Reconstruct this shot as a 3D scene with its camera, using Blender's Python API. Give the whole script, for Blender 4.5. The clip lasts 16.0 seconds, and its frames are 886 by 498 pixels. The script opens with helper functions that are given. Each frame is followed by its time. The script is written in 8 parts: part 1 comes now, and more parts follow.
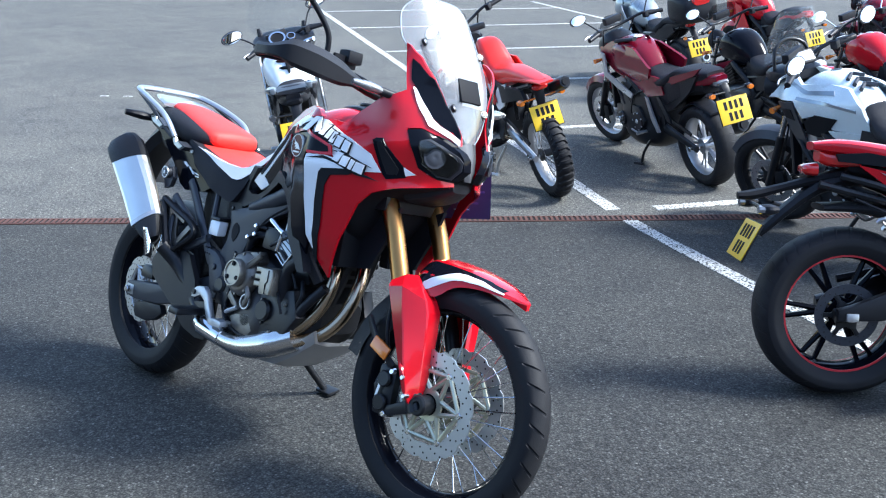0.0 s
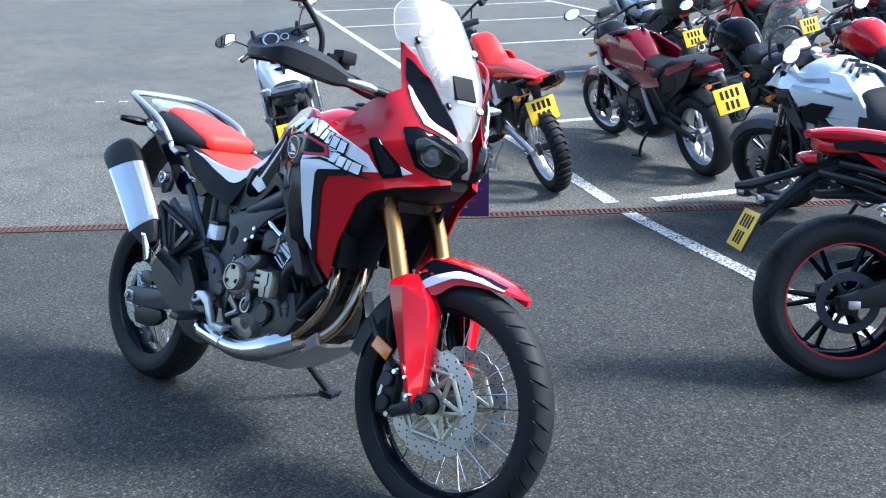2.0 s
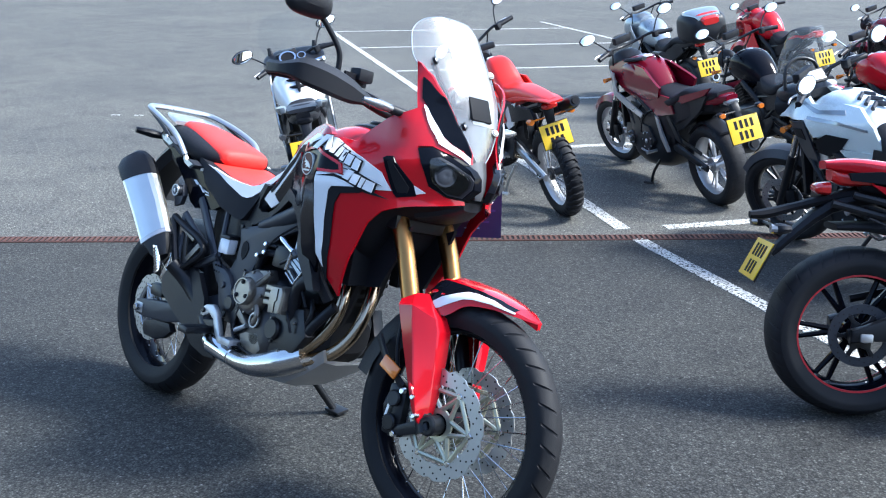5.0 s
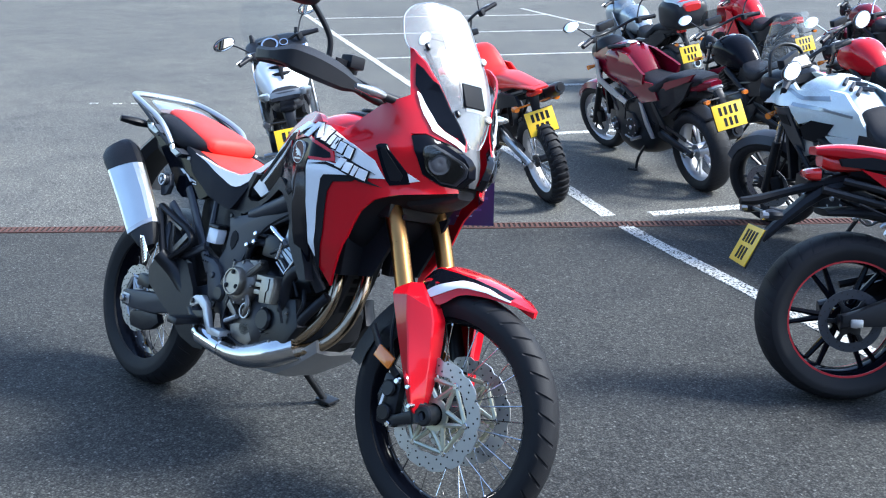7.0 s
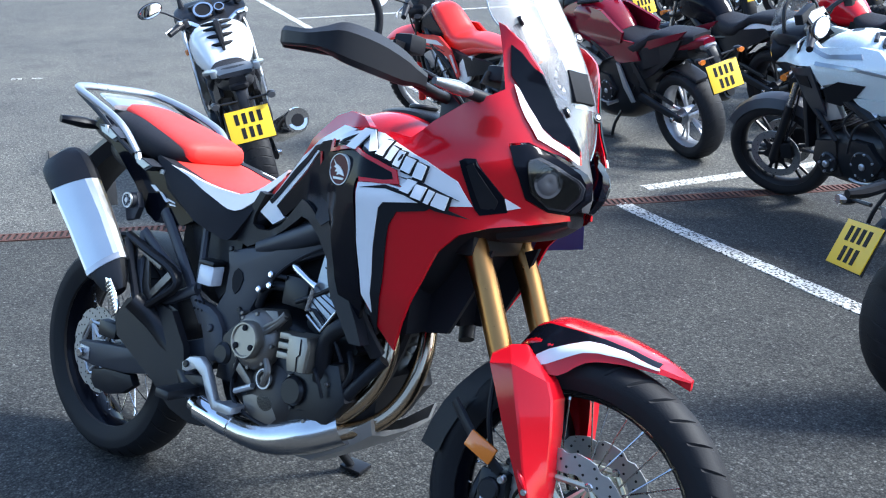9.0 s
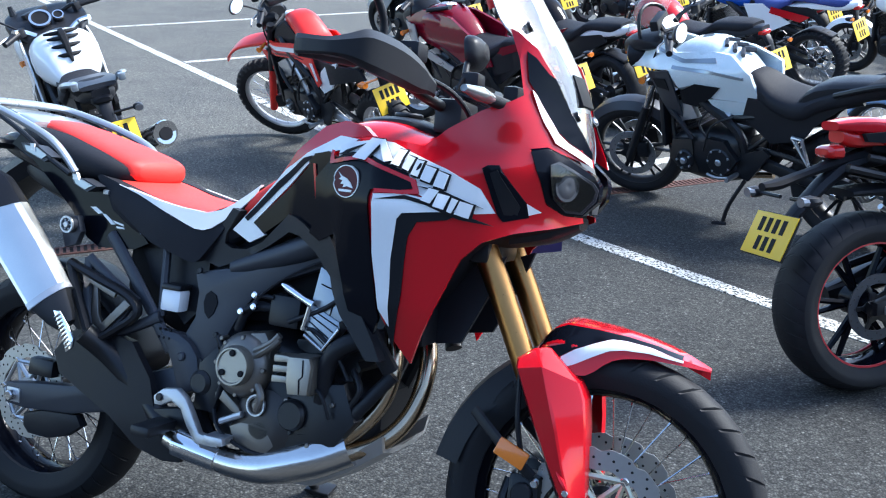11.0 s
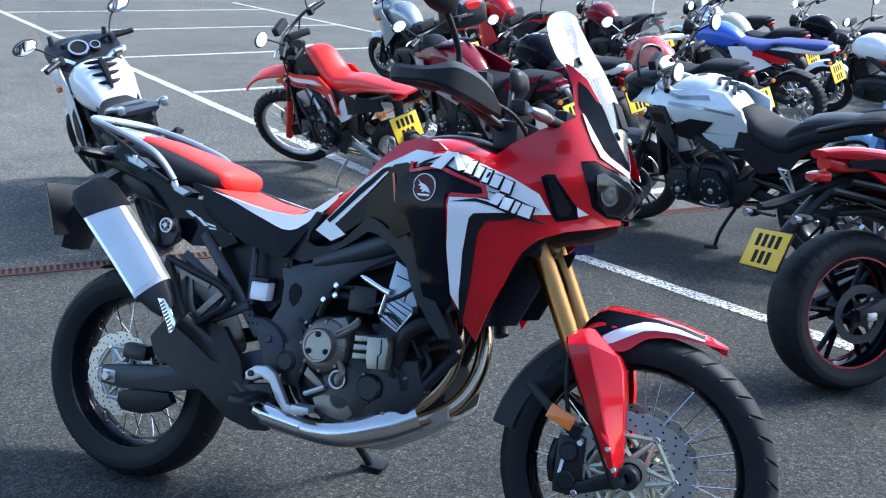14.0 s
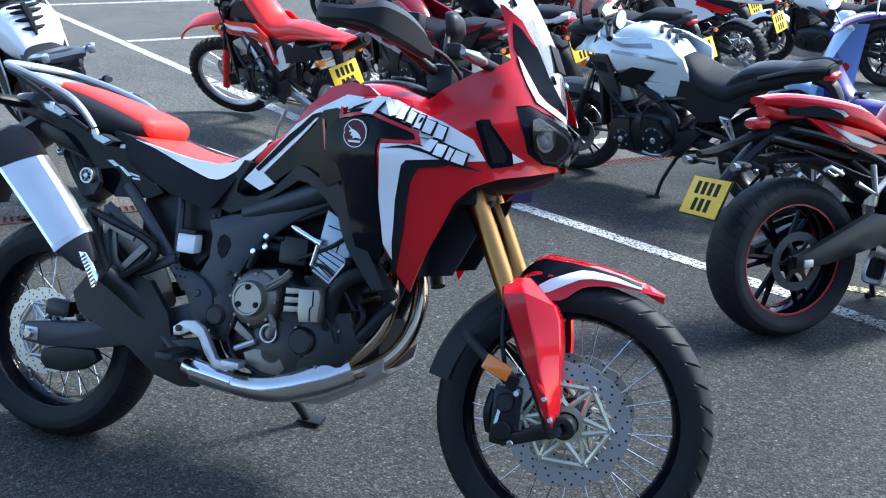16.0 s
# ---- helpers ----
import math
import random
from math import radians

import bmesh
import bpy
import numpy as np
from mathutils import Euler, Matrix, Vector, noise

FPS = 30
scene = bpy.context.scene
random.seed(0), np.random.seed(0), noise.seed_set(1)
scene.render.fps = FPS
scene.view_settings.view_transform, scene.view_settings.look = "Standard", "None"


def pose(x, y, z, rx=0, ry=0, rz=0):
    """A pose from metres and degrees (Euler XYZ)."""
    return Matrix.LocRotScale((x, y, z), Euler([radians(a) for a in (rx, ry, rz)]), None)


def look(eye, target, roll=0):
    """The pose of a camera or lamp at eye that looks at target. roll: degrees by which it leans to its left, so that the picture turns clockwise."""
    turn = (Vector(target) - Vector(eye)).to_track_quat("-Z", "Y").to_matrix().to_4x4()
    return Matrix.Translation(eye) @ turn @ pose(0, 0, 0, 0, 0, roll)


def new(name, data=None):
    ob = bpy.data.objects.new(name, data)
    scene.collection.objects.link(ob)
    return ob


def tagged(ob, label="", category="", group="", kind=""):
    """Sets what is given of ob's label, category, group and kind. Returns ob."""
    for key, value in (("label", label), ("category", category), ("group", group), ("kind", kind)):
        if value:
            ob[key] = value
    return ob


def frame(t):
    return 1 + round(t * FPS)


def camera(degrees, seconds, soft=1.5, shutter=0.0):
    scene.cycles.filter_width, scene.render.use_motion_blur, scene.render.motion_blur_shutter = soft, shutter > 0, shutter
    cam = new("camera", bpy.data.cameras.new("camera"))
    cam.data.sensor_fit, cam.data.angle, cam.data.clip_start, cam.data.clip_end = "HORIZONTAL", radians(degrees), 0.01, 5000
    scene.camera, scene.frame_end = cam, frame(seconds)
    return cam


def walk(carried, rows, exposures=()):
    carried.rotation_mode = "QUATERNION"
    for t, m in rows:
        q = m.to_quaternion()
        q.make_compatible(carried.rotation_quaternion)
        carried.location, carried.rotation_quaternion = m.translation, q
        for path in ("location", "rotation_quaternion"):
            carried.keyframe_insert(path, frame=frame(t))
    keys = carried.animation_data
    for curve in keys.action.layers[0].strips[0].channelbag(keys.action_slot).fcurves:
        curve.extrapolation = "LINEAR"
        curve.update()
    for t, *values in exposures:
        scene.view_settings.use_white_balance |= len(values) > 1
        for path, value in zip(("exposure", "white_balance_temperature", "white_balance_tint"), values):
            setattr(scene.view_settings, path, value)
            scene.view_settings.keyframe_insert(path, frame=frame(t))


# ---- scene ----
from mathutils import geometry

cam = camera(50.7, 16.0, soft=1.15)
PATH = [
    (0, (3.337, -1.407, 1.852), (1.922, -0.158, 1.191), 0.5),
    (0.5, (3.334, -1.402, 1.865), (1.915, -0.144, 1.228), -0.2),
    (1, (3.328, -1.402, 1.854), (1.921, -0.148, 1.184), -0.4),
    (1.5, (3.329, -1.402, 1.856), (1.923, -0.153, 1.177), -0.6),
    (2, (3.333, -1.4, 1.854), (1.919, -0.152, 1.186), -1.0),
    (2.5, (3.328, -1.396, 1.848), (1.916, -0.149, 1.178), -0.7),
    (3, (3.328, -1.402, 1.855), (1.905, -0.157, 1.202), -0.3),
    (3.5, (3.323, -1.4, 1.851), (1.893, -0.161, 1.202), -0.5),
    (4, (3.32, -1.401, 1.849), (1.886, -0.159, 1.216), 0.0),
    (6.3, (3.329, -1.402, 1.842), (1.895, -0.155, 1.22), 0.7),
    (6.5, (3.314, -1.403, 1.845), (1.89, -0.151, 1.21), 0.8),
    (7, (3.279, -1.418, 1.84), (1.877, -0.147, 1.193), 0.5),
    (7.5, (3.142, -1.368, 1.831), (1.706, -0.131, 1.193), 1.3),
    (8, (2.897, -1.227, 1.807), (1.498, 0.037, 1.14), 2.9),
    (8.5, (2.646, -1.201, 1.79), (1.338, 0.136, 1.082), 2.2),
    (8.7, (2.56, -1.206, 1.797), (1.279, 0.148, 1.071), 1.0),
    (10.8, (2.037, -1.392, 1.783), (1.103, 0.217, 1.049), 0.9),
    (11, (2.059, -1.458, 1.786), (1.16, 0.179, 1.07), 1.4),
    (11.5, (2.126, -1.595, 1.801), (1.279, 0.056, 1.054), 1.4),
    (12, (2.123, -1.704, 1.778), (1.416, -0.026, 0.951), 2.2),
    (12.5, (2.091, -1.823, 1.788), (1.428, -0.113, 0.99), 2.6),
    (13, (2.081, -1.877, 1.814), (1.354, -0.146, 1.124), 2.8),
    (13.5, (2.073, -1.891, 1.822), (1.252, -0.185, 1.179), 2.4),
    (14, (2.064, -1.898, 1.82), (1.192, -0.216, 1.177), 2.6),
    (14.5, (2.071, -1.901, 1.817), (1.243, -0.206, 1.152), 3.4),
    (15, (2.077, -1.894, 1.788), (1.314, -0.198, 1.052), 3.8),
    (15.5, (2.082, -1.887, 1.777), (1.361, -0.195, 0.991), 3.6),
    (16, (2.072, -1.828, 1.789), (1.318, -0.126, 1.058), 3.3),
]
EXPOSURE = ((0.0, 1.66), (8.5, 1.64), (11.0, 1.67), (12.5, 1.76), (13.0, 1.7), (13.8, 1.56), (14.5, 1.47), (15.0, 1.4), (15.5, 1.46), (16.0, 1.6))
walk(cam, [(t, look(eye, target, roll)) for t, eye, target, roll in PATH], EXPOSURE)

# ---- sun, sky and exposure ----
SUN_FROM, SUN_HIGH = math.atan2(0.75, 0.66), radians(46)
world = bpy.data.worlds.new("sky")
scene.world = world
world.use_nodes = True
sky = world.node_tree.nodes.new("ShaderNodeTexSky")
sky.sky_type, sky.sun_disc = "NISHITA", False
sky.sun_elevation, sky.sun_rotation = SUN_HIGH, radians(90) - SUN_FROM
sky.air_density, sky.dust_density = 1.0, 1.4
world.node_tree.nodes["Background"].inputs["Strength"].default_value = 0.145
world.node_tree.links.new(sky.outputs[0], world.node_tree.nodes["Background"].inputs["Color"])
sun = new("sun", bpy.data.lights.new("sun", "SUN"))
sun.data.energy, sun.data.angle, sun.data.color = 2.85, radians(14.0), (1.0, 0.965, 0.9)
sun.matrix_world = look((20 * math.cos(SUN_HIGH) * math.cos(SUN_FROM), 20 * math.cos(SUN_HIGH) * math.sin(SUN_FROM), 20 * math.sin(SUN_HIGH)), (0, 0, 0))
scene.view_settings.use_white_balance = True
scene.view_settings.white_balance_temperature, scene.view_settings.white_balance_tint = 5850, 7

# ---- materials ----


def material(name, color, rough=0.5, metal=0.0, coat=0.0, vary=0.12, scale=9.0, bump=0.0, bump_scale=120.0, rough_vary=0.1, spec=0.5):
    """A surface with two scales of variation in colour and gloss, and a fine relief."""
    m = bpy.data.materials.new(name)
    m.use_nodes = True
    t, p = m.node_tree, m.node_tree.nodes["Principled BSDF"]
    link, node = t.links.new, t.nodes.new
    co = node("ShaderNodeTexCoord")
    big, fine = node("ShaderNodeTexNoise"), node("ShaderNodeTexNoise")
    for n, s in ((big, scale), (fine, bump_scale)):
        n.inputs["Scale"].default_value, n.inputs["Detail"].default_value = s, 4.0
        link(co.outputs["Object"], n.inputs["Vector"])
    mixed = node("ShaderNodeMix")
    mixed.data_type, mixed.blend_type = "RGBA", "MULTIPLY"
    ramp = node("ShaderNodeMapRange")
    ramp.inputs["To Min"].default_value, ramp.inputs["To Max"].default_value = 1 - vary, 1 + vary
    add = node("ShaderNodeMath")
    add.operation = "MULTIPLY_ADD"
    add.inputs[1].default_value, add.inputs[2].default_value = 0.35, 0.0
    link(fine.outputs["Fac"], add.inputs[0])
    plus = node("ShaderNodeMath")
    plus.operation = "MULTIPLY_ADD"
    plus.inputs[1].default_value = 0.65
    link(big.outputs["Fac"], plus.inputs[0])
    link(add.outputs[0], plus.inputs[2])
    link(plus.outputs[0], ramp.inputs["Value"])
    mixed.inputs["Factor"].default_value = 1.0
    mixed.inputs["A"].default_value = (*color, 1)
    link(ramp.outputs[0], mixed.inputs["B"])
    link(mixed.outputs["Result"], p.inputs["Base Color"])
    gloss = node("ShaderNodeMapRange")
    gloss.inputs["To Min"].default_value, gloss.inputs["To Max"].default_value = max(0.02, rough - rough_vary), rough + rough_vary
    link(plus.outputs[0], gloss.inputs["Value"])
    link(gloss.outputs[0], p.inputs["Roughness"])
    p.inputs["Metallic"].default_value, p.inputs["Coat Weight"].default_value = metal, coat
    p.inputs["Coat Roughness"].default_value = 0.04
    p.inputs["Specular IOR Level"].default_value = spec
    if bump:
        b = node("ShaderNodeBump")
        b.inputs["Strength"].default_value, b.inputs["Distance"].default_value = bump, 0.002
        link(fine.outputs["Fac"], b.inputs["Height"])
        link(b.outputs[0], p.inputs["Normal"])
    return m


def asphalt_material(name, dark, light, paint=None, worn=0.5):
    """Tarmac with coloured chippings, stains and patches; with paint, a worn marking on it."""
    m = bpy.data.materials.new(name)
    m.use_nodes = True
    t, p = m.node_tree, m.node_tree.nodes["Principled BSDF"]
    link, node = t.links.new, t.nodes.new
    co = node("ShaderNodeTexCoord")

    def tex(kind, scale, detail=3.0):
        n = node(kind)
        n.inputs["Scale"].default_value = scale
        if kind == "ShaderNodeTexNoise":
            n.inputs["Detail"].default_value = detail
        link(co.outputs["Object"], n.inputs["Vector"])
        return n

    def ramp(source, stops):
        r = node("ShaderNodeValToRGB")
        while len(r.color_ramp.elements) < len(stops):
            r.color_ramp.elements.new(0.5)
        for e, (at, c) in zip(r.color_ramp.elements, stops):
            e.position, e.color = at, (*c, 1) if len(c) == 3 else c
        link(source, r.inputs[0])
        return r

    def mix(a, b, fac, kind="MIX"):
        n = node("ShaderNodeMix")
        n.data_type, n.blend_type = "RGBA", kind
        link(a, n.inputs["A"])
        link(b, n.inputs["B"])
        if hasattr(fac, "links"):
            link(fac, n.inputs["Factor"])
        else:
            n.inputs["Factor"].default_value = fac
        return n.outputs["Result"]

    stone, grain, clump = tex("ShaderNodeTexVoronoi", 125.0), tex("ShaderNodeTexNoise", 190.0), tex("ShaderNodeTexNoise", 48.0, 4.0)
    tone = node("ShaderNodeSeparateColor")
    link(stone.outputs["Color"], tone.inputs[0])
    chips = ramp(tone.outputs[0], [(0.0, dark), (0.5, tuple(a * 0.7 + b * 0.3 for a, b in zip(dark, light))), (0.85, tuple(c * 0.8 for c in light)), (0.97, light), (1.0, tuple(c * 1.6 for c in light))])
    speck = ramp(grain.outputs["Fac"], [(0.34, (0.66, 0.66, 0.67)), (0.5, (0.97, 0.97, 0.97)), (0.66, (1.34, 1.33, 1.32))])
    # Shade between the chippings is multiplied into the colour.
    gap_shade = ramp(stone.outputs["Distance"], [(0.25, (1.14, 1.14, 1.13)), (0.7, (0.55, 0.55, 0.57))])
    worn_in = ramp(clump.outputs["Fac"], [(0.36, (0.76, 0.76, 0.77)), (0.5, (1, 1, 1)), (0.64, (1.2, 1.19, 1.17))])
    base = mix(mix(chips.outputs[0], speck.outputs[0], 1.0, "MULTIPLY"), mix(gap_shade.outputs[0], worn_in.outputs[0], 1.0, "MULTIPLY"), 1.0, "MULTIPLY")
    patch, stain = tex("ShaderNodeTexNoise", 0.45, 6.0), tex("ShaderNodeTexNoise", 2.6, 5.0)
    large = ramp(patch.outputs["Fac"], [(0.3, (0.84, 0.85, 0.87)), (0.7, (1.14, 1.13, 1.1))])
    small = ramp(stain.outputs["Fac"], [(0.28, (0.8, 0.8, 0.82)), (0.5, (1, 1, 1)), (0.75, (1.1, 1.09, 1.07))])
    base = mix(mix(base, large.outputs[0], 1.0, "MULTIPLY"), small.outputs[0], 1.0, "MULTIPLY")
    # Tarmac beyond the drain is multiplied to about twice the brightness.
    where, side, far_tint = node("ShaderNodeVectorMath"), node("ShaderNodeMapRange"), node("ShaderNodeRGB")
    where.operation = "DOT_PRODUCT"
    where.inputs[1].default_value = (0.778, -0.628, 0)
    link(co.outputs["Object"], where.inputs[0])
    link(where.outputs["Value"], side.inputs["Value"])
    side.inputs["From Min"].default_value, side.inputs["From Max"].default_value = -2.385, -2.375
    side.inputs["To Min"].default_value, side.inputs["To Max"].default_value = 1.0, 0.0
    far_tint.outputs[0].default_value = (2.2, 2.13, 2.02, 1)
    plain = mix(base, far_tint.outputs[0], 1.0, "MULTIPLY")
    base = mix(base, plain, side.outputs[0])
    spots = ramp(tex("ShaderNodeTexVoronoi", 9.0).outputs["Distance"], [(0.0, (1, 1, 1, 1)), (0.035, (0, 0, 0, 1))])
    pale = node("ShaderNodeRGB")
    pale.outputs[0].default_value = (*[c * 2.2 for c in light], 1)
    base = mix(base, pale.outputs[0], spots.outputs[0])
    if paint:
        coat = node("ShaderNodeRGB")
        coat.outputs[0].default_value = (*paint, 1)
        holes = tex("ShaderNodeTexNoise", 75.0, 6.0)
        mask = ramp(holes.outputs["Fac"], [(worn - 0.05, (0, 0, 0)), (worn + 0.05, (1, 1, 1))])
        soiled = mix(coat.outputs[0], small.outputs[0], 0.8, "MULTIPLY")
        base = mix(base, soiled, mask.outputs[0])
    link(base, p.inputs["Base Color"])
    p.inputs["Roughness"].default_value = 0.8
    p.inputs["Specular IOR Level"].default_value = 0.14
    b = node("ShaderNodeBump")
    b.inputs["Strength"].default_value, b.inputs["Distance"].default_value = 0.6 if not paint else 0.35, 0.005
    relief = node("ShaderNodeMath")
    relief.operation = "MULTIPLY_ADD"
    relief.inputs[1].default_value = -0.7
    link(stone.outputs["Distance"], relief.inputs[0])
    link(clump.outputs["Fac"], relief.inputs[2])
    link(relief.outputs[0], b.inputs["Height"])
    link(b.outputs[0], p.inputs["Normal"])
    return m


def clear_material(name, tint, ior=1.45, rough=0.03, haze=0.0, steepness=4.0):
    """Thin clear plastic: see-through, with a sharp gloss that grows towards grazing angles. haze: share of milky white
    mixed in; on the tall windscreen it paints sky glare.
    """
    m = bpy.data.materials.new(name)
    m.use_nodes = True
    t = m.node_tree
    link, node = t.links.new, t.nodes.new
    t.nodes.remove(t.nodes["Principled BSDF"])
    see, gloss, mix, rim = node("ShaderNodeBsdfTransparent"), node("ShaderNodeBsdfGlossy"), node("ShaderNodeMixShader"), node("ShaderNodeLayerWeight")
    see.inputs["Color"].default_value, gloss.inputs["Roughness"].default_value = (*tint, 1), rough
    steep, gain = node("ShaderNodeMath"), node("ShaderNodeMath")
    steep.operation, gain.operation = "POWER", "MULTIPLY_ADD"
    steep.inputs[1].default_value, gain.inputs[1].default_value, gain.inputs[2].default_value = steepness, 0.8, ((ior - 1) / (ior + 1)) ** 2
    rim.inputs["Blend"].default_value = 0.5
    link(rim.outputs["Facing"], steep.inputs[0])
    link(steep.outputs[0], gain.inputs[0])
    link(gain.outputs[0], mix.inputs[0])
    through_light = see
    if haze:
        white_through, milk, veil = node("ShaderNodeBsdfTranslucent"), node("ShaderNodeBsdfDiffuse"), node("ShaderNodeMixShader")
        both = node("ShaderNodeMixShader")
        white_through.inputs["Color"].default_value = milk.inputs["Color"].default_value = (0.82, 0.85, 0.87, 1)
        link(white_through.outputs[0], both.inputs[1])
        link(milk.outputs[0], both.inputs[2])
        both.inputs[0].default_value, veil.inputs[0].default_value = 0.35, haze
        link(see.outputs[0], veil.inputs[1])
        link(both.outputs[0], veil.inputs[2])
        through_light = veil
    link(through_light.outputs[0], mix.inputs[1])
    link(gloss.outputs[0], mix.inputs[2])
    link(mix.outputs[0], t.nodes["Material Output"].inputs["Surface"])
    return m


def glow_material(name, color, strength):
    m = material(name, color, 0.2)
    p = m.node_tree.nodes["Principled BSDF"]
    p.inputs["Emission Color"].default_value, p.inputs["Emission Strength"].default_value = (*color, 1), strength
    return m


WALL_GREY = material("wall_grey", (0.09, 0.092, 0.096), 0.7, vary=0.15, scale=1.5, bump=0.2, bump_scale=30)
TARMAC = asphalt_material("tarmac", (0.04, 0.0412, 0.0402), (0.092, 0.0935, 0.09))
WHITE_LINE = asphalt_material("white_marking", (0.04, 0.0412, 0.0402), (0.092, 0.0935, 0.09), (0.54, 0.54, 0.51), 0.468)
YELLOW_LINE = asphalt_material("yellow_marking", (0.04, 0.0412, 0.0402), (0.092, 0.0935, 0.09), (0.45, 0.42, 0.24), 0.5)
RUST = material("rusty_iron", (0.1, 0.045, 0.035), 0.75, 0.3, vary=0.5, scale=14, bump=0.4)
PIT = material("drain_depth_black", (0.012, 0.01, 0.009), 0.9)
RUBBER = material("tyre_rubber", (0.0115, 0.012, 0.0145), 0.62, vary=0.25, scale=16, bump=0.25, bump_scale=300, spec=0.25)
PLASTIC = material("black_plastic", (0.013, 0.0138, 0.0175), 0.4, vary=0.2, bump=0.2, bump_scale=700, spec=0.22)
SATIN = material("black_satin_metal", (0.014, 0.015, 0.018), 0.34, 0.2, vary=0.3, spec=0.35)
GLOSS = material("black_gloss_paint", (0.0042, 0.005, 0.0085), 0.1, vary=0.1, rough_vary=0.05, spec=0.1)
LEATHER = material("black_seat_vinyl", (0.014, 0.0145, 0.019), 0.66, vary=0.2, bump=0.5, bump_scale=420, spec=0.22)
GUARD = material("matt_black_plastic", (0.017, 0.018, 0.022), 0.48, vary=0.15, bump=0.15, bump_scale=600, spec=0.24)
RED = material("red_paint", (0.5, 0.0045, 0.013), 0.15, coat=0.5, vary=0.06, rough_vary=0.05, spec=0.25)
RED_VINYL = material("red_seat_vinyl", (0.72, 0.035, 0.025), 0.55, vary=0.1, bump=0.35, bump_scale=420)
BADGE = material("badge_enamel", (0.075, 0.004, 0.012), 0.3, vary=0.1, spec=0.2)
MAROON = material("dark_red_paint", (0.15, 0.004, 0.015), 0.14, 0.0, 0.3, vary=0.1, spec=0.25)
ENDURO_RED = material("orange_red_plastic", (0.68, 0.022, 0.016), 0.34, vary=0.08, bump=0.05)
WHITE = material("white_paint", (0.8, 0.82, 0.84), 0.24, coat=0.6, vary=0.05)
PEARL = material("pearl_white_paint", (0.7, 0.78, 0.81), 0.26, coat=0.7, vary=0.08, scale=5)
SILVER = material("silver_paint", (0.32, 0.36, 0.4), 0.3, 0.6, 0.6, vary=0.1)
BLUE = material("blue_paint", (0.015, 0.09, 0.5), 0.24, coat=0.7)
BLUE_VINYL = material("blue_seat_vinyl", (0.03, 0.05, 0.22), 0.6, bump=0.3, bump_scale=400)
SKY_BLUE = material("pale_blue_paint", (0.25, 0.43, 0.72), 0.3, coat=0.6, vary=0.06)
PURPLE = material("violet_plastic", (0.05, 0.035, 0.2), 0.35)
CREAM = material("cream_paint", (0.5, 0.47, 0.34), 0.26, 0.2, 0.7)
STEEL = material("polished_steel", (0.62, 0.61, 0.6), 0.2, 1.0, vary=0.15, rough_vary=0.12)
CHROME = material("chrome", (0.8, 0.81, 0.83), 0.08, 1.0, rough_vary=0.05)
ALLOY = material("cast_aluminium", (0.5, 0.51, 0.53), 0.42, 0.9, vary=0.15, bump=0.15, bump_scale=500)
BRUSHED = material("brushed_silencer", (0.68, 0.69, 0.68), 0.34, 1.0, vary=0.12, bump=0.1, bump_scale=300)
GREY = material("grey_frame_paint", (0.042, 0.046, 0.057), 0.42, 0.35, vary=0.15, spec=0.35)
BRONZE = material("bronze_engine_cover", (0.185, 0.17, 0.152), 0.38, 0.75, vary=0.2, bump=0.15, bump_scale=500)
PEWTER = material("pewter_cast_cover", (0.3, 0.28, 0.245), 0.36, 0.8, vary=0.15, bump=0.15, bump_scale=500)
COLD_ALLOY = material("cold_grey_alloy", (0.33, 0.37, 0.42), 0.42, 0.85, vary=0.15, bump=0.15, bump_scale=400)
DARK_BRONZE = material("dark_bronze_case", (0.055, 0.051, 0.049), 0.42, 0.7, vary=0.25, bump=0.15, bump_scale=500)
HEAT = material("heat_tinted_steel", (0.46, 0.36, 0.25), 0.2, 1.0, vary=0.35, scale=12)
GOLD = material("gold_anodised", (0.4, 0.205, 0.07), 0.3, 1.0, vary=0.12)
DISC = material("brake_disc_steel", (0.5, 0.51, 0.52), 0.3, 0.85, vary=0.2)
TITAN = material("dull_titanium_paint", (0.085, 0.088, 0.095), 0.42, 0.3, vary=0.1)
BRASSY = material("disc_carrier", (0.6, 0.59, 0.45), 0.34, 0.7, vary=0.2)
PLATE = material("yellow_plate", (0.82, 0.52, 0.012), 0.4, vary=0.06)
INK = material("black_ink", (0.012, 0.0125, 0.015), 0.6, spec=0.12)
AMBER = material("amber_lens", (0.75, 0.2, 0.02), 0.18, coat=0.6)
RED_LENS = material("red_lens", (0.55, 0.012, 0.012), 0.15, coat=0.8)
CLEAR_LENS = material("clear_lens", (0.27, 0.275, 0.285), 0.18, 0.55, 0.8, vary=0.5)
MIRROR = material("mirror_glass", (0.62, 0.66, 0.7), 0.03, 1.0, rough_vary=0.01)
SCREEN = clear_material("clear_screen", (0.93, 0.95, 0.96), 1.4, 0.04, 0.03)
TALL_SCREEN = clear_material("slightly_milky_screen", (0.88, 0.91, 0.93), 1.6, 0.05, 0.1, 3.0)
# The next two paint reflected sky glare as milky white, weak and strong.
FAINT_GLARE_SCREEN = clear_material("faint_glare_screen", (0.9, 0.93, 0.95), 1.7, 0.08, 0.25, 2.6)
GLARE_SCREEN = clear_material("glare_white_screen", (0.86, 0.9, 0.93), 1.7, 0.1, 0.85, 2.6)
SMOKE = clear_material("smoked_screen", (0.35, 0.37, 0.4), 1.5, 0.04)
LENS = clear_material("headlight_glass", (0.55, 0.58, 0.6), 1.5, 0.02)
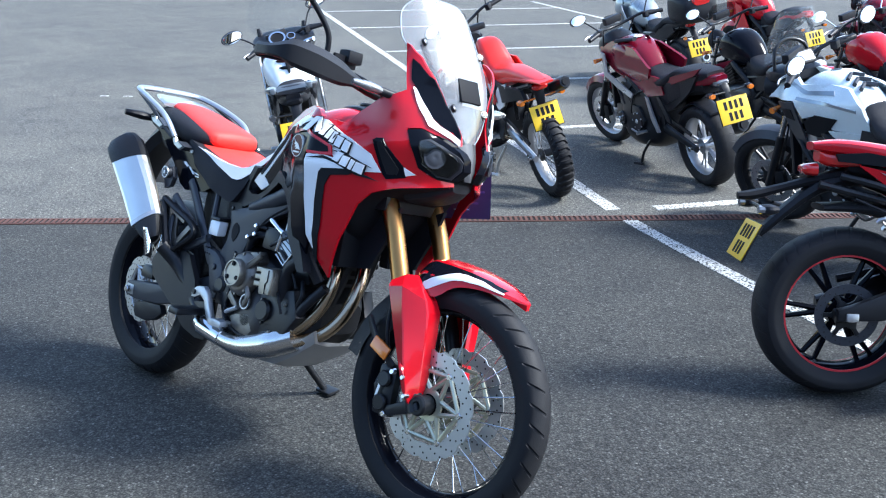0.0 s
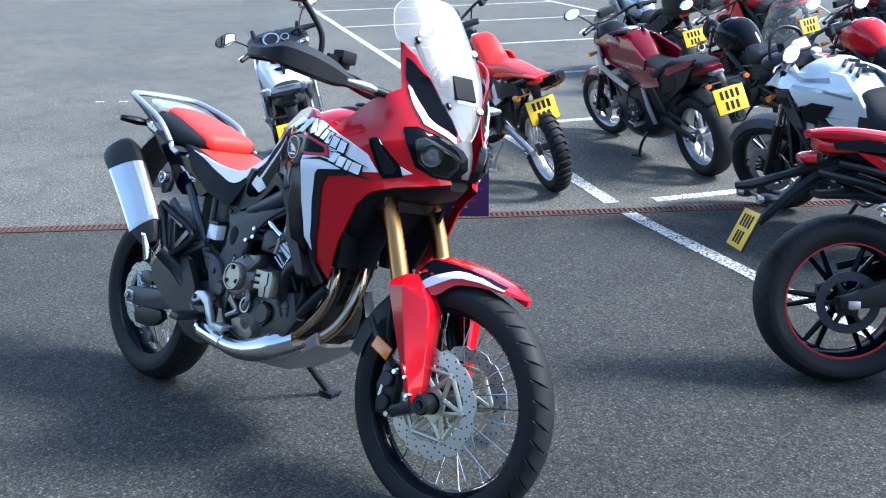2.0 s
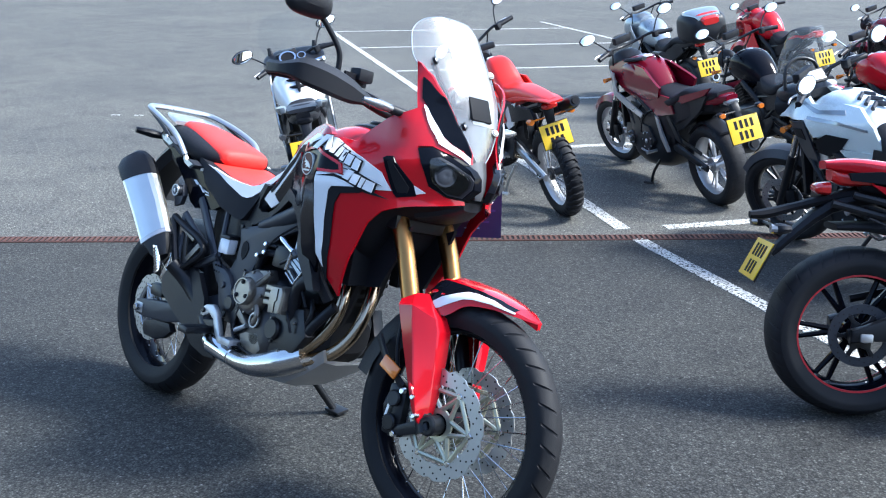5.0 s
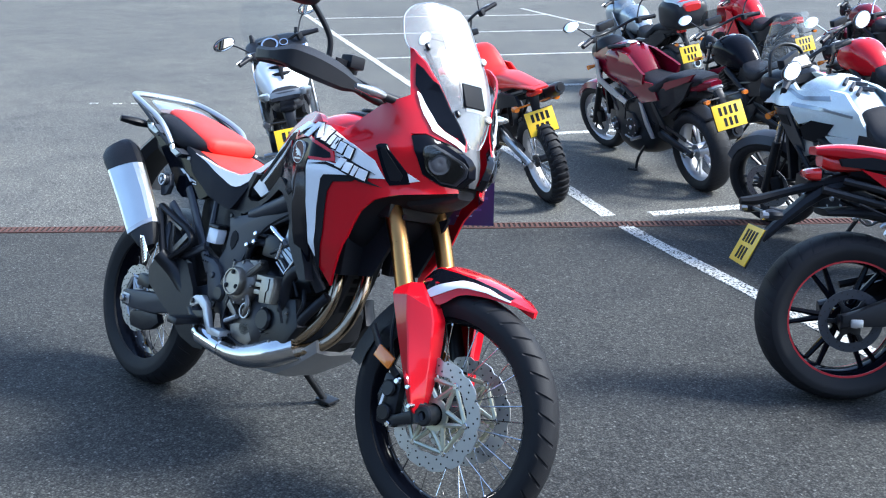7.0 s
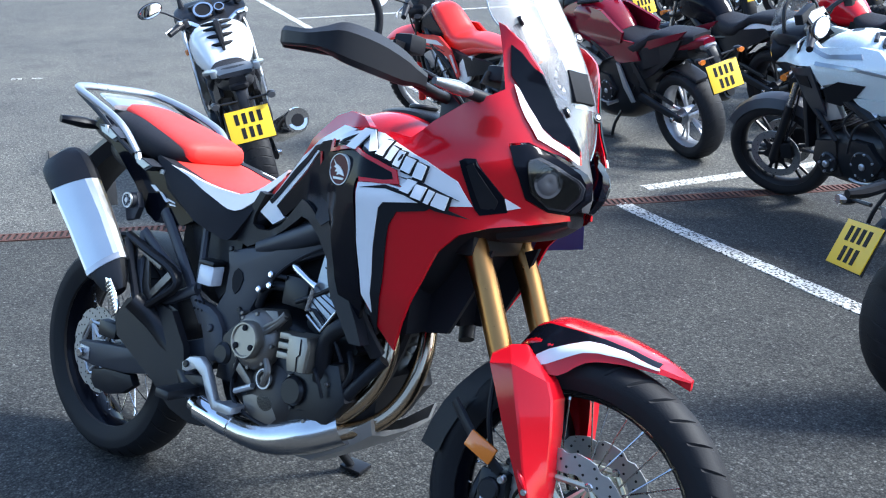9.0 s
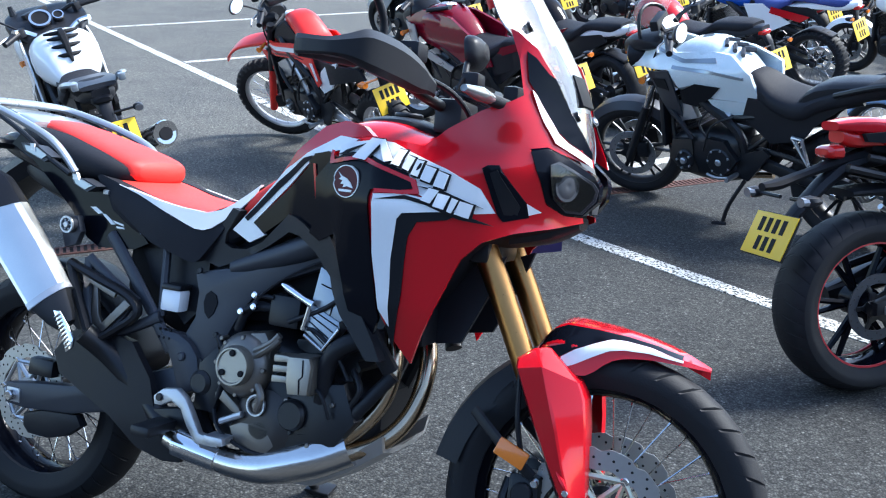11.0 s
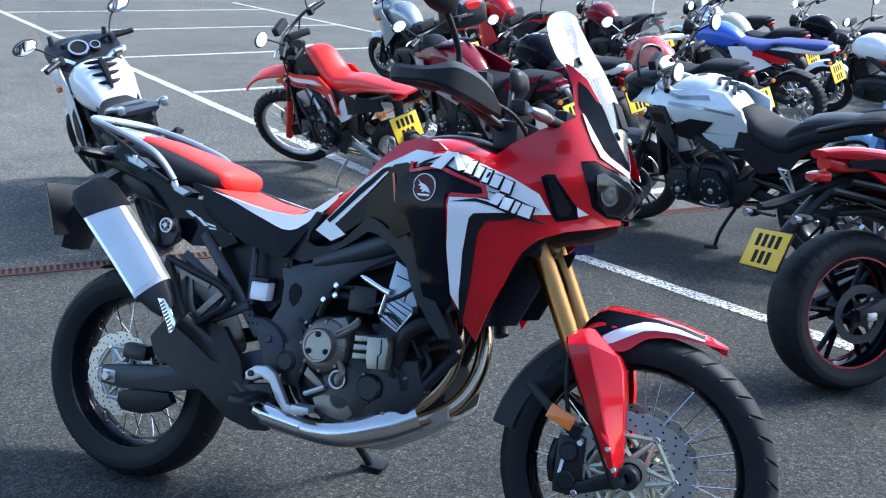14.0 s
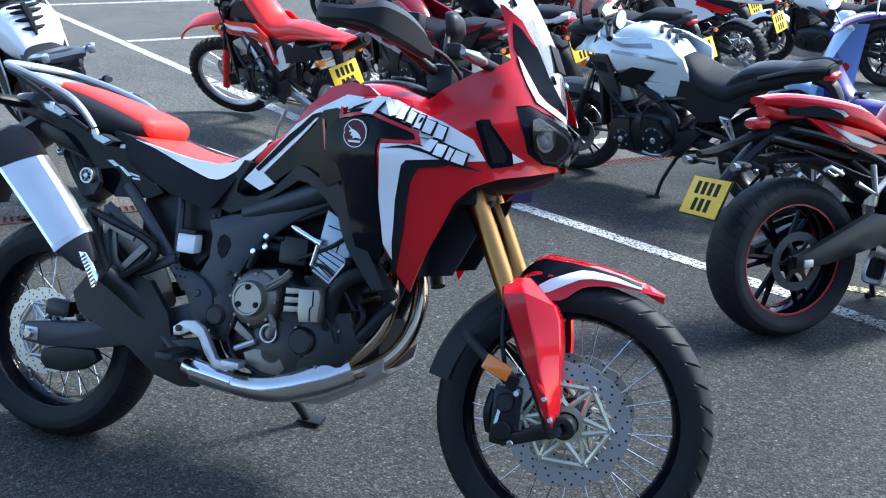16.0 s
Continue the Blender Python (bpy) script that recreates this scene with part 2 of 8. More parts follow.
CARD = material("violet_card", (0.011, 0.014, 0.09), 0.4, vary=0.15)
LAMP = glow_material("lit_headlight", (1.0, 0.93, 0.82), 4.0)
RED_RIM = material("red_rim_tape", (0.5, 0.02, 0.03), 0.35)

# ---- building kit ----


def finish(bm, angle=38):
    bmesh.ops.remove_doubles(bm, verts=bm.verts, dist=1e-6)
    bmesh.ops.recalc_face_normals(bm, faces=bm.faces)
    me = bpy.data.meshes.new("mesh")
    bm.to_mesh(me)
    bm.free()
    me.polygons.foreach_set("use_smooth", [True] * len(me.polygons))
    me.set_sharp_from_angle(angle=radians(angle))
    return me


def part(name, bm, mat, parent, label="", angle=38):
    """One mesh under a thing or under one of its parts."""
    me = finish(bm, angle)
    me.materials.append(mat)
    ob = new(name, me)
    ob.parent = parent
    return tagged(ob, label)


def thing(name, bm, mat, label, category, kind="", group=""):
    me = finish(bm)
    me.materials.append(mat)
    return tagged(new(name, me), label, category, group, kind)


def catmull(pts, n=6, closed=False):
    """A smooth path through points."""
    pts = [Vector(p) for p in pts]
    if len(pts) < 3:
        return pts
    out, m = [], len(pts)
    for i in range(m if closed else m - 1):
        a, b, c, d = (pts[(i + k) % m] if closed else pts[min(max(i + k, 0), m - 1)] for k in (-1, 0, 1, 2))
        for j in range(n):
            t = j / n
            out.append(0.5 * (2 * b + (c - a) * t + (2 * a - 5 * b + 4 * c - d) * t * t + (3 * b - a - 3 * c + d) * t**3))
    return out if closed else out + [pts[-1]]


def loft(rings, closed=True, cap=True, bm=None):
    """A skin over rings of equal length."""
    bm = bm or bmesh.new()
    vs = [[bm.verts.new(p) for p in r] for r in rings]
    n = len(vs[0])
    for a, b in zip(vs, vs[1:]):
        for i in range(n if closed else n - 1):
            bm.faces.new((a[i], a[(i + 1) % n], b[(i + 1) % n], b[i]))
    if cap and closed:
        bm.faces.new(vs[0])
        bm.faces.new(vs[-1][::-1])
    return bm


def tube(pts, r, seg=10, smooth=5, flat=1.0, bm=None, closed=False):
    """A round bar along a path; r may be a list, one for each point; flat squeezes it sideways."""
    rs = list(r) if hasattr(r, "__len__") else [r] * len(pts)
    path = catmull(pts, smooth, closed) if smooth > 1 and len(pts) > 2 else [Vector(p) for p in pts]
    radii = [rs[0] + 0 * i for i in range(len(path))]
    for i in range(len(path)):
        u = i / max(1, len(path) - 1) * (len(rs) - 1)
        k = min(int(u), len(rs) - 2) if len(rs) > 1 else 0
        radii[i] = rs[k] + (rs[min(k + 1, len(rs) - 1)] - rs[k]) * (u - k)
    rings, side = [], None
    for i, p in enumerate(path):
        ahead = (path[min(i + 1, len(path) - 1)] - path[max(i - 1, 0)]).normalized()
        if side is None:
            side = ahead.cross(Vector((0, 0, 1)))
            side = ahead.cross(Vector((1, 0, 0))) if side.length < 0.05 else side
        side = (side - ahead * side.dot(ahead)).normalized()
        up = side.cross(ahead)
        rings.append([p + radii[i] * (math.cos(a) * flat * side + math.sin(a) * up) for a in (2 * math.pi * k / seg for k in range(seg))])
    return loft(rings, bm=bm)


def lathe(profile, seg=32, at=(0, 0, 0), bm=None, wave=None, ring=True):
    """A turned form round an axle along y. profile: (radius, y). wave: a factor on the radius by angle."""
    rows = []
    for k in range(seg):
        a = 2 * math.pi * k / seg
        f = wave(a) if wave else 1.0
        rows.append([Vector(at) + Vector((r * f * math.cos(a), y, r * f * math.sin(a))) for r, y in profile])
    bm = bm or bmesh.new()
    vs = [[bm.verts.new(p) for p in r] for r in rows]
    n = len(profile)
    for i in range(seg):
        a, b = vs[i], vs[(i + 1) % seg]
        for j in range(n if ring else n - 1):
            bm.faces.new((a[j], a[(j + 1) % n], b[(j + 1) % n], b[j]))
    if not ring:
        for j in (0, n - 1):
            bm.faces.new([v[j] for v in vs])
    return bm


def disc(r, y0, y1, at, seg=24, edge=0.002, bm=None):
    """A turned solid disc with a rounded rim."""
    s = 1 if y1 > y0 else -1
    return lathe([(r - edge, y0), (r, y0 + s * edge), (r, y1 - s * edge), (r - edge, y1)], seg, at, bm, ring=False)


def box(lo, hi, edge=0.004, bm=None, taper=0.0):
    """A block with rounded edges; taper narrows its top."""
    b = bmesh.new()
    (x0, y0, z0), (x1, y1, z1) = lo, hi
    tx, ty = (x1 - x0) * taper / 2, (y1 - y0) * taper / 2
    pts = [(x0, y0, z0), (x1, y0, z0), (x1, y1, z0), (x0, y1, z0), (x0 + tx, y0 + ty, z1), (x1 - tx, y0 + ty, z1), (x1 - tx, y1 - ty, z1), (x0 + tx, y1 - ty, z1)]
    vs = [b.verts.new(p) for p in pts]
    for f in ((0, 3, 2, 1), (4, 5, 6, 7), (0, 1, 5, 4), (1, 2, 6, 5), (2, 3, 7, 6), (3, 0, 4, 7)):
        b.faces.new([vs[i] for i in f])
    if edge:
        bmesh.ops.bevel(b, geom=b.edges[:], offset=edge, segments=2, affect="EDGES", profile=0.6)
    if bm is None:
        return b
    return merge(bm, b)


def merge(bm, other, m=None):
    """Adds a second form to the first."""
    if m is not None:
        bmesh.ops.transform(other, matrix=m, verts=other.verts)
    me = bpy.data.meshes.new("passing")
    other.to_mesh(me)
    other.free()
    bm.from_mesh(me)
    bpy.data.meshes.remove(me)
    return bm


def moved(bm, m):
    bmesh.ops.transform(bm, matrix=m, verts=bm.verts)
    return bm


def body(stations, n=20, power=2.6, smooth=4):
    """A rounded body along x. stations: (x, half width, bottom, top)."""
    st = catmull([(s[0], s[1], 0) for s in stations], smooth)
    zs = catmull([(s[0], s[2], s[3]) for s in stations], smooth)
    rings = []
    for a, b in zip(st, zs):
        x, w, lo, hi = a.x, max(a.y, 0.004), b.y, b.z
        mid, half = (lo + hi) / 2, max((hi - lo) / 2, 0.004)
        ring = []
        for k in range(n):
            t = 2 * math.pi * k / n
            c, s = math.cos(t), math.sin(t)
            ring.append((x, w * math.copysign(abs(c) ** (2 / power), c), mid + half * math.copysign(abs(s) ** (2 / power), s)))
        rings.append(ring)
    return loft(rings)


def lerp_table(table, x):
    for (a, p), (b, q) in zip(table, table[1:]):
        if x <= b:
            return p + (q - p) * max(0.0, (x - a) / (b - a))
    return table[-1][1]


def outline_mesh(outline, step):
    """Points and triangles that fill an outline in the plane."""
    edge = []
    for i, p in enumerate(outline):
        q = outline[(i + 1) % len(outline)]
        n = max(1, int(math.dist(p, q) / step))
        edge += [Vector((p[0] + (q[0] - p[0]) * j / n, p[1] + (q[1] - p[1]) * j / n)) for j in range(n)]
    m = len(edge)
    x0, x1 = min(p.x for p in edge), max(p.x for p in edge)
    z0, z1 = min(p.y for p in edge), max(p.y for p in edge)

    def inside(x, z):
        hit = False
        for a, b in zip(edge, edge[1:] + edge[:1]):
            if (a.y > z) != (b.y > z) and x < (b.x - a.x) * (z - a.y) / (b.y - a.y) + a.x:
                hit = not hit
        return hit

    pts = list(edge)
    for i in range(1, int((x1 - x0) / step) + 1):
        for j in range(1, int((z1 - z0) / step) + 1):
            x, z = x0 + i * step, z0 + (j + 0.5 * (i % 2)) * step
            if inside(x, z) and min((Vector((x, z)) - e).length for e in edge) > step * 0.45:
                pts.append(Vector((x, z)))
    vs, _, faces, *_ = geometry.delaunay_2d_cdt(pts, [(i, (i + 1) % m) for i in range(m)], [list(range(m))], 1, 1e-6)
    return vs, faces


def panel(outline, width, side=-1, off=0.0, thick=0.006, step=0.03, rounded=0, bm=None):
    """A curved panel on a bike's flank: an outline in x and z, laid on the surface y = side * width(x, z)."""
    if rounded:
        outline = [(p.x, p.y) for p in catmull([(a, b, 0) for a, b in outline], rounded, True)]
    vs, faces = outline_mesh(outline, step)
    bm = bm or bmesh.new()
    face = width if callable(width) else (lambda x, z: width)
    top = [bm.verts.new((v.x, side * (face(v.x, v.y) + off), v.y)) for v in vs]
    low = [bm.verts.new((v.x, side * (face(v.x, v.y) + off - thick), v.y)) for v in vs]
    seen = {}
    for f in faces:
        bm.faces.new([top[i] for i in f])
        bm.faces.new([low[i] for i in f][::-1])
        for a, b in zip(f, list(f[1:]) + [f[0]]):
            seen[(a, b)] = seen.get((a, b), 0) + 1
    for a, b in seen:
        if (b, a) not in seen:
            bm.faces.new((top[b], top[a], low[a], low[b]))
    return bm


def slab(outline, y0, y1, edge=0.004, bm=None):
    """A flat plate cut to an outline in x and z, with eased edges."""
    b = bmesh.new()
    a = [b.verts.new((x, y0, z)) for x, z in outline]
    c = [b.verts.new((x, y1, z)) for x, z in outline]
    b.faces.new(a)
    b.faces.new(c[::-1])
    for i in range(len(a)):
        j = (i + 1) % len(a)
        b.faces.new((a[j], a[i], c[i], c[j]))
    bmesh.ops.recalc_face_normals(b, faces=b.faces)
    if edge:
        rim = [e for e in b.edges if len({round(v.co.y, 5) for v in e.verts}) == 1]
        bmesh.ops.bevel(b, geom=rim, offset=edge, segments=2, affect="EDGES", profile=0.6)
    return b if bm is None else merge(bm, b)


# ---- ground ----
SLOPE = 0.0678


def ground(x, y):
    """The tarmac lies level beyond the drain and rises on the near side of it."""
    d = (x + 2.25) * 0.863 - y * 0.505
    soft = 0.12 * math.log1p(math.exp(min(d / 0.12, 60)))
    return SLOPE * min(soft, 9.0)


def axis_steps(lo, hi, fine_lo, fine_hi, fine):
    mid = [fine_lo + i * fine for i in range(int((fine_hi - fine_lo) / fine) + 1)]
    out = [lo, lo * 0.5, lo * 0.25, lo * 0.12]
    return sorted(set([v for v in out if v < fine_lo] + mid + [v for v in (hi * 0.12, hi * 0.25, hi * 0.5, hi) if v > fine_hi]))


def build_ground():
    xs, ys = axis_steps(-400, 400, -9, 9, 0.25), axis_steps(-400, 400, -8, 12, 0.25)
    bm = bmesh.new()
    vs = [[bm.verts.new((x, y, ground(x, y))) for y in ys] for x in xs]
    for i in range(len(xs) - 1):
        for j in range(len(ys) - 1):
            bm.faces.new((vs[i][j], vs[i + 1][j], vs[i + 1][j + 1], vs[i][j + 1]))
    return thing("ground", bm, TARMAC, "grey worn tarmac of an open car park", "tarmac", "structure")


def stripe(name, a, b, width, mat, label, jog=0.0):
    """A painted line on the tarmac."""
    a, b = Vector((*a, 0)), Vector((*b, 0))
    along = (b - a).normalized()
    side = Vector((-along.y, along.x, 0)) * width / 2
    n = max(2, int((b - a).length / 0.2))
    rings = []
    for i in range(n + 1):
        p = a + (b - a) * i / n
        w = 1 + jog * noise.noise((p.x * 3, p.y * 3, 1.0))
        q, r = p - side * w, p + side * w
        rings.append([(q.x, q.y, ground(q.x, q.y) + 0.004), (r.x, r.y, ground(r.x, r.y) + 0.004), (r.x, r.y, ground(r.x, r.y) - 0.01), (q.x, q.y, ground(q.x, q.y) - 0.01)])
    return thing(name, loft(rings), mat, label, "road marking", "structure")


def build_markings():
    u, v = Vector((-0.8926, 0.4508)), Vector((0.44, 0.898))
    a0 = Vector((-0.36, 3.45))
    stripe("parking_line", a0 + u * 0.14, a0 + u * 3.2, 0.11, WHITE_LINE, "worn white line painted along the parking bays", 0.15)
    stripe("parking_line", a0 + u * 3.25, a0 + u * 17.5, 0.105, WHITE_LINE, "worn white line painted along the parking bays", 0.15)
    stripe("parking_line", a0 - u * 0.1, a0 - u * 3.35, 0.1, WHITE_LINE, "worn white line crossing the drain", 0.15)
    for along in (0.11, 2.77, 5.52, 8.5, 11.85, 15.2):
        p = a0 + u * along
        stripe("bay_line", p + v * (0.3 if along < 1 else 0.075), p + v * 5.4, 0.1, WHITE_LINE, "worn white line between two parking bays", 0.15)
    far = a0 + v * 5.45
    stripe("parking_line", far - u * 1.0, far + u * 17, 0.1, WHITE_LINE, "worn white line painted along the far bays", 0.15)
    stripe("yellow_line", (2.2, 2.15), (3.4, 1.5), 0.09, YELLOW_LINE, "faded yellow line on the tarmac", 0.2)
    stripe("yellow_line", (2.1, 2.5), (3.3, 2.45), 0.08, YELLOW_LINE, "faded yellow line on the tarmac", 0.2)
    stripe("yellow_line", (2.42, 2.62), (2.75, 1.95), 0.08, YELLOW_LINE, "faded yellow diagonal line on the tarmac", 0.2)
    for x, y in ((-6.9, 2.56), (-6.72, 2.75), (-6.6, 2.9)):
        stripe("paint_fleck", (x, y), (x + 0.06, y + 0.07), 0.035, WHITE_LINE, "small white paint fleck on the tarmac", 0.4)


def build_drain():
    """A slotted iron channel set into the tarmac."""
    a, along = Vector((-4.2, -1.42, 0)), Vector((0.628, 0.778, 0))
    side, length, half = Vector((-0.778, 0.628, 0)), 8.6, 0.055
    rail = bmesh.new()
    n = 60
    for s0, s1 in ((-half, -half + 0.014), (half - 0.014, half)):
        rings = []
        for i in range(n + 1):
            p = a + along * length * i / n
            z = ground(p.x, p.y)
            q, r = p + side * s0, p + side * s1
            rings.append([(q.x, q.y, z + 0.007), (r.x, r.y, z + 0.007), (r.x, r.y, z - 0.01), (q.x, q.y, z - 0.01)])
        loft(rings, bm=rail)
    ob = thing("drain_channel", rail, RUST, "rust-brown slotted iron drain channel in the tarmac", "drain", "structure")
    pit = bmesh.new()
    rings = []
    for i in range(n + 1):
        p = a + along * length * i / n
        z = ground(p.x, p.y)
        q, r = p - side * (half - 0.012), p + side * (half - 0.012)
        rings.append([(q.x, q.y, z + 0.003), (r.x, r.y, z + 0.003), (r.x, r.y, z - 0.008), (q.x, q.y, z - 0.008)])
    # Near-black strip just under the bars stands for the shaded depth.
    part("channel_bed", loft(rings, bm=pit), PIT, ob)
    slats = bmesh.new()
    pitch = 0.034
    for i in range(int(length / pitch)):
        p = a + along * (i * pitch)
        z = ground(p.x, p.y)
        c = [p + side * s + along * t for s, t in ((-half + 0.01, 0), (half - 0.01, 0), (half - 0.01, 0.017), (-half + 0.01, 0.017))]
        lo, hi = [slats.verts.new((q.x, q.y, z - 0.008)) for q in c], [slats.verts.new((q.x, q.y, z + 0.0085)) for q in c]
        slats.faces.new(hi)
        for j in range(4):
            slats.faces.new((lo[j], lo[(j + 1) % 4], hi[(j + 1) % 4], hi[j]))
    tagged(part("grating_bar", slats, RUST, ob, "rusty cross bars"), kind="stuff")


def build_unseen_wall():
    """An unseen wall added behind the camera to darken sky light and reflections."""
    a, along, out = Vector((6.5, -6.6)), Vector((0.8, 0.6)), Vector((0.6, -0.8))
    c = [a - along * 18, a + along * 9, a + along * 9 + out * 0.4, a - along * 18 + out * 0.4]
    bm = bmesh.new()
    lo, hi = [bm.verts.new((p.x, p.y, -0.2)) for p in c], [bm.verts.new((p.x, p.y, 4.5)) for p in c]
    bm.faces.new(hi)
    for i in range(4):
        bm.faces.new((lo[i], lo[(i + 1) % 4], hi[(i + 1) % 4], hi[i]))
    thing("wall_south", bm, WALL_GREY, "unseen grey wall added to dim sky light and reflections", "wall", "structure")


build_ground()
build_unseen_wall()
build_markings()
build_drain()

# ---- parked motorcycles ----


def stand_pose(x, y, heading, lean, wb, drop=0.0):
    """A bike on its side stand: rear wheel at x, y, nose towards heading, leaning to its left."""
    c, s = math.cos(radians(heading)), math.sin(radians(heading))
    z = ground(x, y)
    pitch = math.atan2(ground(x + wb * c, y + wb * s) - z, wb)
    return Matrix.Translation((x, y, z - drop)) @ Matrix.Rotation(radians(heading), 4, "Z") @ Matrix.Rotation(-pitch, 4, "Y") @ Matrix.Rotation(-radians(lean), 4, "X")


def tyre_form(at, r, w, h, knobs=0, seg=72, groove=0.005):
    """A tyre with its tread cut into the crown."""
    ks = [-1.0, -0.97, -0.84, -0.66, -0.5, -0.3, -0.1, 0.1, 0.3, 0.5, 0.66, 0.84, 0.97, 1.0]
    bm = bmesh.new()
    rows = []
    count = seg // 4
    for i in range(count * 4):
        step = (0.0, 0.04, 0.13, 0.17)[i % 4] if not knobs else (0.0, 0.08, 0.5, 0.58)[i % 4]
        row = []
        for k in ks:
            a = 2 * math.pi * (i // 4 + step + (abs(k) * 1.1 if not knobs else (0.5 if abs(k) > 0.4 else 0.0))) / count
            ang = k * 1.95
            rr = r - h / 2 + h / 2 * math.cos(ang) if abs(k) < 0.98 else r - h * 0.98
            y = w / 2 * math.sin(min(abs(ang), 1.75)) * (1 if k > 0 else -1)
            if abs(k) > 0.98:
                y *= 0.8
            if 0.2 < abs(k) < 0.6 or (knobs and abs(k) < 0.7):
                rr -= (groove if not knobs else 0.012) if i % 4 in (1, 2) else 0.0
            row.append(Vector(at) + Vector((rr * math.cos(a), y, rr * math.sin(a))))
        rows.append([bm.verts.new(p) for p in row])
    seg = count * 4
    for i in range(seg):
        a, b = rows[i], rows[(i + 1) % seg]
        for j in range(len(ks)):
            bm.faces.new((a[j], a[(j + 1) % len(ks)], b[(j + 1) % len(ks)], b[j]))
    return bm


def rim_form(at, r, w, seg=48):
    p = [(r, -w / 2), (r + 0.006, -w / 2), (r + 0.006, -w / 2 + 0.006), (r - 0.012, -w * 0.25), (r - 0.016, 0), (r - 0.012, w * 0.25), (r + 0.006, w / 2 - 0.006), (r + 0.006, w / 2), (r, w / 2), (r - 0.018, w * 0.28), (r - 0.024, 0), (r - 0.018, -w * 0.28)]
    return lathe(p, seg, at)


def wire_form(at, r, hub_r, hub_y, count):
    """Crossed wire spokes between hub and rim."""
    bm = bmesh.new()
    for i in range(count):
        a = 2 * math.pi * i / count
        s = 1 if i % 2 else -1
        b = a + (0.42 if (i // 2) % 2 else -0.42)
        p = Vector(at) + Vector((hub_r * math.cos(b), s * hub_y, hub_r * math.sin(b)))
        q = Vector(at) + Vector((r * math.cos(a), s * 0.006, r * math.sin(a)))
        tube([p, q], 0.0019, 5, 1, bm=bm)
        tube([q, q + (p - q).normalized() * 0.016], 0.0036, 6, 1, bm=bm)
    return bm


def cast_spokes(at, r, count, w=0.016, split=True):
    bm = disc(0.055, -0.045, 0.045, at, 20)
    for i in range(count):
        a = 2 * math.pi * i / count
        for d in ((-0.13, 0.13) if split else (0,)):
            e = a + d
            p = Vector(at) + Vector((0.045 * math.cos(a), 0, 0.045 * math.sin(a)))
            q = Vector(at) + Vector((r * math.cos(e), 0, r * math.sin(e)))
            tube([p, q], [w * 0.8, w * 0.55], 6, 1, 1.2, bm=bm)
    return bm


def disc_form(at, r, y, inner=0.66, waves=0, seg=96):
    """A brake disc, with a waved rim where it has one."""
    bm = bmesh.new()
    rows = []
    for k in range(seg):
        a = 2 * math.pi * k / seg
        f = 1 - 0.045 * max(0.0, math.cos(waves * a) - 0.45) / 0.55 if waves else 1.0
        g = 1 - 0.02 * math.sin(waves * a + 1.2) if waves else 1.0
        rows.append([bm.verts.new((at[0] + q * math.cos(a), at[1] + y + t, at[2] + q * math.sin(a))) for q, t in ((r * inner * g, -0.0022), (r * f, -0.0022), (r * f, 0.0022), (r * inner * g, 0.0022))])
    for i in range(seg):
        a, b = rows[i], rows[(i + 1) % seg]
        for j in range(4):
            bm.faces.new((a[j], a[(j + 1) % 4], b[(j + 1) % 4], b[j]))
    return bm


def drill_form(at, r, y, count, inner=0.66):
    """The drilled holes of a brake disc, as dark shallow plugs."""
    bm = bmesh.new()
    for i in range(count):
        a = 2 * math.pi * i / count
        q = r * (inner + (1 - inner) * (0.25, 0.55, 0.82)[i % 3])
        disc(0.0031, y - 0.0028, y + 0.0028, (at[0] + q * math.cos(a), at[1], at[2] + q * math.sin(a)), 8, 0.0004, bm)
    return bm


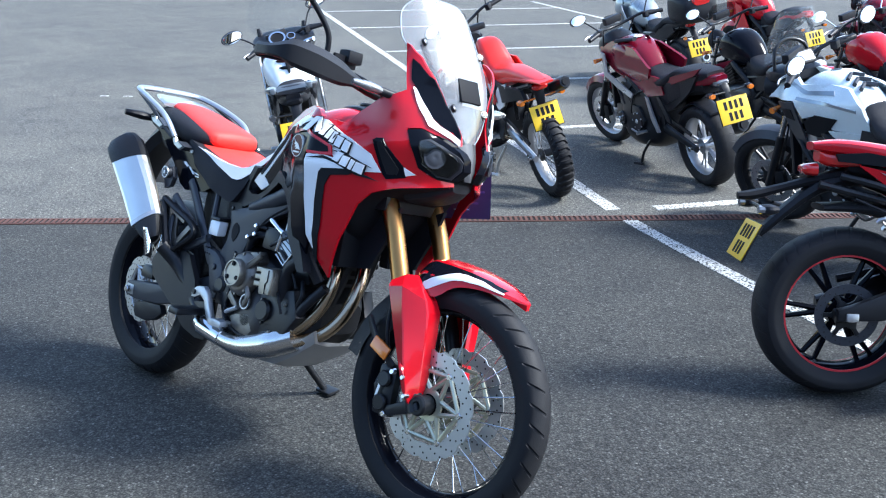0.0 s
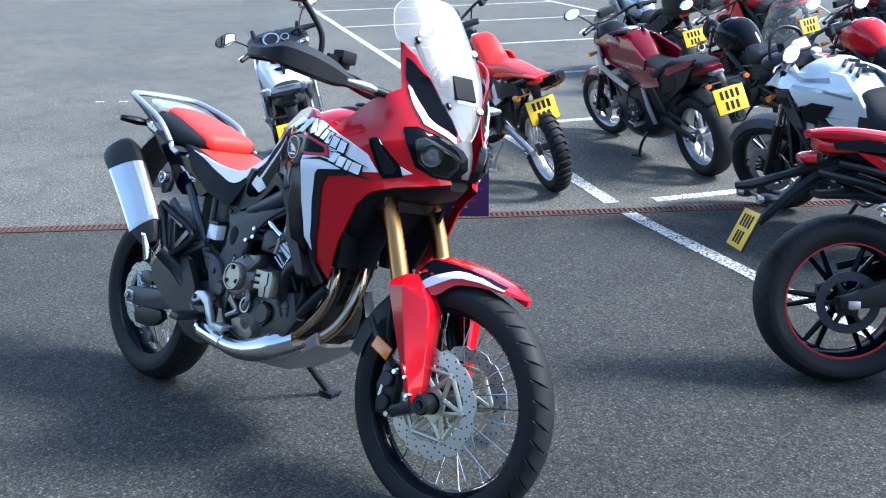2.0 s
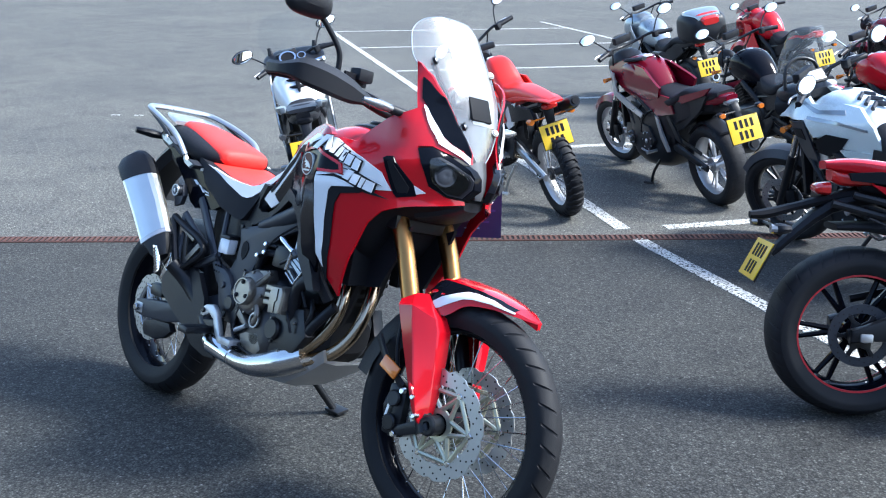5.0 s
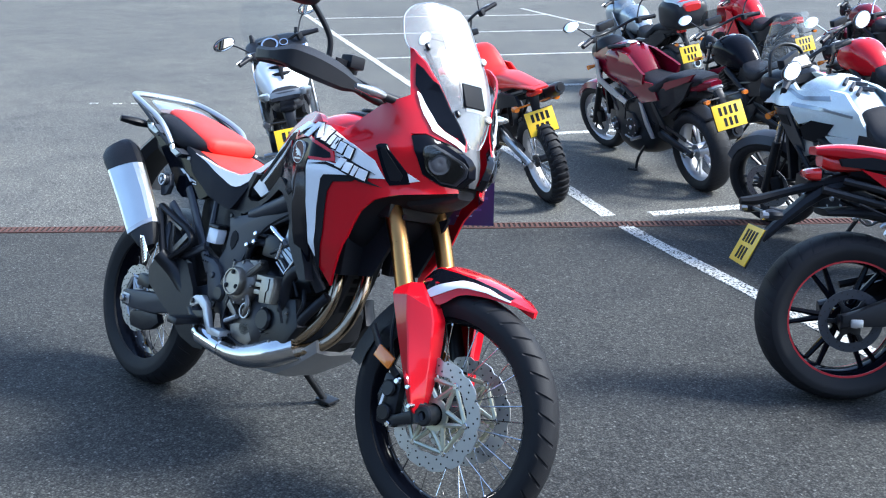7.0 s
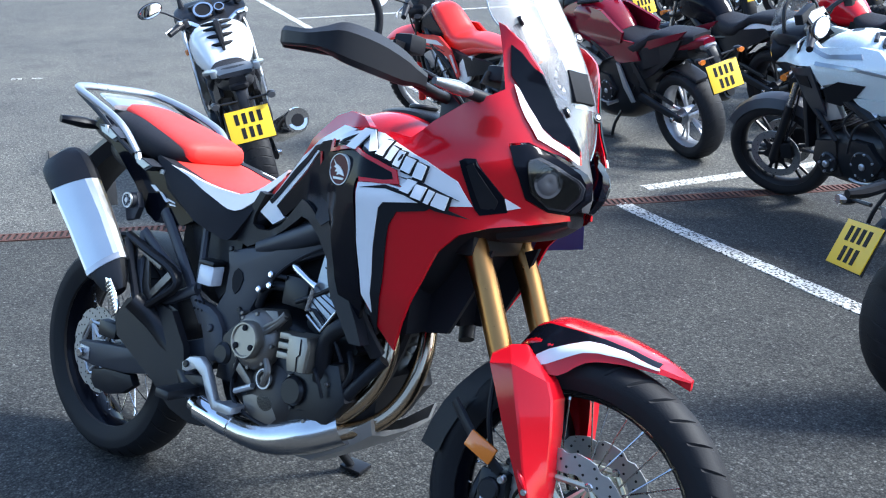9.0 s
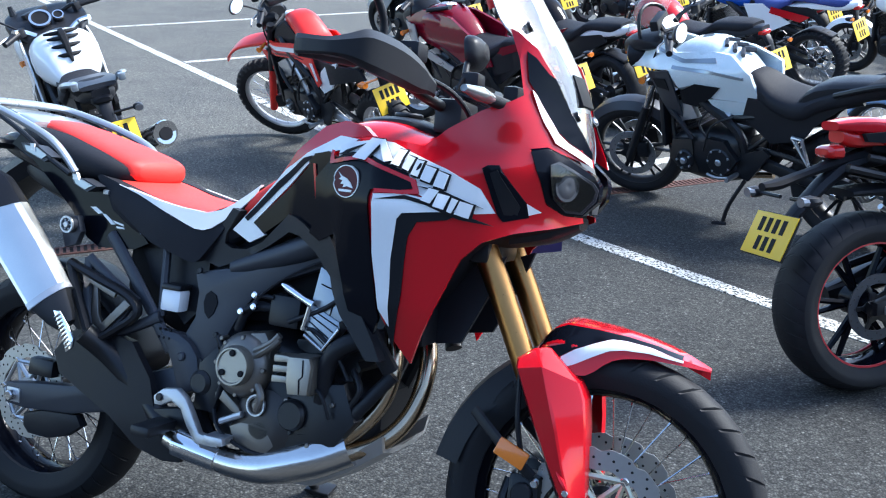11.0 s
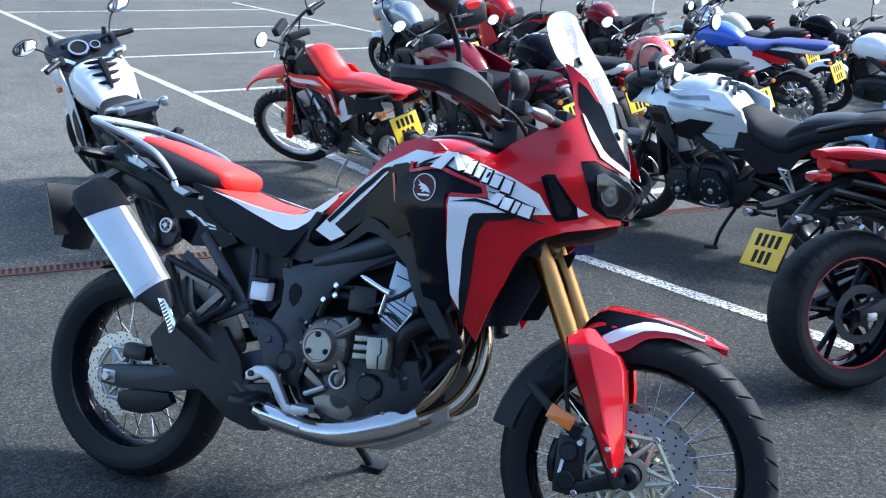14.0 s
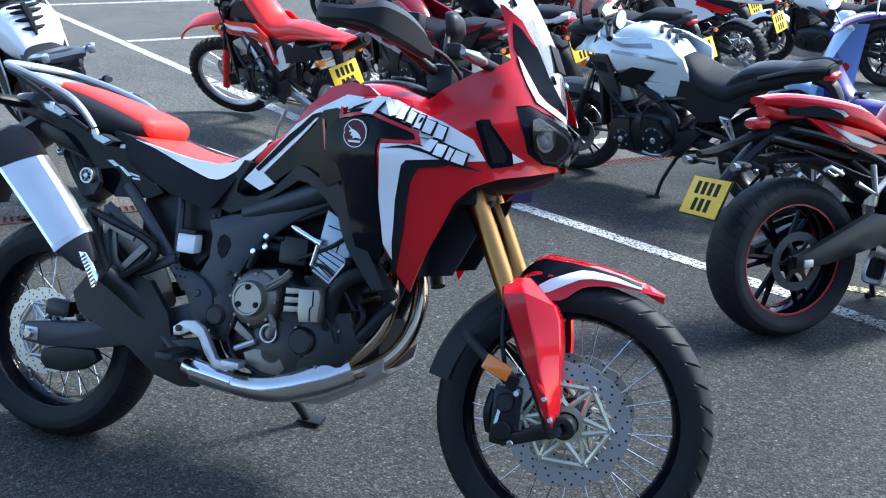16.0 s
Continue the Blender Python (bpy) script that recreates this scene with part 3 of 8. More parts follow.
def wheel(name, parent, at, r, w, rim_r, style, rim_mat, discs=(), turn=None, tape=None, label="", disc_r=0.14, waves=0, carrier=None, knobs=0, wires=32, groove=0.002, disc_mat=None):
    """A wheel: rim > tyre, spokes, hub, brake discs."""
    m = turn or Matrix()
    rim = part(name, moved(rim_form(at, rim_r, w * 0.72), m), rim_mat, parent, label)
    part("tyre", moved(tyre_form(at, r, w, (r - rim_r) * 1.05, knobs, 152, groove), m), RUBBER, rim, "", 25)
    if style == "wire":
        part("spokes", moved(wire_form(at, rim_r - 0.012, 0.04, 0.045, wires), m), STEEL, rim)
        part("hub", moved(lathe([(0.022, -0.06), (0.046, -0.056), (0.046, -0.04), (0.03, -0.03), (0.03, 0.03), (0.046, 0.04), (0.046, 0.056), (0.022, 0.06)], 24, at, ring=False), m), SATIN, rim)
    else:
        part("spokes", moved(cast_spokes(at, rim_r - 0.01, style), m), rim_mat, rim)
    if tape:
        for s in (-1, 1):
            part("rim_tape", moved(lathe([(rim_r - 0.002, s * w * 0.345), (rim_r - 0.002, s * w * 0.372), (rim_r - 0.01, s * w * 0.372), (rim_r - 0.01, s * w * 0.345)], 64, at), m), tape, rim, "thin red rim stripe")
    for y in discs:
        d = part("brake_disc", moved(disc_form(at, disc_r, y, 0.71, waves, 120), m), disc_mat or DISC, rim, "drilled steel brake disc")
        tagged(part("drilling", moved(drill_form(at, disc_r, y, 60 if waves else 36, 0.71), m), SATIN, d), kind="stuff")
        arms = 6
        if waves:
            hub = part("disc_carrier", moved(lathe([(0.2 * disc_r, at[1] + y - 0.004), (0.3 * disc_r, at[1] + y - 0.004), (0.3 * disc_r, at[1] + y + 0.004), (0.2 * disc_r, at[1] + y + 0.004)], 28, (at[0], 0, at[2])), m), carrier or SATIN, rim)
            for i in range(arms):
                a, b = 2 * math.pi * i / arms, 2 * math.pi * (i + 1) / arms
                tip, nxt = [Vector((at[0] + 0.7 * disc_r * math.cos(q), at[1] + y, at[2] + 0.7 * disc_r * math.sin(q))) for q in (a, b)]
                for da in (-0.42, 0.42):
                    foot = Vector((at[0] + 0.29 * disc_r * math.cos(a + da), at[1] + y, at[2] + 0.29 * disc_r * math.sin(a + da)))
                    part("carrier_arm", moved(tube([foot, tip], [0.05 * disc_r, 0.036 * disc_r], 6, 1), m), carrier or SATIN, rim)
                part("carrier_bar", moved(tube([tip, nxt], 0.042 * disc_r, 6, 1), m), carrier or SATIN, rim)
                part("disc_bobbin", moved(disc(0.062 * disc_r, y - 0.006, y + 0.006, (tip.x, at[1], tip.z), 14, 0.002), m), STEEL, rim)
        else:
            star = []
            for i in range(arms):
                a = 2 * math.pi * i / arms
                for da, q in ((-0.1, 0.74 * disc_r), (0.1, 0.74 * disc_r), (0.12, 0.52 * disc_r), (math.pi / arms, 0.37 * disc_r), (2 * math.pi / arms - 0.12, 0.52 * disc_r)):
                    star.append((at[0] + q * math.cos(a + da), at[2] + q * math.sin(a + da)))
            part("disc_carrier", moved(slab(star, at[1] + y - 0.004, at[1] + y + 0.004, 0.0015), m), carrier or SATIN, rim)
    return rim


def plate_thing(parent, at, tilt=0.0, w=0.25, h=0.186):
    """A yellow rear number plate; its writing is left as plain bars."""
    m = Matrix.Translation(at) @ Matrix.Rotation(radians(tilt), 4, "Y")
    ob = part("number_plate", moved(box((-0.002, -w / 2, -h / 2), (0.002, w / 2, h / 2), 0.0015), m), PLATE, parent, "yellow number plate with plain black bars")
    part("plate_backing", moved(box((0.003, -w / 2 - 0.004, -h / 2 - 0.004), (0.009, w / 2 + 0.004, h / 2 + 0.004), 0.002), m), PLASTIC, ob)
    k = h / 0.186
    for row, count, wide in ((0.04 * k, 4, 0.7 * w), (-0.042 * k, 3, 0.52 * w)):
        for i in range(count):
            y = -wide / 2 + wide * (i + 0.5) / count
            part("plate_bar", moved(box((-0.0035, y - 0.011, row - 0.031 * k), (-0.001, y + 0.011, row + 0.031 * k), 0), m), INK, ob)
    return ob


def mirror_part(parent, root, head, m, size=0.055, mat=None, shape=1.45, tip=10):
    """A mirror on its stalk."""
    mid = (Vector(root) + Vector(head)) / 2 + Vector((0.02, 0, 0.02))
    stalk = part("mirror", moved(tube([root, mid, head], 0.006, 8), m), mat or PLASTIC, parent)
    hb = bmesh.new()
    lathe([(size * 0.3, 0.026), (size * 0.8, 0.018), (size, 0.0), (size * 0.97, -0.006)], 20, (0, 0, 0), hb, ring=False)
    turn = Matrix.Translation(head) @ Matrix.Rotation(radians(tip), 4, "Y") @ Matrix.Rotation(radians(90), 4, "Z") @ Matrix.Rotation(radians(180), 4, "Z") @ Matrix.Diagonal((shape, 1, 0.78, 1))
    part("mirror_shell", moved(hb, m @ turn), mat or PLASTIC, stalk)
    part("mirror_glass", moved(disc(size * 0.9, -0.0055, -0.009, (0, 0, 0), 20), m @ turn), MIRROR, stalk)


def engine_group(root, x0, x1, z0, z1, half, cyl, lean=18, silver=False):
    case, cover = (ALLOY, ALLOY) if silver else (SATIN, SATIN)
    cx, cz, h = (x0 + x1) / 2, (z0 + z1) / 2, z1 - z0
    eng = part("engine", body([(x0, half * 0.6, z0 + h * 0.3, z1 - h * 0.1), (x0 + 0.06, half * 0.95, z0 + 0.03, z1), (cx, half, z0, z1), (x1 - 0.06, half * 0.9, z0 + 0.02, z1 - h * 0.15), (x1, half * 0.6, z0 + h * 0.2, z1 - h * 0.35)], 18, 3.5), case, root)
    for s in (-1, 1):
        part("engine_cover", disc(h * 0.25, s * half * 0.9, s * (half + 0.03), (x0 + h * 0.42, 0, cz), 24, 0.008), cover, eng)
        part("crank_cover", disc(h * 0.19, s * half * 0.85, s * (half + 0.02), (x1 - h * 0.45, 0, cz - 0.03), 24, 0.008), case, eng)
    t = Matrix.Translation((x1 - 0.14, 0, z1 - 0.03)) @ Matrix.Rotation(radians(lean), 4, "Y")
    rings = []
    for i in range(cyl * 2):
        w, y = (0.082, half * 0.74) if i % 2 else (0.062, half * 0.64)
        for dz in (0.0, 0.008):
            rings.append([t @ Vector(q) for q in ((-w, -y, i * 0.013 + dz), (w, -y, i * 0.013 + dz), (w, y, i * 0.013 + dz), (-w, y, i * 0.013 + dz))])
    fins = loft(rings)
    part("cylinder_block", fins, case, eng)
    return eng


def motorcycle(c, x, y, heading, label, lean=11):
    """A parked bike from its measures: c gives wheelbase, wheels, bodywork lines, colours and fittings."""
    wb, rr, rf = c.get("wb", 1.42), c.get("rr", 0.315), c.get("rf", 0.3)
    rake = radians(c.get("rake", 25.5))
    paint, second, wheel_mat = c["paint"], c.get("second", PLASTIC), c.get("wheel", SATIN)
    lift = c.get("lift", 0.0)
    root = new("motorcycle")
    tagged(root, label, "motorcycle", "bikes parked on the tarmac")
    style, fstyle = c.get("spokes", 5), c.get("spokes", 5)
    steer = c.get("steer", 12)
    axis = Vector((-math.sin(rake), 0, math.cos(rake)))
    pivot = Vector((wb, 0, rf)) - Vector((math.cos(rake), 0, math.sin(rake))) * 0.04
    turn = Matrix.Translation(pivot) @ Matrix.Rotation(radians(steer), 4, axis) @ Matrix.Translation(-pivot)
    wheel("rear_wheel", root, (0, 0, rr), rr, c.get("rw", 0.17), c.get("rim_r", 0.222), style, wheel_mat, (-0.09,), None, c.get("tape"), disc_r=c.get("disc_r", 0.12), disc_mat=c.get("disc_mat"), knobs=c.get("knobs", 0))
    wheel("front_wheel", root, (wb, 0, rf), rf, c.get("fw", 0.12), c.get("frim", 0.222), fstyle, wheel_mat, (-0.075, 0.075)[: c.get("discs", 2)], turn, c.get("tape"), disc_r=0.15, knobs=c.get("knobs", 0))
    head_z = c.get("head", 0.86)
    k = (head_z - rf) / math.cos(rake)
    top = Vector((wb, 0, rf)) + axis * k
    # fork
    for s in (-1, 1):
        leg = [Vector((wb, s * 0.1, rf)) + axis * d for d in (-0.02, k * 0.52)]
        up = [Vector((wb, s * 0.1, rf)) + axis * d for d in (k * 0.5, k + 0.04)]
        low = part("fork_leg", moved(tube(leg, [0.028, 0.025], 12, 1), turn), c.get("fork_low", SATIN), root)
        part("fork_tube", moved(tube(up, 0.02 if not c.get("usd") else 0.027, 12, 1), turn), c.get("fork", STEEL), low)
        part("brake_caliper", moved(box((wb - 0.12, s * 0.09 - 0.02, rf - 0.01), (wb - 0.05, s * 0.09 + 0.025, rf + 0.09), 0.012), turn), SATIN, low)
    for z, n in ((0.0, "top_yoke"), (-0.16, "lower_yoke")):
        p = top + axis * z
        part(n, moved(box((p.x - 0.03, -0.125, p.z - 0.014), (p.x + 0.035, 0.125, p.z + 0.014), 0.01), turn), SATIN, root)
    # front mudguard
    if c.get("high_fender"):
        z = c["high_fender"]
        b = body([(wb - 0.33, 0.05, z - 0.06, z + 0.0), (wb - 0.15, 0.075, z - 0.005, z + 0.035), (wb + 0.06, 0.07, z - 0.008, z + 0.022), (wb + 0.2, 0.045, z - 0.075, z - 0.05), (wb + 0.25, 0.02, z - 0.12, z - 0.105)], 14, 3)
        part("front_mudguard", moved(b, turn), c.get("fender", paint), root)
    else:
        rings = []
        for i in range(13):
            a = radians(35 + 125 * i / 12)
            w = 0.075 - 0.02 * abs(i - 6) / 6
            d = Vector((math.cos(a), 0, math.sin(a)))
            o = Vector((wb, 0, rf))
            ring = [o + d * (rf + 0.012) + Vector((0, -w, 0)), o + d * (rf + 0.03) + Vector((0, -w * 0.6, 0)), o + d * (rf + 0.036), o + d * (rf + 0.03) + Vector((0, w * 0.6, 0)), o + d * (rf + 0.012) + Vector((0, w, 0)), o + d * (rf + 0.026)]
            ring[0] -= d * 0.03
            ring[4] -= d * 0.03
            rings.append(ring)
        part("front_mudguard", moved(loft(rings), turn), c.get("fender", paint), root)
    # frame, swingarm, shock
    px, pz = wb * 0.37, 0.42 + lift * 0.5
    arm = part("swingarm", box((0, 0, 0), (0.001, 0.001, 0.001), 0), c.get("arm", SATIN), root)
    ab = bmesh.new()
    for s in (-1, 1):
        tube([(-0.05, s * 0.11, rr), (px * 0.55, s * 0.105, (rr + pz) / 2 + 0.01), (px, s * 0.09, pz)], [0.028, 0.036, 0.042], 8, 4, 0.6, bm=ab)
    tube([(px * 0.62, -0.1, (rr + pz) / 2), (px * 0.62, 0.1, (rr + pz) / 2)], 0.03, 8, 1, bm=ab)
    arm.data = finish(ab)
    arm.data.materials.append(c.get("arm", SATIN))
    axle = bmesh.new()
    disc(0.018, -0.15, 0.15, (0, 0, rr), 12, 0.003, axle)
    part("axle", axle, STEEL, arm)
    sh = bmesh.new()
    tube([(px - 0.1, 0.02, pz + 0.03), (px - 0.16, 0.02, pz + 0.28)], 0.016, 10, 1, bm=sh)
    for i in range(9):
        lathe([(0.026, -0.005), (0.034, 0.0), (0.026, 0.005), (0.02, 0.0)], 14, (px - 0.105 - 0.0055 * i, 0.02, pz + 0.05 + 0.022 * i), sh)
    part("shock", sh, c.get("spring", SATIN), root)
    seat_z, tank_z = c.get("seat", 0.8), c.get("tank", 0.98)
    fr = bmesh.new()
    for s in (-1, 1):
        tube([top + Vector((-0.03, s * 0.04, -0.05)), (wb * 0.58, s * 0.13, 0.74 + lift), (px + 0.05, s * 0.125, 0.58 + lift * 0.6), (px, s * 0.11, pz - 0.05)], 0.026, 8, 4, bm=fr)
        tube([(px + 0.1, s * 0.12, 0.64 + lift), (px - 0.25, s * 0.1, seat_z - 0.1), (-0.12, s * 0.07, seat_z + 0.0)], 0.015, 8, 4, bm=fr)
        tube([(px - 0.02, s * 0.12, pz + 0.06), (px - 0.32, s * 0.1, seat_z - 0.1)], 0.013, 8, 1, bm=fr)
        tube([top + Vector((-0.02, s * 0.03, -0.14)), (wb * 0.72, s * 0.1, 0.42), (wb * 0.66, s * 0.1, 0.34)], 0.018, 8, 4, bm=fr)
    part("frame", fr, c.get("frame", SATIN), root)
    engine_group(root, px, wb * 0.74, c.get("belly", 0.24), 0.56 + lift * 0.4, 0.16, 8, c.get("cyl_lean", 24), c.get("silver_engine", False))
    if c.get("detail"):
        z1, ez = 0.56 + lift * 0.4, (c.get("belly", 0.24) + 0.56 + lift * 0.4) / 2
        h = z1 - c.get("belly", 0.24)
        for s in (-1, 1):
            for cx, cz, n, f in ((px + h * 0.42, ez, 7, 0.22), (wb * 0.74 - h * 0.45, ez - 0.03, 5, 0.15)):
                bolts(root, [(cx + h * f * math.cos(2 * math.pi * i / n), cz + h * f * math.sin(2 * math.pi * i / n)) for i in range(n)], s * 0.17, s * 0.192, 0.007, ALLOY)
                part("cover_boss", disc(h * 0.06, s * 0.17, s * 0.2, (cx, 0, cz), 16, 0.006), ALLOY, root)
            part("sprocket_cover", slab([(px + 0.02, ez + 0.02), (px + 0.1, ez + h * 0.38), (px + 0.2, ez + h * 0.4), (px + 0.22, ez + h * 0.2), (px + 0.12, ez + 0.04), (px + 0.06, ez - 0.03)], s * 0.14, s * 0.182, 0.006), SATIN, root)
            part("side_case", slab([(wb * 0.6, ez + h * 0.32), (wb * 0.7, ez + h * 0.25), (wb * 0.72, ez - h * 0.1), (wb * 0.66, ez - h * 0.36), (wb * 0.58, ez - h * 0.3), (wb * 0.6, ez)], s * 0.13, s * 0.165, 0.006), DARK_BRONZE, root)
            part("head_cover", slab([(wb * 0.58, z1 + 0.06), (wb * 0.68, z1 + 0.02), (wb * 0.72, z1 + 0.12), (wb * 0.62, z1 + 0.17)], s * 0.1, s * 0.14, 0.006), ALLOY, root)
            part("cable", tube([(px + 0.05, s * 0.15, z1 + 0.1), (px + 0.18, s * 0.17, z1 + 0.04), (px + 0.24, s * 0.18, ez + 0.05)], 0.006, 6, 4), PLASTIC, root)
            part("coolant_hose", tube([(wb * 0.73, s * 0.12, 0.66 + lift * 0.4), (wb * 0.66, s * 0.16, 0.6 + lift * 0.4), (wb * 0.6, s * 0.16, 0.5 + lift * 0.4)], 0.014, 8, 4), PLASTIC, root)
            part("wiring", tube([(wb * 0.5, s * 0.14, 0.7 + lift), (wb * 0.56, s * 0.165, 0.6 + lift * 0.6), (wb * 0.5, s * 0.16, 0.48)], 0.007, 6, 4), PLASTIC, root)
            part("throttle_body", tube([(wb * 0.44, s * 0.1, 0.64 + lift), (wb * 0.52, s * 0.12, 0.66 + lift)], [0.03, 0.026], 10, 1), ALLOY, root)
            part("gear_lever", tube([(px + 0.05, s * 0.15, 0.32 + lift * 0.5), (px + 0.14, s * 0.19, 0.31 + lift * 0.5), (px + 0.2, s * 0.21, 0.33 + lift * 0.5)], 0.008, 8, 3), ALLOY, root)
    rad = bmesh.new()
    box((wb * 0.745, -0.15, 0.42), (wb * 0.765, 0.15, 0.72 + lift * 0.5), 0.006, rad)
    part("radiator", rad, SATIN, root)
    # tank and bodywork
    tl, tr = c.get("tank_x", (wb * 0.42, wb * 0.78))
    tw = c.get("tank_w", 0.15)
    L = tr - tl
    low = 0.72 + lift
    tank = part("tank", body([(tl, tw * 0.55, low, seat_z + 0.02), (tl + L * 0.18, tw * 0.78, low - 0.02, seat_z + (tank_z - seat_z) * 0.62), (tl + L * 0.45, tw, low - 0.03, tank_z), (tl + L * 0.72, tw * 1.02, low - 0.01, tank_z - 0.005), (tl + L * 0.92, tw * 0.85, low + 0.03, tank_z - 0.06), (tr, tw * 0.55, low + 0.08, tank_z - 0.12)], 22, 2.5), c.get("tank_mat", paint), root)
    part("filler_cap", moved(disc(0.034, 0, 0.012, (0, 0, 0), 20, 0.004), Matrix.Translation((tl + L * 0.6, 0, tank_z - 0.006)) @ Matrix.Rotation(radians(90), 4, "X")), ALLOY if not c.get("cap") else c["cap"], tank)
    if c.get("pad"):
        pad = part("tank_pad", tube([(tl + L * (0.05 + 0.085 * i), 0, seat_z + (tank_z - seat_z) * (0.27, 0.5, 0.72, 0.88, 0.98)[i] + 0.012) for i in range(5)], [0.008, 0.016, 0.02, 0.026, 0.02], 6, 3, 1.0), INK, tank, "black ribbed tank pad")
        for i in range(4):
            z = seat_z + (tank_z - seat_z) * (0.42, 0.64, 0.83, 0.95)[i] + 0.014
            for s in (-1, 1):
                w = 0.07 + 0.008 * i
                part("pad_rib", tube([(tl + L * (0.1 + 0.085 * i), s * 0.004, z), (tl + L * (0.1 + 0.085 * i) + 0.012, s * w * 0.6, z), (tl + L * (0.1 + 0.085 * i) + 0.035, s * w, z - 0.002)], [0.014, 0.012, 0.006], 6, 2, 0.8), INK, pad)
    if c.get("side"):
        for s in (-1, 1):
            p = part("side_panel", panel(c["side"][0], lambda a, b: 0.15 - 0.25 * max(0, a - wb * 0.7), s, 0.0, 0.012, 0.05), c["side"][1], root)
            for out, mat in c.get("trim", ()):
                part("side_trim", panel(out, lambda a, b: 0.15 - 0.25 * max(0, a - wb * 0.7), s, 0.006, 0.006, 0.05), mat, p)
    # seat and tail
    se, sr = c.get("seat_end", -0.18), c.get("rise", 0.09)
    part("seat", body(c.get("seat_form") or [(tl + 0.06, 0.07, seat_z - 0.06, seat_z + 0.03), (tl - 0.06, 0.13, seat_z - 0.13, seat_z + 0.005), (tl - 0.24, 0.155, seat_z - 0.12, seat_z), (tl - 0.36, 0.14, seat_z - 0.05, seat_z + sr * 0.55), (tl - 0.44, 0.12, seat_z, seat_z + sr), (se + 0.1, 0.11, seat_z + sr - 0.07, seat_z + sr + 0.02), (se, 0.07, seat_z + sr - 0.03, seat_z + sr + 0.015)], 20, 3.0), c.get("seat_mat", LEATHER), root)
    te, tt = c.get("tail_end", se), c.get("tail_top", 0.0)
    tail = part("tail_cowl", body(c.get("tail_form") or [(tl - 0.2, 0.12, seat_z - 0.17, seat_z - 0.07 + tt), (0.12, 0.118, seat_z - 0.09 + sr * 0.3, seat_z + sr - 0.05 + tt), (te + 0.06, 0.09, seat_z + sr - 0.1, seat_z + sr - 0.01 + tt * 0.7), (te - 0.07, 0.045, seat_z + sr - 0.05, seat_z + sr - 0.005 + tt * 0.4)], 16, 3.2), c.get("tail", second), root)
    for s in (-1, 1) if c.get("has_cover", True) else ():
        part("under_seat_cover", panel([(tl + 0.08, 0.66 + lift), (tl + 0.04, seat_z - 0.03), (tl - 0.3, seat_z - 0.05), (0.0, seat_z + sr - 0.08), (-0.04, seat_z + sr - 0.14), (0.12, seat_z - 0.14), (tl - 0.28, seat_z - 0.22), (tl - 0.1, 0.54 + lift)], lambda a, b: 0.105 + 0.03 * math.sin(max(0, min(1, a / 0.6)) * math.pi), s, 0.0, 0.02, 0.07), c.get("cover", PLASTIC), root)
    lz = seat_z + sr - 0.055
    part("tail_light", body([(te - 0.04, 0.055, lz - 0.03, lz + 0.02), (te - 0.075, 0.05, lz - 0.026, lz + 0.016), (te - 0.09, 0.035, lz - 0.014, lz + 0.008)], 14, 3), c.get("tail_lens", RED_LENS), tail)
    # plate holder
    ph = c.get("plate", (se - 0.16, 0.58))
    part("plate_holder", tube([(se + 0.02, 0, lz - 0.02), ((se + ph[0]) / 2 + 0.02, 0, (lz + ph[1]) / 2 + 0.06), (ph[0] + 0.05, 0, ph[1] + 0.02)], [0.04, 0.028, 0.018], 8, 4, 1.4), PLASTIC, root)
    if c.get("has_plate", True):
        plate_thing(root, (ph[0], 0, ph[1]), c.get("plate_tilt", 22), *c.get("plate_size", (0.235, 0.178)))
    for s in (-1, 1):
        ib = tube([(ph[0] + 0.06, s * 0.03, ph[1] + 0.12), (ph[0] + 0.05, s * 0.13, ph[1] + 0.125)], 0.007, 6, 1)
        merge(ib, body([(-0.03, 0.018, -0.018, 0.018), (0.0, 0.026, -0.02, 0.02), (0.03, 0.016, -0.012, 0.012)], 10, 2.2), Matrix.Translation((ph[0] + 0.05, s * 0.15, ph[1] + 0.125)))
        part("rear_indicator", ib, c.get("blinker", PLASTIC), root)
        part("indicator_lens", moved(body([(-0.012, 0.02, -0.016, 0.016), (0.01, 0.022, -0.017, 0.017)], 10, 2.2), Matrix.Translation((ph[0] + 0.022, s * 0.15, ph[1] + 0.125))), c.get("lens", AMBER), root)
        part("front_indicator", moved(tube([(top.x + 0.1, s * 0.1, top.z - 0.1), (top.x + 0.1, s * 0.2, top.z - 0.09)], [0.008, 0.02], 8, 1), turn), AMBER, root)
    # exhaust
    ex = bmesh.new()
    for s in (-0.05, 0.05):
        tube([(wb * 0.75, s - 0.02, 0.56), (wb * 0.79, s - 0.03, 0.42), (wb * 0.72, s - 0.05, 0.26), (wb * 0.55, -0.09, 0.22), (px, -0.12, 0.24)], 0.02, 10, 4, bm=ex)
    pipe = part("exhaust_pipe", ex, HEAT if not c.get("steel_pipe") else STEEL, root)
    m0, m1, mr = c.get("muffler", ((px - 0.02, -0.15, 0.25), (-0.18, -0.19, 0.42), 0.055))
    d = (Vector(m1) - Vector(m0)).normalized()
    part("silencer", tube([m0, Vector(m0) + d * 0.05, Vector(m1) - d * 0.04, m1], [mr * 0.55, mr, mr, mr * 0.8], 12, 1), c.get("muffler_mat", BRUSHED), pipe)
    part("silencer_tip", tube([Vector(m1) - d * 0.01, Vector(m1) + d * 0.012], mr * 0.5, 12, 1), INK, pipe)
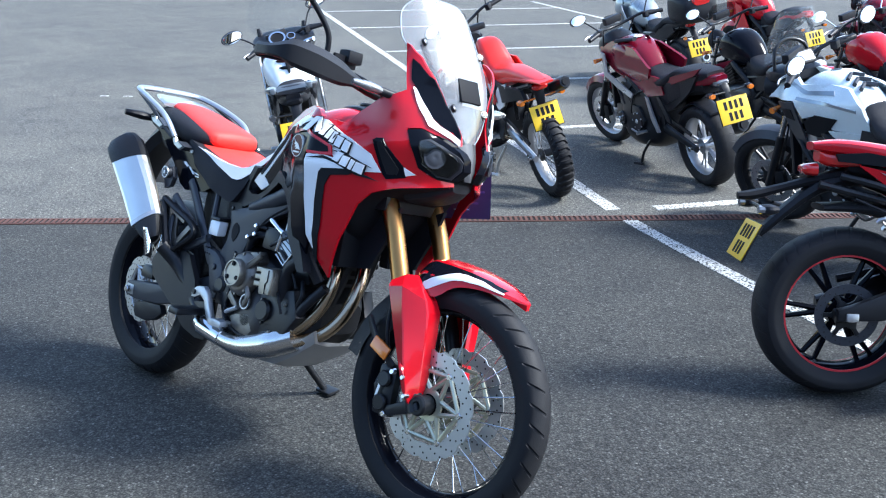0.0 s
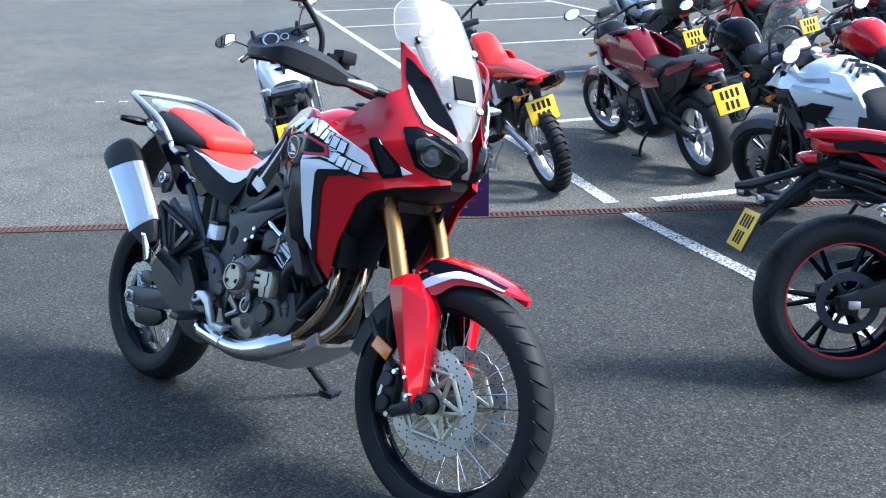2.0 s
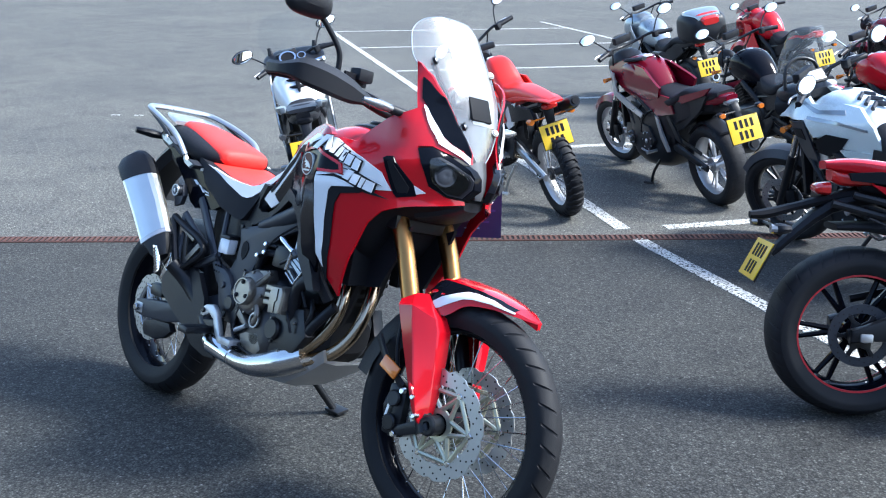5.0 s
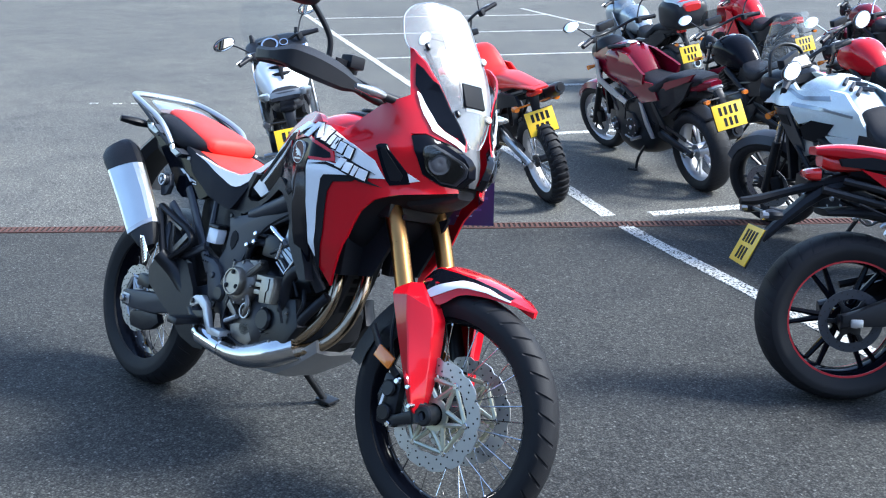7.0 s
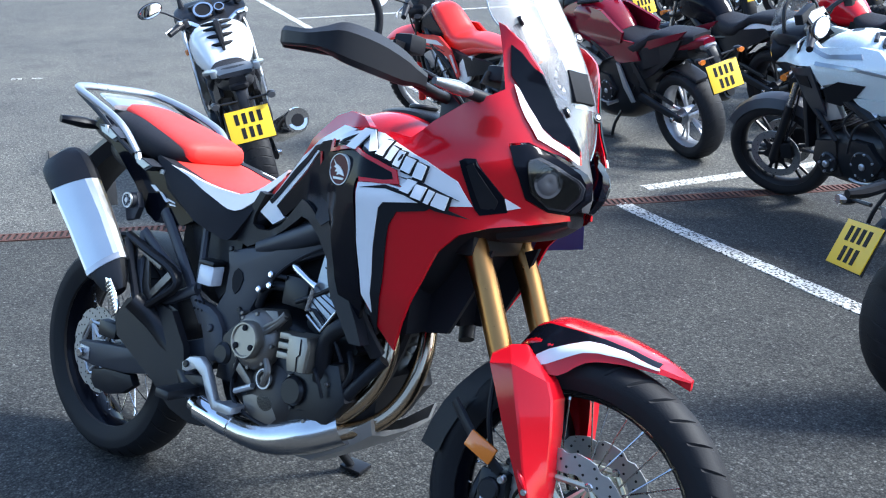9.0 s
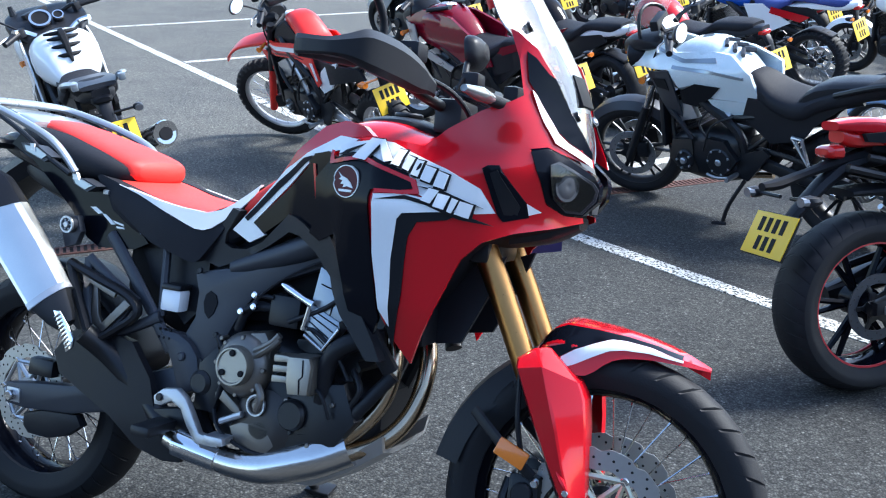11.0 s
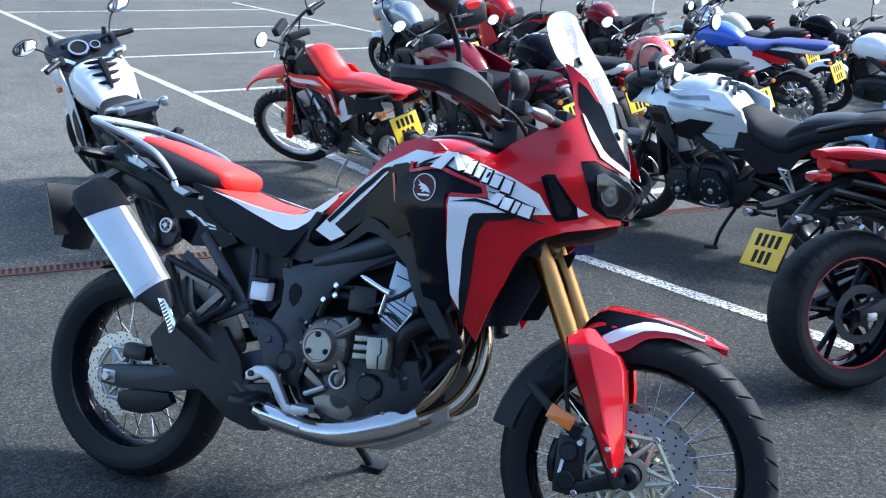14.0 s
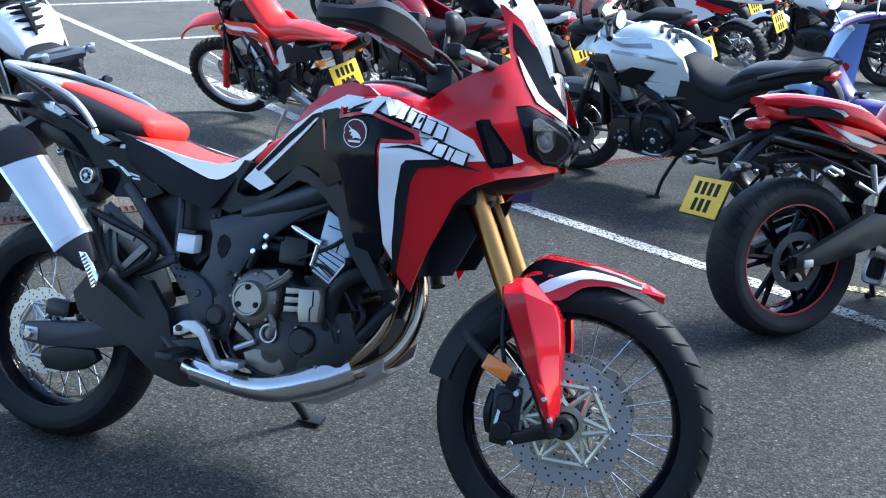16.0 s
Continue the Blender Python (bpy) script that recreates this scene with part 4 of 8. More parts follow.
    # controls
    bz, bx, bw = c.get("bar", head_z + 0.16), top.x - 0.05, c.get("bar_w", 0.37)
    bar = part("handlebar", moved(tube([(bx - 0.1, -bw, bz - 0.01), (bx - 0.04, -bw * 0.6, bz + 0.015), (bx + 0.04, -0.08, bz - 0.02), (bx + 0.04, 0.08, bz - 0.02), (bx - 0.04, bw * 0.6, bz + 0.015), (bx - 0.1, bw, bz - 0.01)], 0.012, 10, 6), turn), c.get("bar_mat", SATIN), root)
    for s in (-1, 1):
        part("grip", moved(tube([(bx - 0.105, s * bw, bz - 0.01), (bx - 0.07, s * (bw - 0.12), bz + 0.002)], 0.018, 10, 1), turn), PLASTIC, bar)
        part("lever", moved(tube([(bx - 0.03, s * (bw - 0.13), bz), (bx - 0.02, s * (bw - 0.06), bz), (bx - 0.045, s * bw, bz - 0.005)], 0.006, 6, 3), turn), ALLOY, bar)
        part("switch_box", moved(box((bx - 0.085, s * (bw - 0.14) - 0.02, bz - 0.025), (bx - 0.04, s * (bw - 0.14) + 0.02, bz + 0.025), 0.006), turn), PLASTIC, bar)
        if c.get("mirrors", True):
            mirror_part(root, (bx - 0.05, s * (bw - 0.14), bz + 0.02), (bx - 0.03 + c.get("mirror_back", 0.0), s * (bw + 0.02), bz + c.get("mirror_up", 0.16)), turn, c.get("mirror_r", 0.055), c.get("mirror_mat"), 1.45, c.get("mirror_tip", 10))
        part("front_hose", moved(tube([(bx, s * 0.16, bz - 0.01), (bx + 0.1, s * 0.12, head_z - 0.02), (top.x + 0.09, s * 0.09, head_z - 0.25), (wb - 0.09, s * 0.1, rf + 0.1)], 0.006, 6, 5), turn), PLASTIC, bar)
        part("footpeg", tube([(px + 0.05, s * 0.13, 0.33 + lift * 0.5), (px + 0.04, s * 0.25, 0.335 + lift * 0.5)], 0.014, 8, 1), ALLOY, root)
        part("peg_bracket", slab([(px - 0.02, 0.3 + lift * 0.5), (px + 0.08, 0.32 + lift * 0.5), (px + 0.02, 0.45 + lift * 0.5), (px - 0.12, 0.5 + lift * 0.5), (px - 0.16, 0.47 + lift * 0.5)], s * 0.125, s * 0.14, 0.003), c.get("bracket", SATIN), root)
    part("instrument", moved(box((bx + 0.05, -0.08, bz + 0.0), (bx + 0.1, 0.08, bz + 0.06), 0.01), turn @ Matrix.Translation((0, 0, 0))), PLASTIC, root)
    # headlight, screen, fairing
    hx, hz, hr = c.get("lamp", (top.x + 0.13, head_z - 0.02, 0.085))
    if hr:
        shell = bmesh.new()
        lathe([(hr * 0.4, 0.09), (hr * 0.85, 0.05), (hr, 0.0), (hr * 1.02, -0.02), (hr * 0.94, -0.022)], 24, (0, 0, 0), shell, ring=False)
        spin = Matrix.Translation((hx, 0, hz)) @ Matrix.Rotation(radians(90), 4, "Z")
        lamp = part("headlight", moved(shell, turn @ spin), c.get("lamp_shell", PLASTIC), root)
        part("headlight_lens", moved(lathe([(hr * 0.92, -0.021), (hr * 0.8, -0.032), (hr * 0.4, -0.042), (0.004, -0.045)], 24, (0, 0, 0), None, ring=False), turn @ spin), c.get("lamp_mat", CLEAR_LENS), lamp, "glowing white headlight lens" if c.get("lamp_mat") == LAMP else "")
    if c.get("fairing"):
        f = c["fairing"]
        fair = part("nose_fairing", body(f[0], 20, 2.4), f[1], root)
        for k_, (out, mat) in enumerate(f[2:]):
            for s in (-1, 1):
                part("fairing_side", panel(out, lambda a, b: 0.205 - 0.42 * max(0, a - wb * 0.76) - 0.15 * max(0, 0.5 - b) - 0.25 * max(0, b - 0.92), s, 0.004 * k_, 0.01, 0.05), mat, fair)
    if c.get("screen"):
        x0, z0, x1, z1, w, mat = c["screen"]
        rings = []
        for i in range(9):
            u = i / 8
            ww = w * (0.6 + 0.55 * math.sin(math.pi * min(1, 0.15 + 0.75 * u)))
            rings.append([(x0 + (x1 - x0) * u - 2.2 * (ww * v) ** 2, ww * v, z0 + (z1 - z0) * u) for v in [j / 4 - 1 for j in range(9)]])
        bm = loft(rings, False, False)
        part("windscreen", thicken(bm, 0.004), mat, root, "", 60)
    # stand and small fittings
    foot = Vector((px + 0.12, 0.2, 0.0))
    foot.z = -math.tan(radians(lean)) * -0.0 + math.tan(radians(lean)) * 0.2 + 0.0
    st = tube([(px + 0.02, 0.11, 0.29), (px + 0.08, 0.18, 0.16), foot], 0.012, 8, 3)
    tube([foot + Vector((-0.03, 0, 0.005)), foot + Vector((0.04, 0.04, 0.012))], 0.014, 8, 1, bm=st)
    part("side_stand", st, c.get("stand", SATIN), root)
    part("chain_guard", tube([(0.02, 0.11, rr + 0.1), (px * 0.5, 0.11, (rr + pz) / 2 + 0.1), (px, 0.1, pz + 0.07)], 0.016, 6, 3, 0.6), PLASTIC, root)
    if c.get("has_hugger", True):
        part("hugger", body([(-0.18, 0.06, rr + 0.27, rr + 0.285), (0.05, 0.075, rr + 0.31, rr + 0.335), (0.25, 0.07, rr + 0.19, rr + 0.22)], 12, 3), PLASTIC, root)
    if c.get("top_box"):
        tb = part("top_box", body([(-0.52, 0.12, seat_z + 0.12, seat_z + 0.28), (-0.47, 0.2, seat_z + 0.08, seat_z + 0.36), (-0.3, 0.23, seat_z + 0.07, seat_z + 0.41), (-0.12, 0.2, seat_z + 0.08, seat_z + 0.38), (-0.08, 0.13, seat_z + 0.12, seat_z + 0.3)], 22, 3.6), PLASTIC, root, "black plastic top box with a silver lid panel")
        part("box_lid", body([(-0.49, 0.13, seat_z + 0.3, seat_z + 0.37), (-0.3, 0.19, seat_z + 0.34, seat_z + 0.425), (-0.12, 0.14, seat_z + 0.32, seat_z + 0.4)], 16, 3), SILVER, tb)
        part("box_reflector", body([(-0.525, 0.09, seat_z + 0.27, seat_z + 0.34), (-0.44, 0.14, seat_z + 0.31, seat_z + 0.395)], 14, 3), RED_LENS, tb)
    for name, path, r, mat in c.get("extra", ()):
        part(name, moved(tube(path, r, 8, 4), turn if name in ("handguard", "brush_guard") else Matrix()), mat, root)
    root.matrix_world = stand_pose(x, y, heading, lean, wb)
    return root


def thicken(bm, t):
    """Gives an open sheet its thickness."""
    bmesh.ops.solidify(bm, geom=bm.faces[:], thickness=t)
    return bm


def bolts(parent, places, y0, y1, r, mat, m=None, name="bolt"):
    """Bolt heads on a bike's flank, each a part; places in x and z."""
    for x, z in places:
        part(name, moved(disc(r, y0, y1, (x, 0, z), 10, 0.0015), m or Matrix()), mat, parent)


HEAD = 153.0


def build_white_tourer():
    c = dict(wb=1.5, paint=WHITE, second=SILVER, tank_w=0.185, tank=1.0, seat=0.8, head=0.9, tail=PLASTIC, bar=1.02, bar_w=0.34, pad=True, rise=0.05, wheel=SATIN, spokes=5, steer=24,
             lamp=(1.3, 0.85, 0.0), mirror_r=0.06, tank_x=(0.46, 1.0), tail_lens=INK, plate=(-0.34, 0.6), mirror_tip=-6, plate_tilt=28, lens=TITAN, blinker=SATIN, cap=SATIN,
             fairing=([(1.08, 0.1, 0.8, 0.93), (1.2, 0.2, 0.74, 0.97), (1.34, 0.22, 0.7, 1.0), (1.5, 0.14, 0.72, 0.98), (1.62, 0.04, 0.78, 0.9)], WHITE, ([(0.72, 0.62), (0.86, 0.86), (1.1, 0.97), (1.35, 1.02), (1.45, 0.9), (1.42, 0.75), (1.25, 0.45), (0.95, 0.34), (0.78, 0.4)], WHITE), ([(0.74, 0.6), (0.82, 0.72), (0.95, 0.66), (1.02, 0.5), (0.9, 0.36), (0.8, 0.42)], INK)),
             screen=(1.5, 1.0, 1.24, 1.36, 0.21, SCREEN), muffler=((0.35, -0.18, 0.34), (-0.22, -0.26, 0.53), 0.07), muffler_mat=STEEL)
    bike = motorcycle(c, -1.79, 1.99, 148.5, "white sports touring motorcycle with a black tank pad", 10)
    dash = part("dashboard", body([(1.0, 0.16, 0.9, 0.955), (1.1, 0.22, 0.92, 1.0), (1.22, 0.24, 0.94, 1.045), (1.34, 0.22, 0.96, 1.075), (1.44, 0.14, 0.98, 1.06)], 20, 3.2), PLASTIC, bike, "black moulded dashboard")
    for y, r in ((0.045, 0.062), (-0.06, 0.032)):
        face = Matrix.Translation((1.1, y, 1.03)) @ Matrix.Rotation(radians(50), 4, "Y") @ Matrix.Rotation(radians(90), 4, "Z")
        dial = part("dial", moved(disc(r, -0.03, 0.012, (0, 0, 0), 24, 0.004), face), INK, dash)
        part("dial_rim", moved(lathe([(r * 0.82, 0.01), (r * 1.04, 0.006), (r * 1.04, 0.018), (r * 0.82, 0.018)], 28), face), CHROME, dial)
    for s in (-1, 1):
        part("dash_post", tube([(1.3, s * 0.17, 1.05), (1.31, s * 0.175, 1.11)], [0.024, 0.014], 8, 1), PLASTIC, dash)
        part("bar_clamp", tube([(1.02, s * 0.1, 0.95), (1.04, s * 0.16, 0.985), (1.0, s * 0.22, 1.0)], 0.017, 8, 3), CHROME, dash)
        part("grab_rail", tube([(0.1, s * 0.13, 0.8), (-0.12, s * 0.15, 0.87), (-0.26, s * 0.11, 0.895)], [0.014, 0.016, 0.016], 8, 4, 1.3), SILVER, bike, "silver-grey grab rail")
        part("rail_end", box((-0.3, s * 0.115 - 0.016, 0.868), (-0.255, s * 0.115 + 0.016, 0.905), 0.006), SILVER, bike)
    part("tail_rack", body([(0.1, 0.1, 0.82, 0.85), (-0.1, 0.12, 0.83, 0.868), (-0.24, 0.09, 0.845, 0.87)], 14, 4), GREY, bike)
    part("silencer_ring", moved(lathe([(0.035, 0.0), (0.068, 0.0), (0.068, 0.02), (0.035, 0.02)], 24), Matrix.Translation((-0.222, -0.26, 0.532)) @ Matrix.Rotation(radians(-80), 4, "Z")), CHROME, bike)


def build_enduro():
    c = dict(wb=1.445, rr=0.33, rf=0.345, rw=0.125, fw=0.085, rim_r=0.235, frim=0.265, spokes="wire", wheel=ALLOY, knobs=1, paint=ENDURO_RED, second=WHITE, tank_w=0.1, tank=0.99, tank_mat=PLASTIC, seat=0.87, head=0.97, lift=0.1, seat_mat=ENDURO_RED,
             high_fender=0.83, usd=True, fork=SATIN, fork_low=ENDURO_RED, tail=ENDURO_RED, bar=1.17, bar_w=0.37, rise=0.03, detail=True, seat_end=-0.06, discs=1, plate=(-0.13, 0.635), plate_tilt=18, plate_size=(0.21, 0.165), lamp=(1.2, 1.0, 0.055), lamp_shell=PLASTIC, mirror_r=0.055, tank_x=(0.74, 1.12), rake=27,
             seat_form=[(-0.2, 0.035, 0.885, 0.905), (-0.02, 0.065, 0.85, 0.917), (0.28, 0.085, 0.82, 0.925), (0.46, 0.1, 0.76, 0.905), (0.57, 0.108, 0.73, 0.905), (0.65, 0.106, 0.78, 0.975), (0.74, 0.1, 0.86, 1.052), (0.83, 0.085, 0.92, 1.068), (0.9, 0.06, 0.95, 1.05)],
             tail_form=[(0.5, 0.115, 0.74, 0.83), (0.3, 0.1, 0.81, 0.87), (0.1, 0.085, 0.85, 0.89), (-0.12, 0.07, 0.875, 0.904), (-0.26, 0.05, 0.885, 0.9)],
             side=([(1.27, 0.82), (1.173, 0.862), (0.916, 0.878), (0.75, 0.9), (0.633, 0.905), (0.5, 0.835), (0.455, 0.67), (0.5, 0.64), (0.57, 0.765), (0.7, 0.8), (1.0, 0.775), (1.22, 0.75)], ENDURO_RED), trim=(([(1.2, 0.835), (0.95, 0.85), (0.7, 0.873), (0.6, 0.85), (0.72, 0.842), (0.95, 0.822)], WHITE), ([(1.2, 0.8), (0.95, 0.808), (0.72, 0.825), (0.6, 0.81), (0.72, 0.81), (0.98, 0.79)], MAROON), ([(0.5, 0.8), (0.53, 0.8), (0.49, 0.68), (0.475, 0.69)], WHITE)),
             muffler=((0.15, -0.13, 0.72), (-0.2, -0.15, 0.84), 0.048), muffler_mat=SATIN, frame=SATIN, arm=ALLOY, lens=AMBER, blinker=AMBER, stand=ALLOY, belly=0.32, steer=34, has_hugger=False)
    bike = motorcycle(c, -0.98, 3.49, 156.0, "red trail motorcycle with a high mudguard and knobbly tyres", 15)
    for s in (-1, 1):
        part("rear_panel", panel([(0.515, 0.635), (0.44, 0.75), (0.36, 0.8), (0.2, 0.845), (0.273, 0.744), (0.344, 0.65), (0.47, 0.595)], 0.125, s, 0.008, 0.012, 0.05), WHITE, bike, "white side number panel")
        part("radiator_guard", panel([(1.3, 0.77), (1.23, 0.77), (1.07, 0.56), (1.11, 0.545)], 0.115, s, 0.0, 0.012, 0.05), ENDURO_RED, bike)
        part("frame_beam", tube([(0.98, s * 0.09, 0.84), (0.82, s * 0.13, 0.75), (0.72, s * 0.14, 0.64), (0.66, s * 0.14, 0.5), (0.63, s * 0.13, 0.34)], [0.02, 0.024, 0.024, 0.022, 0.02], 8, 4, 0.7), ALLOY, bike, "bare aluminium frame beam")
        part("fuel_side", panel([(1.06, 0.88), (0.98, 0.96), (0.84, 1.02), (0.72, 0.95), (0.66, 0.9), (0.8, 0.87)], 0.105, s, 0.0, 0.02, 0.05), PLASTIC, bike, "black tank side")
    part("headlight_mask", body([(1.13, 0.07, 0.84, 1.06), (1.2, 0.09, 0.86, 1.1), (1.26, 0.08, 0.88, 1.06), (1.3, 0.04, 0.9, 0.98)], 16, 3), PLASTIC, bike, "black headlight mask")
    part("bar_pad", box((1.03, -0.09, 1.09), (1.09, 0.09, 1.14), 0.015), SATIN, bike)
    part("tank_cap", moved(disc(0.035, 0, 0.03, (0, 0, 0), 18, 0.006), Matrix.Translation((0.93, 0, 1.02)) @ Matrix.Rotation(radians(90), 4, "X")), WHITE, bike)



def build_dark_red_bike():
    c = dict(wb=1.53, detail=True, paint=MAROON, tank_w=0.16, tank=1.02, seat=0.82, head=0.92, tail=MAROON, bar=1.1, bar_w=0.38, rise=0.07, wheel=ALLOY, spokes=5, plate=(-0.4, 0.66), seat_end=-0.2, tank_x=(0.6, 1.22), tail_lens=CLEAR_LENS, lamp=(1.36, 0.88, 0.075), rw=0.165,
             side=([(0.3, 0.68), (0.55, 0.62), (0.8, 0.72), (0.75, 0.8), (0.35, 0.8)], MAROON), fairing=([(1.12, 0.1, 0.86, 1.0), (1.25, 0.14, 0.8, 1.04), (1.38, 0.12, 0.8, 1.0), (1.46, 0.06, 0.84, 0.94)], PLASTIC, ([(1.34, 0.89), (1.12, 0.9), (1.1, 0.75), (0.9, 0.69), (0.69, 0.63), (0.73, 0.59), (0.95, 0.64), (1.22, 0.73)], SILVER)),
             screen=(1.42, 0.98, 1.3, 1.16, 0.1, SMOKE), muffler=((0.3, -0.16, 0.3), (-0.2, -0.19, 0.46), 0.06), muffler_mat=SATIN)
    bike = motorcycle(c, -0.45, 4.62, 156.0, "dark red road motorcycle with silver cast wheels", 12)
    bars = bmesh.new()
    for s in (-1, 1):
        tube([(0.8, s * 0.08, 1.03), (1.02, s * 0.13, 1.0)], 0.016, 8, 1, 1.6, bm=bars)
    part("tank_strip", bars, PLASTIC, bike)
    for s in (-1, 1):
        part("tank_flank", panel([(1.3, 0.92), (1.1, 0.99), (0.75, 0.97), (0.45, 0.86), (0.5, 0.775), (0.78, 0.69), (1.06, 0.75)], lambda x, z: 0.165 - 0.4 * max(0.0, z - 0.88) - 0.2 * max(0.0, 0.8 - z), s, 0.0, 0.02, 0.04), MAROON, bike, "dark red tank flank")
        part("tail_flash", panel([(0.507, 0.719), (0.2, 0.83), (-0.21, 0.95), (-0.126, 0.884), (0.2, 0.77), (0.427, 0.688)], 0.125, s, 0.006, 0.02, 0.05), MAROON, bike)
        part("side_cover", panel([(0.9, 0.7), (0.5, 0.72), (0.1, 0.83), (-0.14, 0.88), (-0.02, 0.74), (0.25, 0.56), (0.55, 0.46), (0.85, 0.5)], 0.12, s, 0.0, 0.03, 0.06), PLASTIC, bike, "black side cover")
    part("sticker", box((0.86, -0.03, 1.022), (0.92, 0.03, 1.028), 0.001), WHITE, bike)
    part("engine_block", body([(0.38, 0.12, 0.3, 0.72), (0.5, 0.15, 0.2, 0.74), (0.75, 0.17, 0.15, 0.72), (0.98, 0.165, 0.17, 0.74), (1.1, 0.11, 0.3, 0.76), (1.15, 0.06, 0.42, 0.74)], 18, 3.4), SATIN, bike, "black engine block")
    part("inner_mudguard", body([(0.42, 0.09, 0.5, 0.74), (0.25, 0.1, 0.64, 0.78), (0.05, 0.1, 0.69, 0.84), (-0.15, 0.085, 0.74, 0.88)], 14, 3), INK, bike)
    for s in (-1, 1):
        part("footrest_hanger", panel([(0.52, 0.62), (0.56, 0.63), (0.5, 0.46), (0.42, 0.36), (0.38, 0.37), (0.46, 0.5)], 0.172, s, 0.0, 0.014, 0.04), ALLOY, bike, "bare alloy footrest hanger")
        part("pillion_hanger", panel([(0.36, 0.66), (0.4, 0.65), (0.27, 0.48), (0.21, 0.47), (0.22, 0.5)], 0.16, s, 0.0, 0.014, 0.04), SATIN, bike)


def build_pearl_bike():
    c = dict(wb=1.41, rf=0.315, frim=0.24, paint=PEARL, tank_w=0.155, tank=1.045, seat=0.8, head=0.95, tail=PLASTIC, bar=1.1, bar_w=0.36, rise=0.12, wheel=SATIN, spokes=6, plate=(-0.47, 0.6), seat_end=-0.28, tank_x=(0.46, 1.06), lamp=(1.3, 0.94, 0.075), rw=0.16, fender=GREY, steer=22, mirror_up=0.11, mirror_back=-0.16, detail=True, mirror_r=0.062, cap=SATIN,
             seat_form=[(0.57, 0.06, 0.82, 0.885), (0.49, 0.1, 0.76, 0.89), (0.36, 0.145, 0.7, 0.815), (0.2, 0.155, 0.67, 0.79), (0.08, 0.14, 0.73, 0.835), (-0.1, 0.12, 0.79, 0.89), (-0.26, 0.09, 0.85, 0.928), (-0.33, 0.05, 0.89, 0.92)],
             screen=(1.34, 1.05, 1.17, 1.38, 0.15, TALL_SCREEN), muffler=((0.34, -0.15, 0.32), (-0.12, -0.19, 0.46), 0.055), muffler_mat=SATIN, arm=SATIN, lens=CLEAR_LENS)
    bike = motorcycle(c, 1.7, 3.61, 156.5, "pearl white adventure motorcycle with a black stepped seat", 11)

    def flank(x, z):
        w = lerp_table(((0.3, 0.13), (0.5, 0.155), (0.7, 0.19), (0.9, 0.215), (1.05, 0.2), (1.2, 0.13)), x)
        return w - 0.85 * max(0.0, z - 0.91) - 0.32 * max(0.0, 0.88 - z)

    for s in (-1, 1):
        shell = part("tank_shroud", panel([(0.46, 0.9), (0.6, 0.985), (0.72, 1.0), (0.94, 0.985), (1.06, 1.03), (1.21, 1.0), (1.28, 0.875), (1.14, 0.887), (0.945, 0.905), (0.9, 0.8), (0.79, 0.83), (0.7, 0.75), (0.43, 0.735)], flank, s, 0.0, 0.02, 0.035), PEARL, bike, "pearl white tank shroud")
        part("shroud_crease", panel([(0.5, 0.87), (0.68, 0.9), (0.92, 0.915), (0.92, 0.93), (0.7, 0.918), (0.5, 0.885)], flank, s, 0.006, 0.01, 0.03), SILVER, shell)
        part("shroud_hatch", panel([(0.66, 0.95), (0.86, 0.945), (1.05, 0.985), (1.06, 1.0), (0.86, 0.962), (0.68, 0.972)], flank, s, 0.005, 0.008, 0.03), SILVER, shell)
        part("air_vent", panel([(0.889, 0.785), (0.788, 0.834), (0.64, 0.82), (0.715, 0.749), (0.814, 0.691), (0.895, 0.707)], flank, s, 0.008, 0.03, 0.03), INK, shell, "black hexagonal air vent")
        part("lower_shroud", panel([(0.733, 0.745), (0.42, 0.738), (0.318, 0.668), (0.48, 0.6), (0.583, 0.648), (0.7, 0.69)], flank, s, 0.004, 0.02, 0.035), PEARL, bike)
        part("lower_edge", panel([(0.72, 0.7), (0.583, 0.648), (0.48, 0.6), (0.5, 0.585), (0.62, 0.61), (0.74, 0.68)], flank, s, 0.002, 0.02, 0.035), GREY, bike)
        part("radiator_shroud", panel([(1.13, 0.874), (0.943, 0.9), (0.93, 0.849), (0.916, 0.539), (1.02, 0.617), (1.1, 0.806)], flank, s, 0.012, 0.014, 0.035), GREY, bike, "dark grey radiator shroud")
        part("shroud_slot", panel([(1.08, 0.84), (0.97, 0.85), (0.965, 0.78), (1.05, 0.79)], flank, s, 0.016, 0.006, 0.035), INK, bike)
        part("pillion_bracket", tube([(0.22, s * 0.15, 0.6), (0.12, s * 0.16, 0.46), (0.16, s * 0.16, 0.6), (0.22, s * 0.15, 0.6)], 0.011, 8, 1), ALLOY, bike)
        part("tail_grip", tube([(0.0, s * 0.13, 0.84), (-0.2, s * 0.12, 0.9), (-0.34, s * 0.07, 0.91)], 0.015, 8, 4), SATIN, bike)
    display = part("instrument_display", moved(box((-0.012, -0.075, -0.045), (0.012, 0.075, 0.045), 0.01), Matrix.Translation((1.1, 0, 1.1)) @ Matrix.Rotation(radians(38), 4, "Y")), PLASTIC, bike)
    part("display_glass", moved(box((-0.015, -0.06, -0.032), (-0.0125, 0.06, 0.032), 0.001), Matrix.Translation((1.1, 0, 1.1)) @ Matrix.Rotation(radians(38), 4, "Y")), MIRROR, display, "instrument glass full of bright sky")
    part("screen_brace", tube([(1.2, -0.13, 1.04), (1.22, -0.1, 1.16), (1.24, 0, 1.2), (1.22, 0.1, 1.16), (1.2, 0.13, 1.04)], 0.011, 8, 4), SATIN, bike)
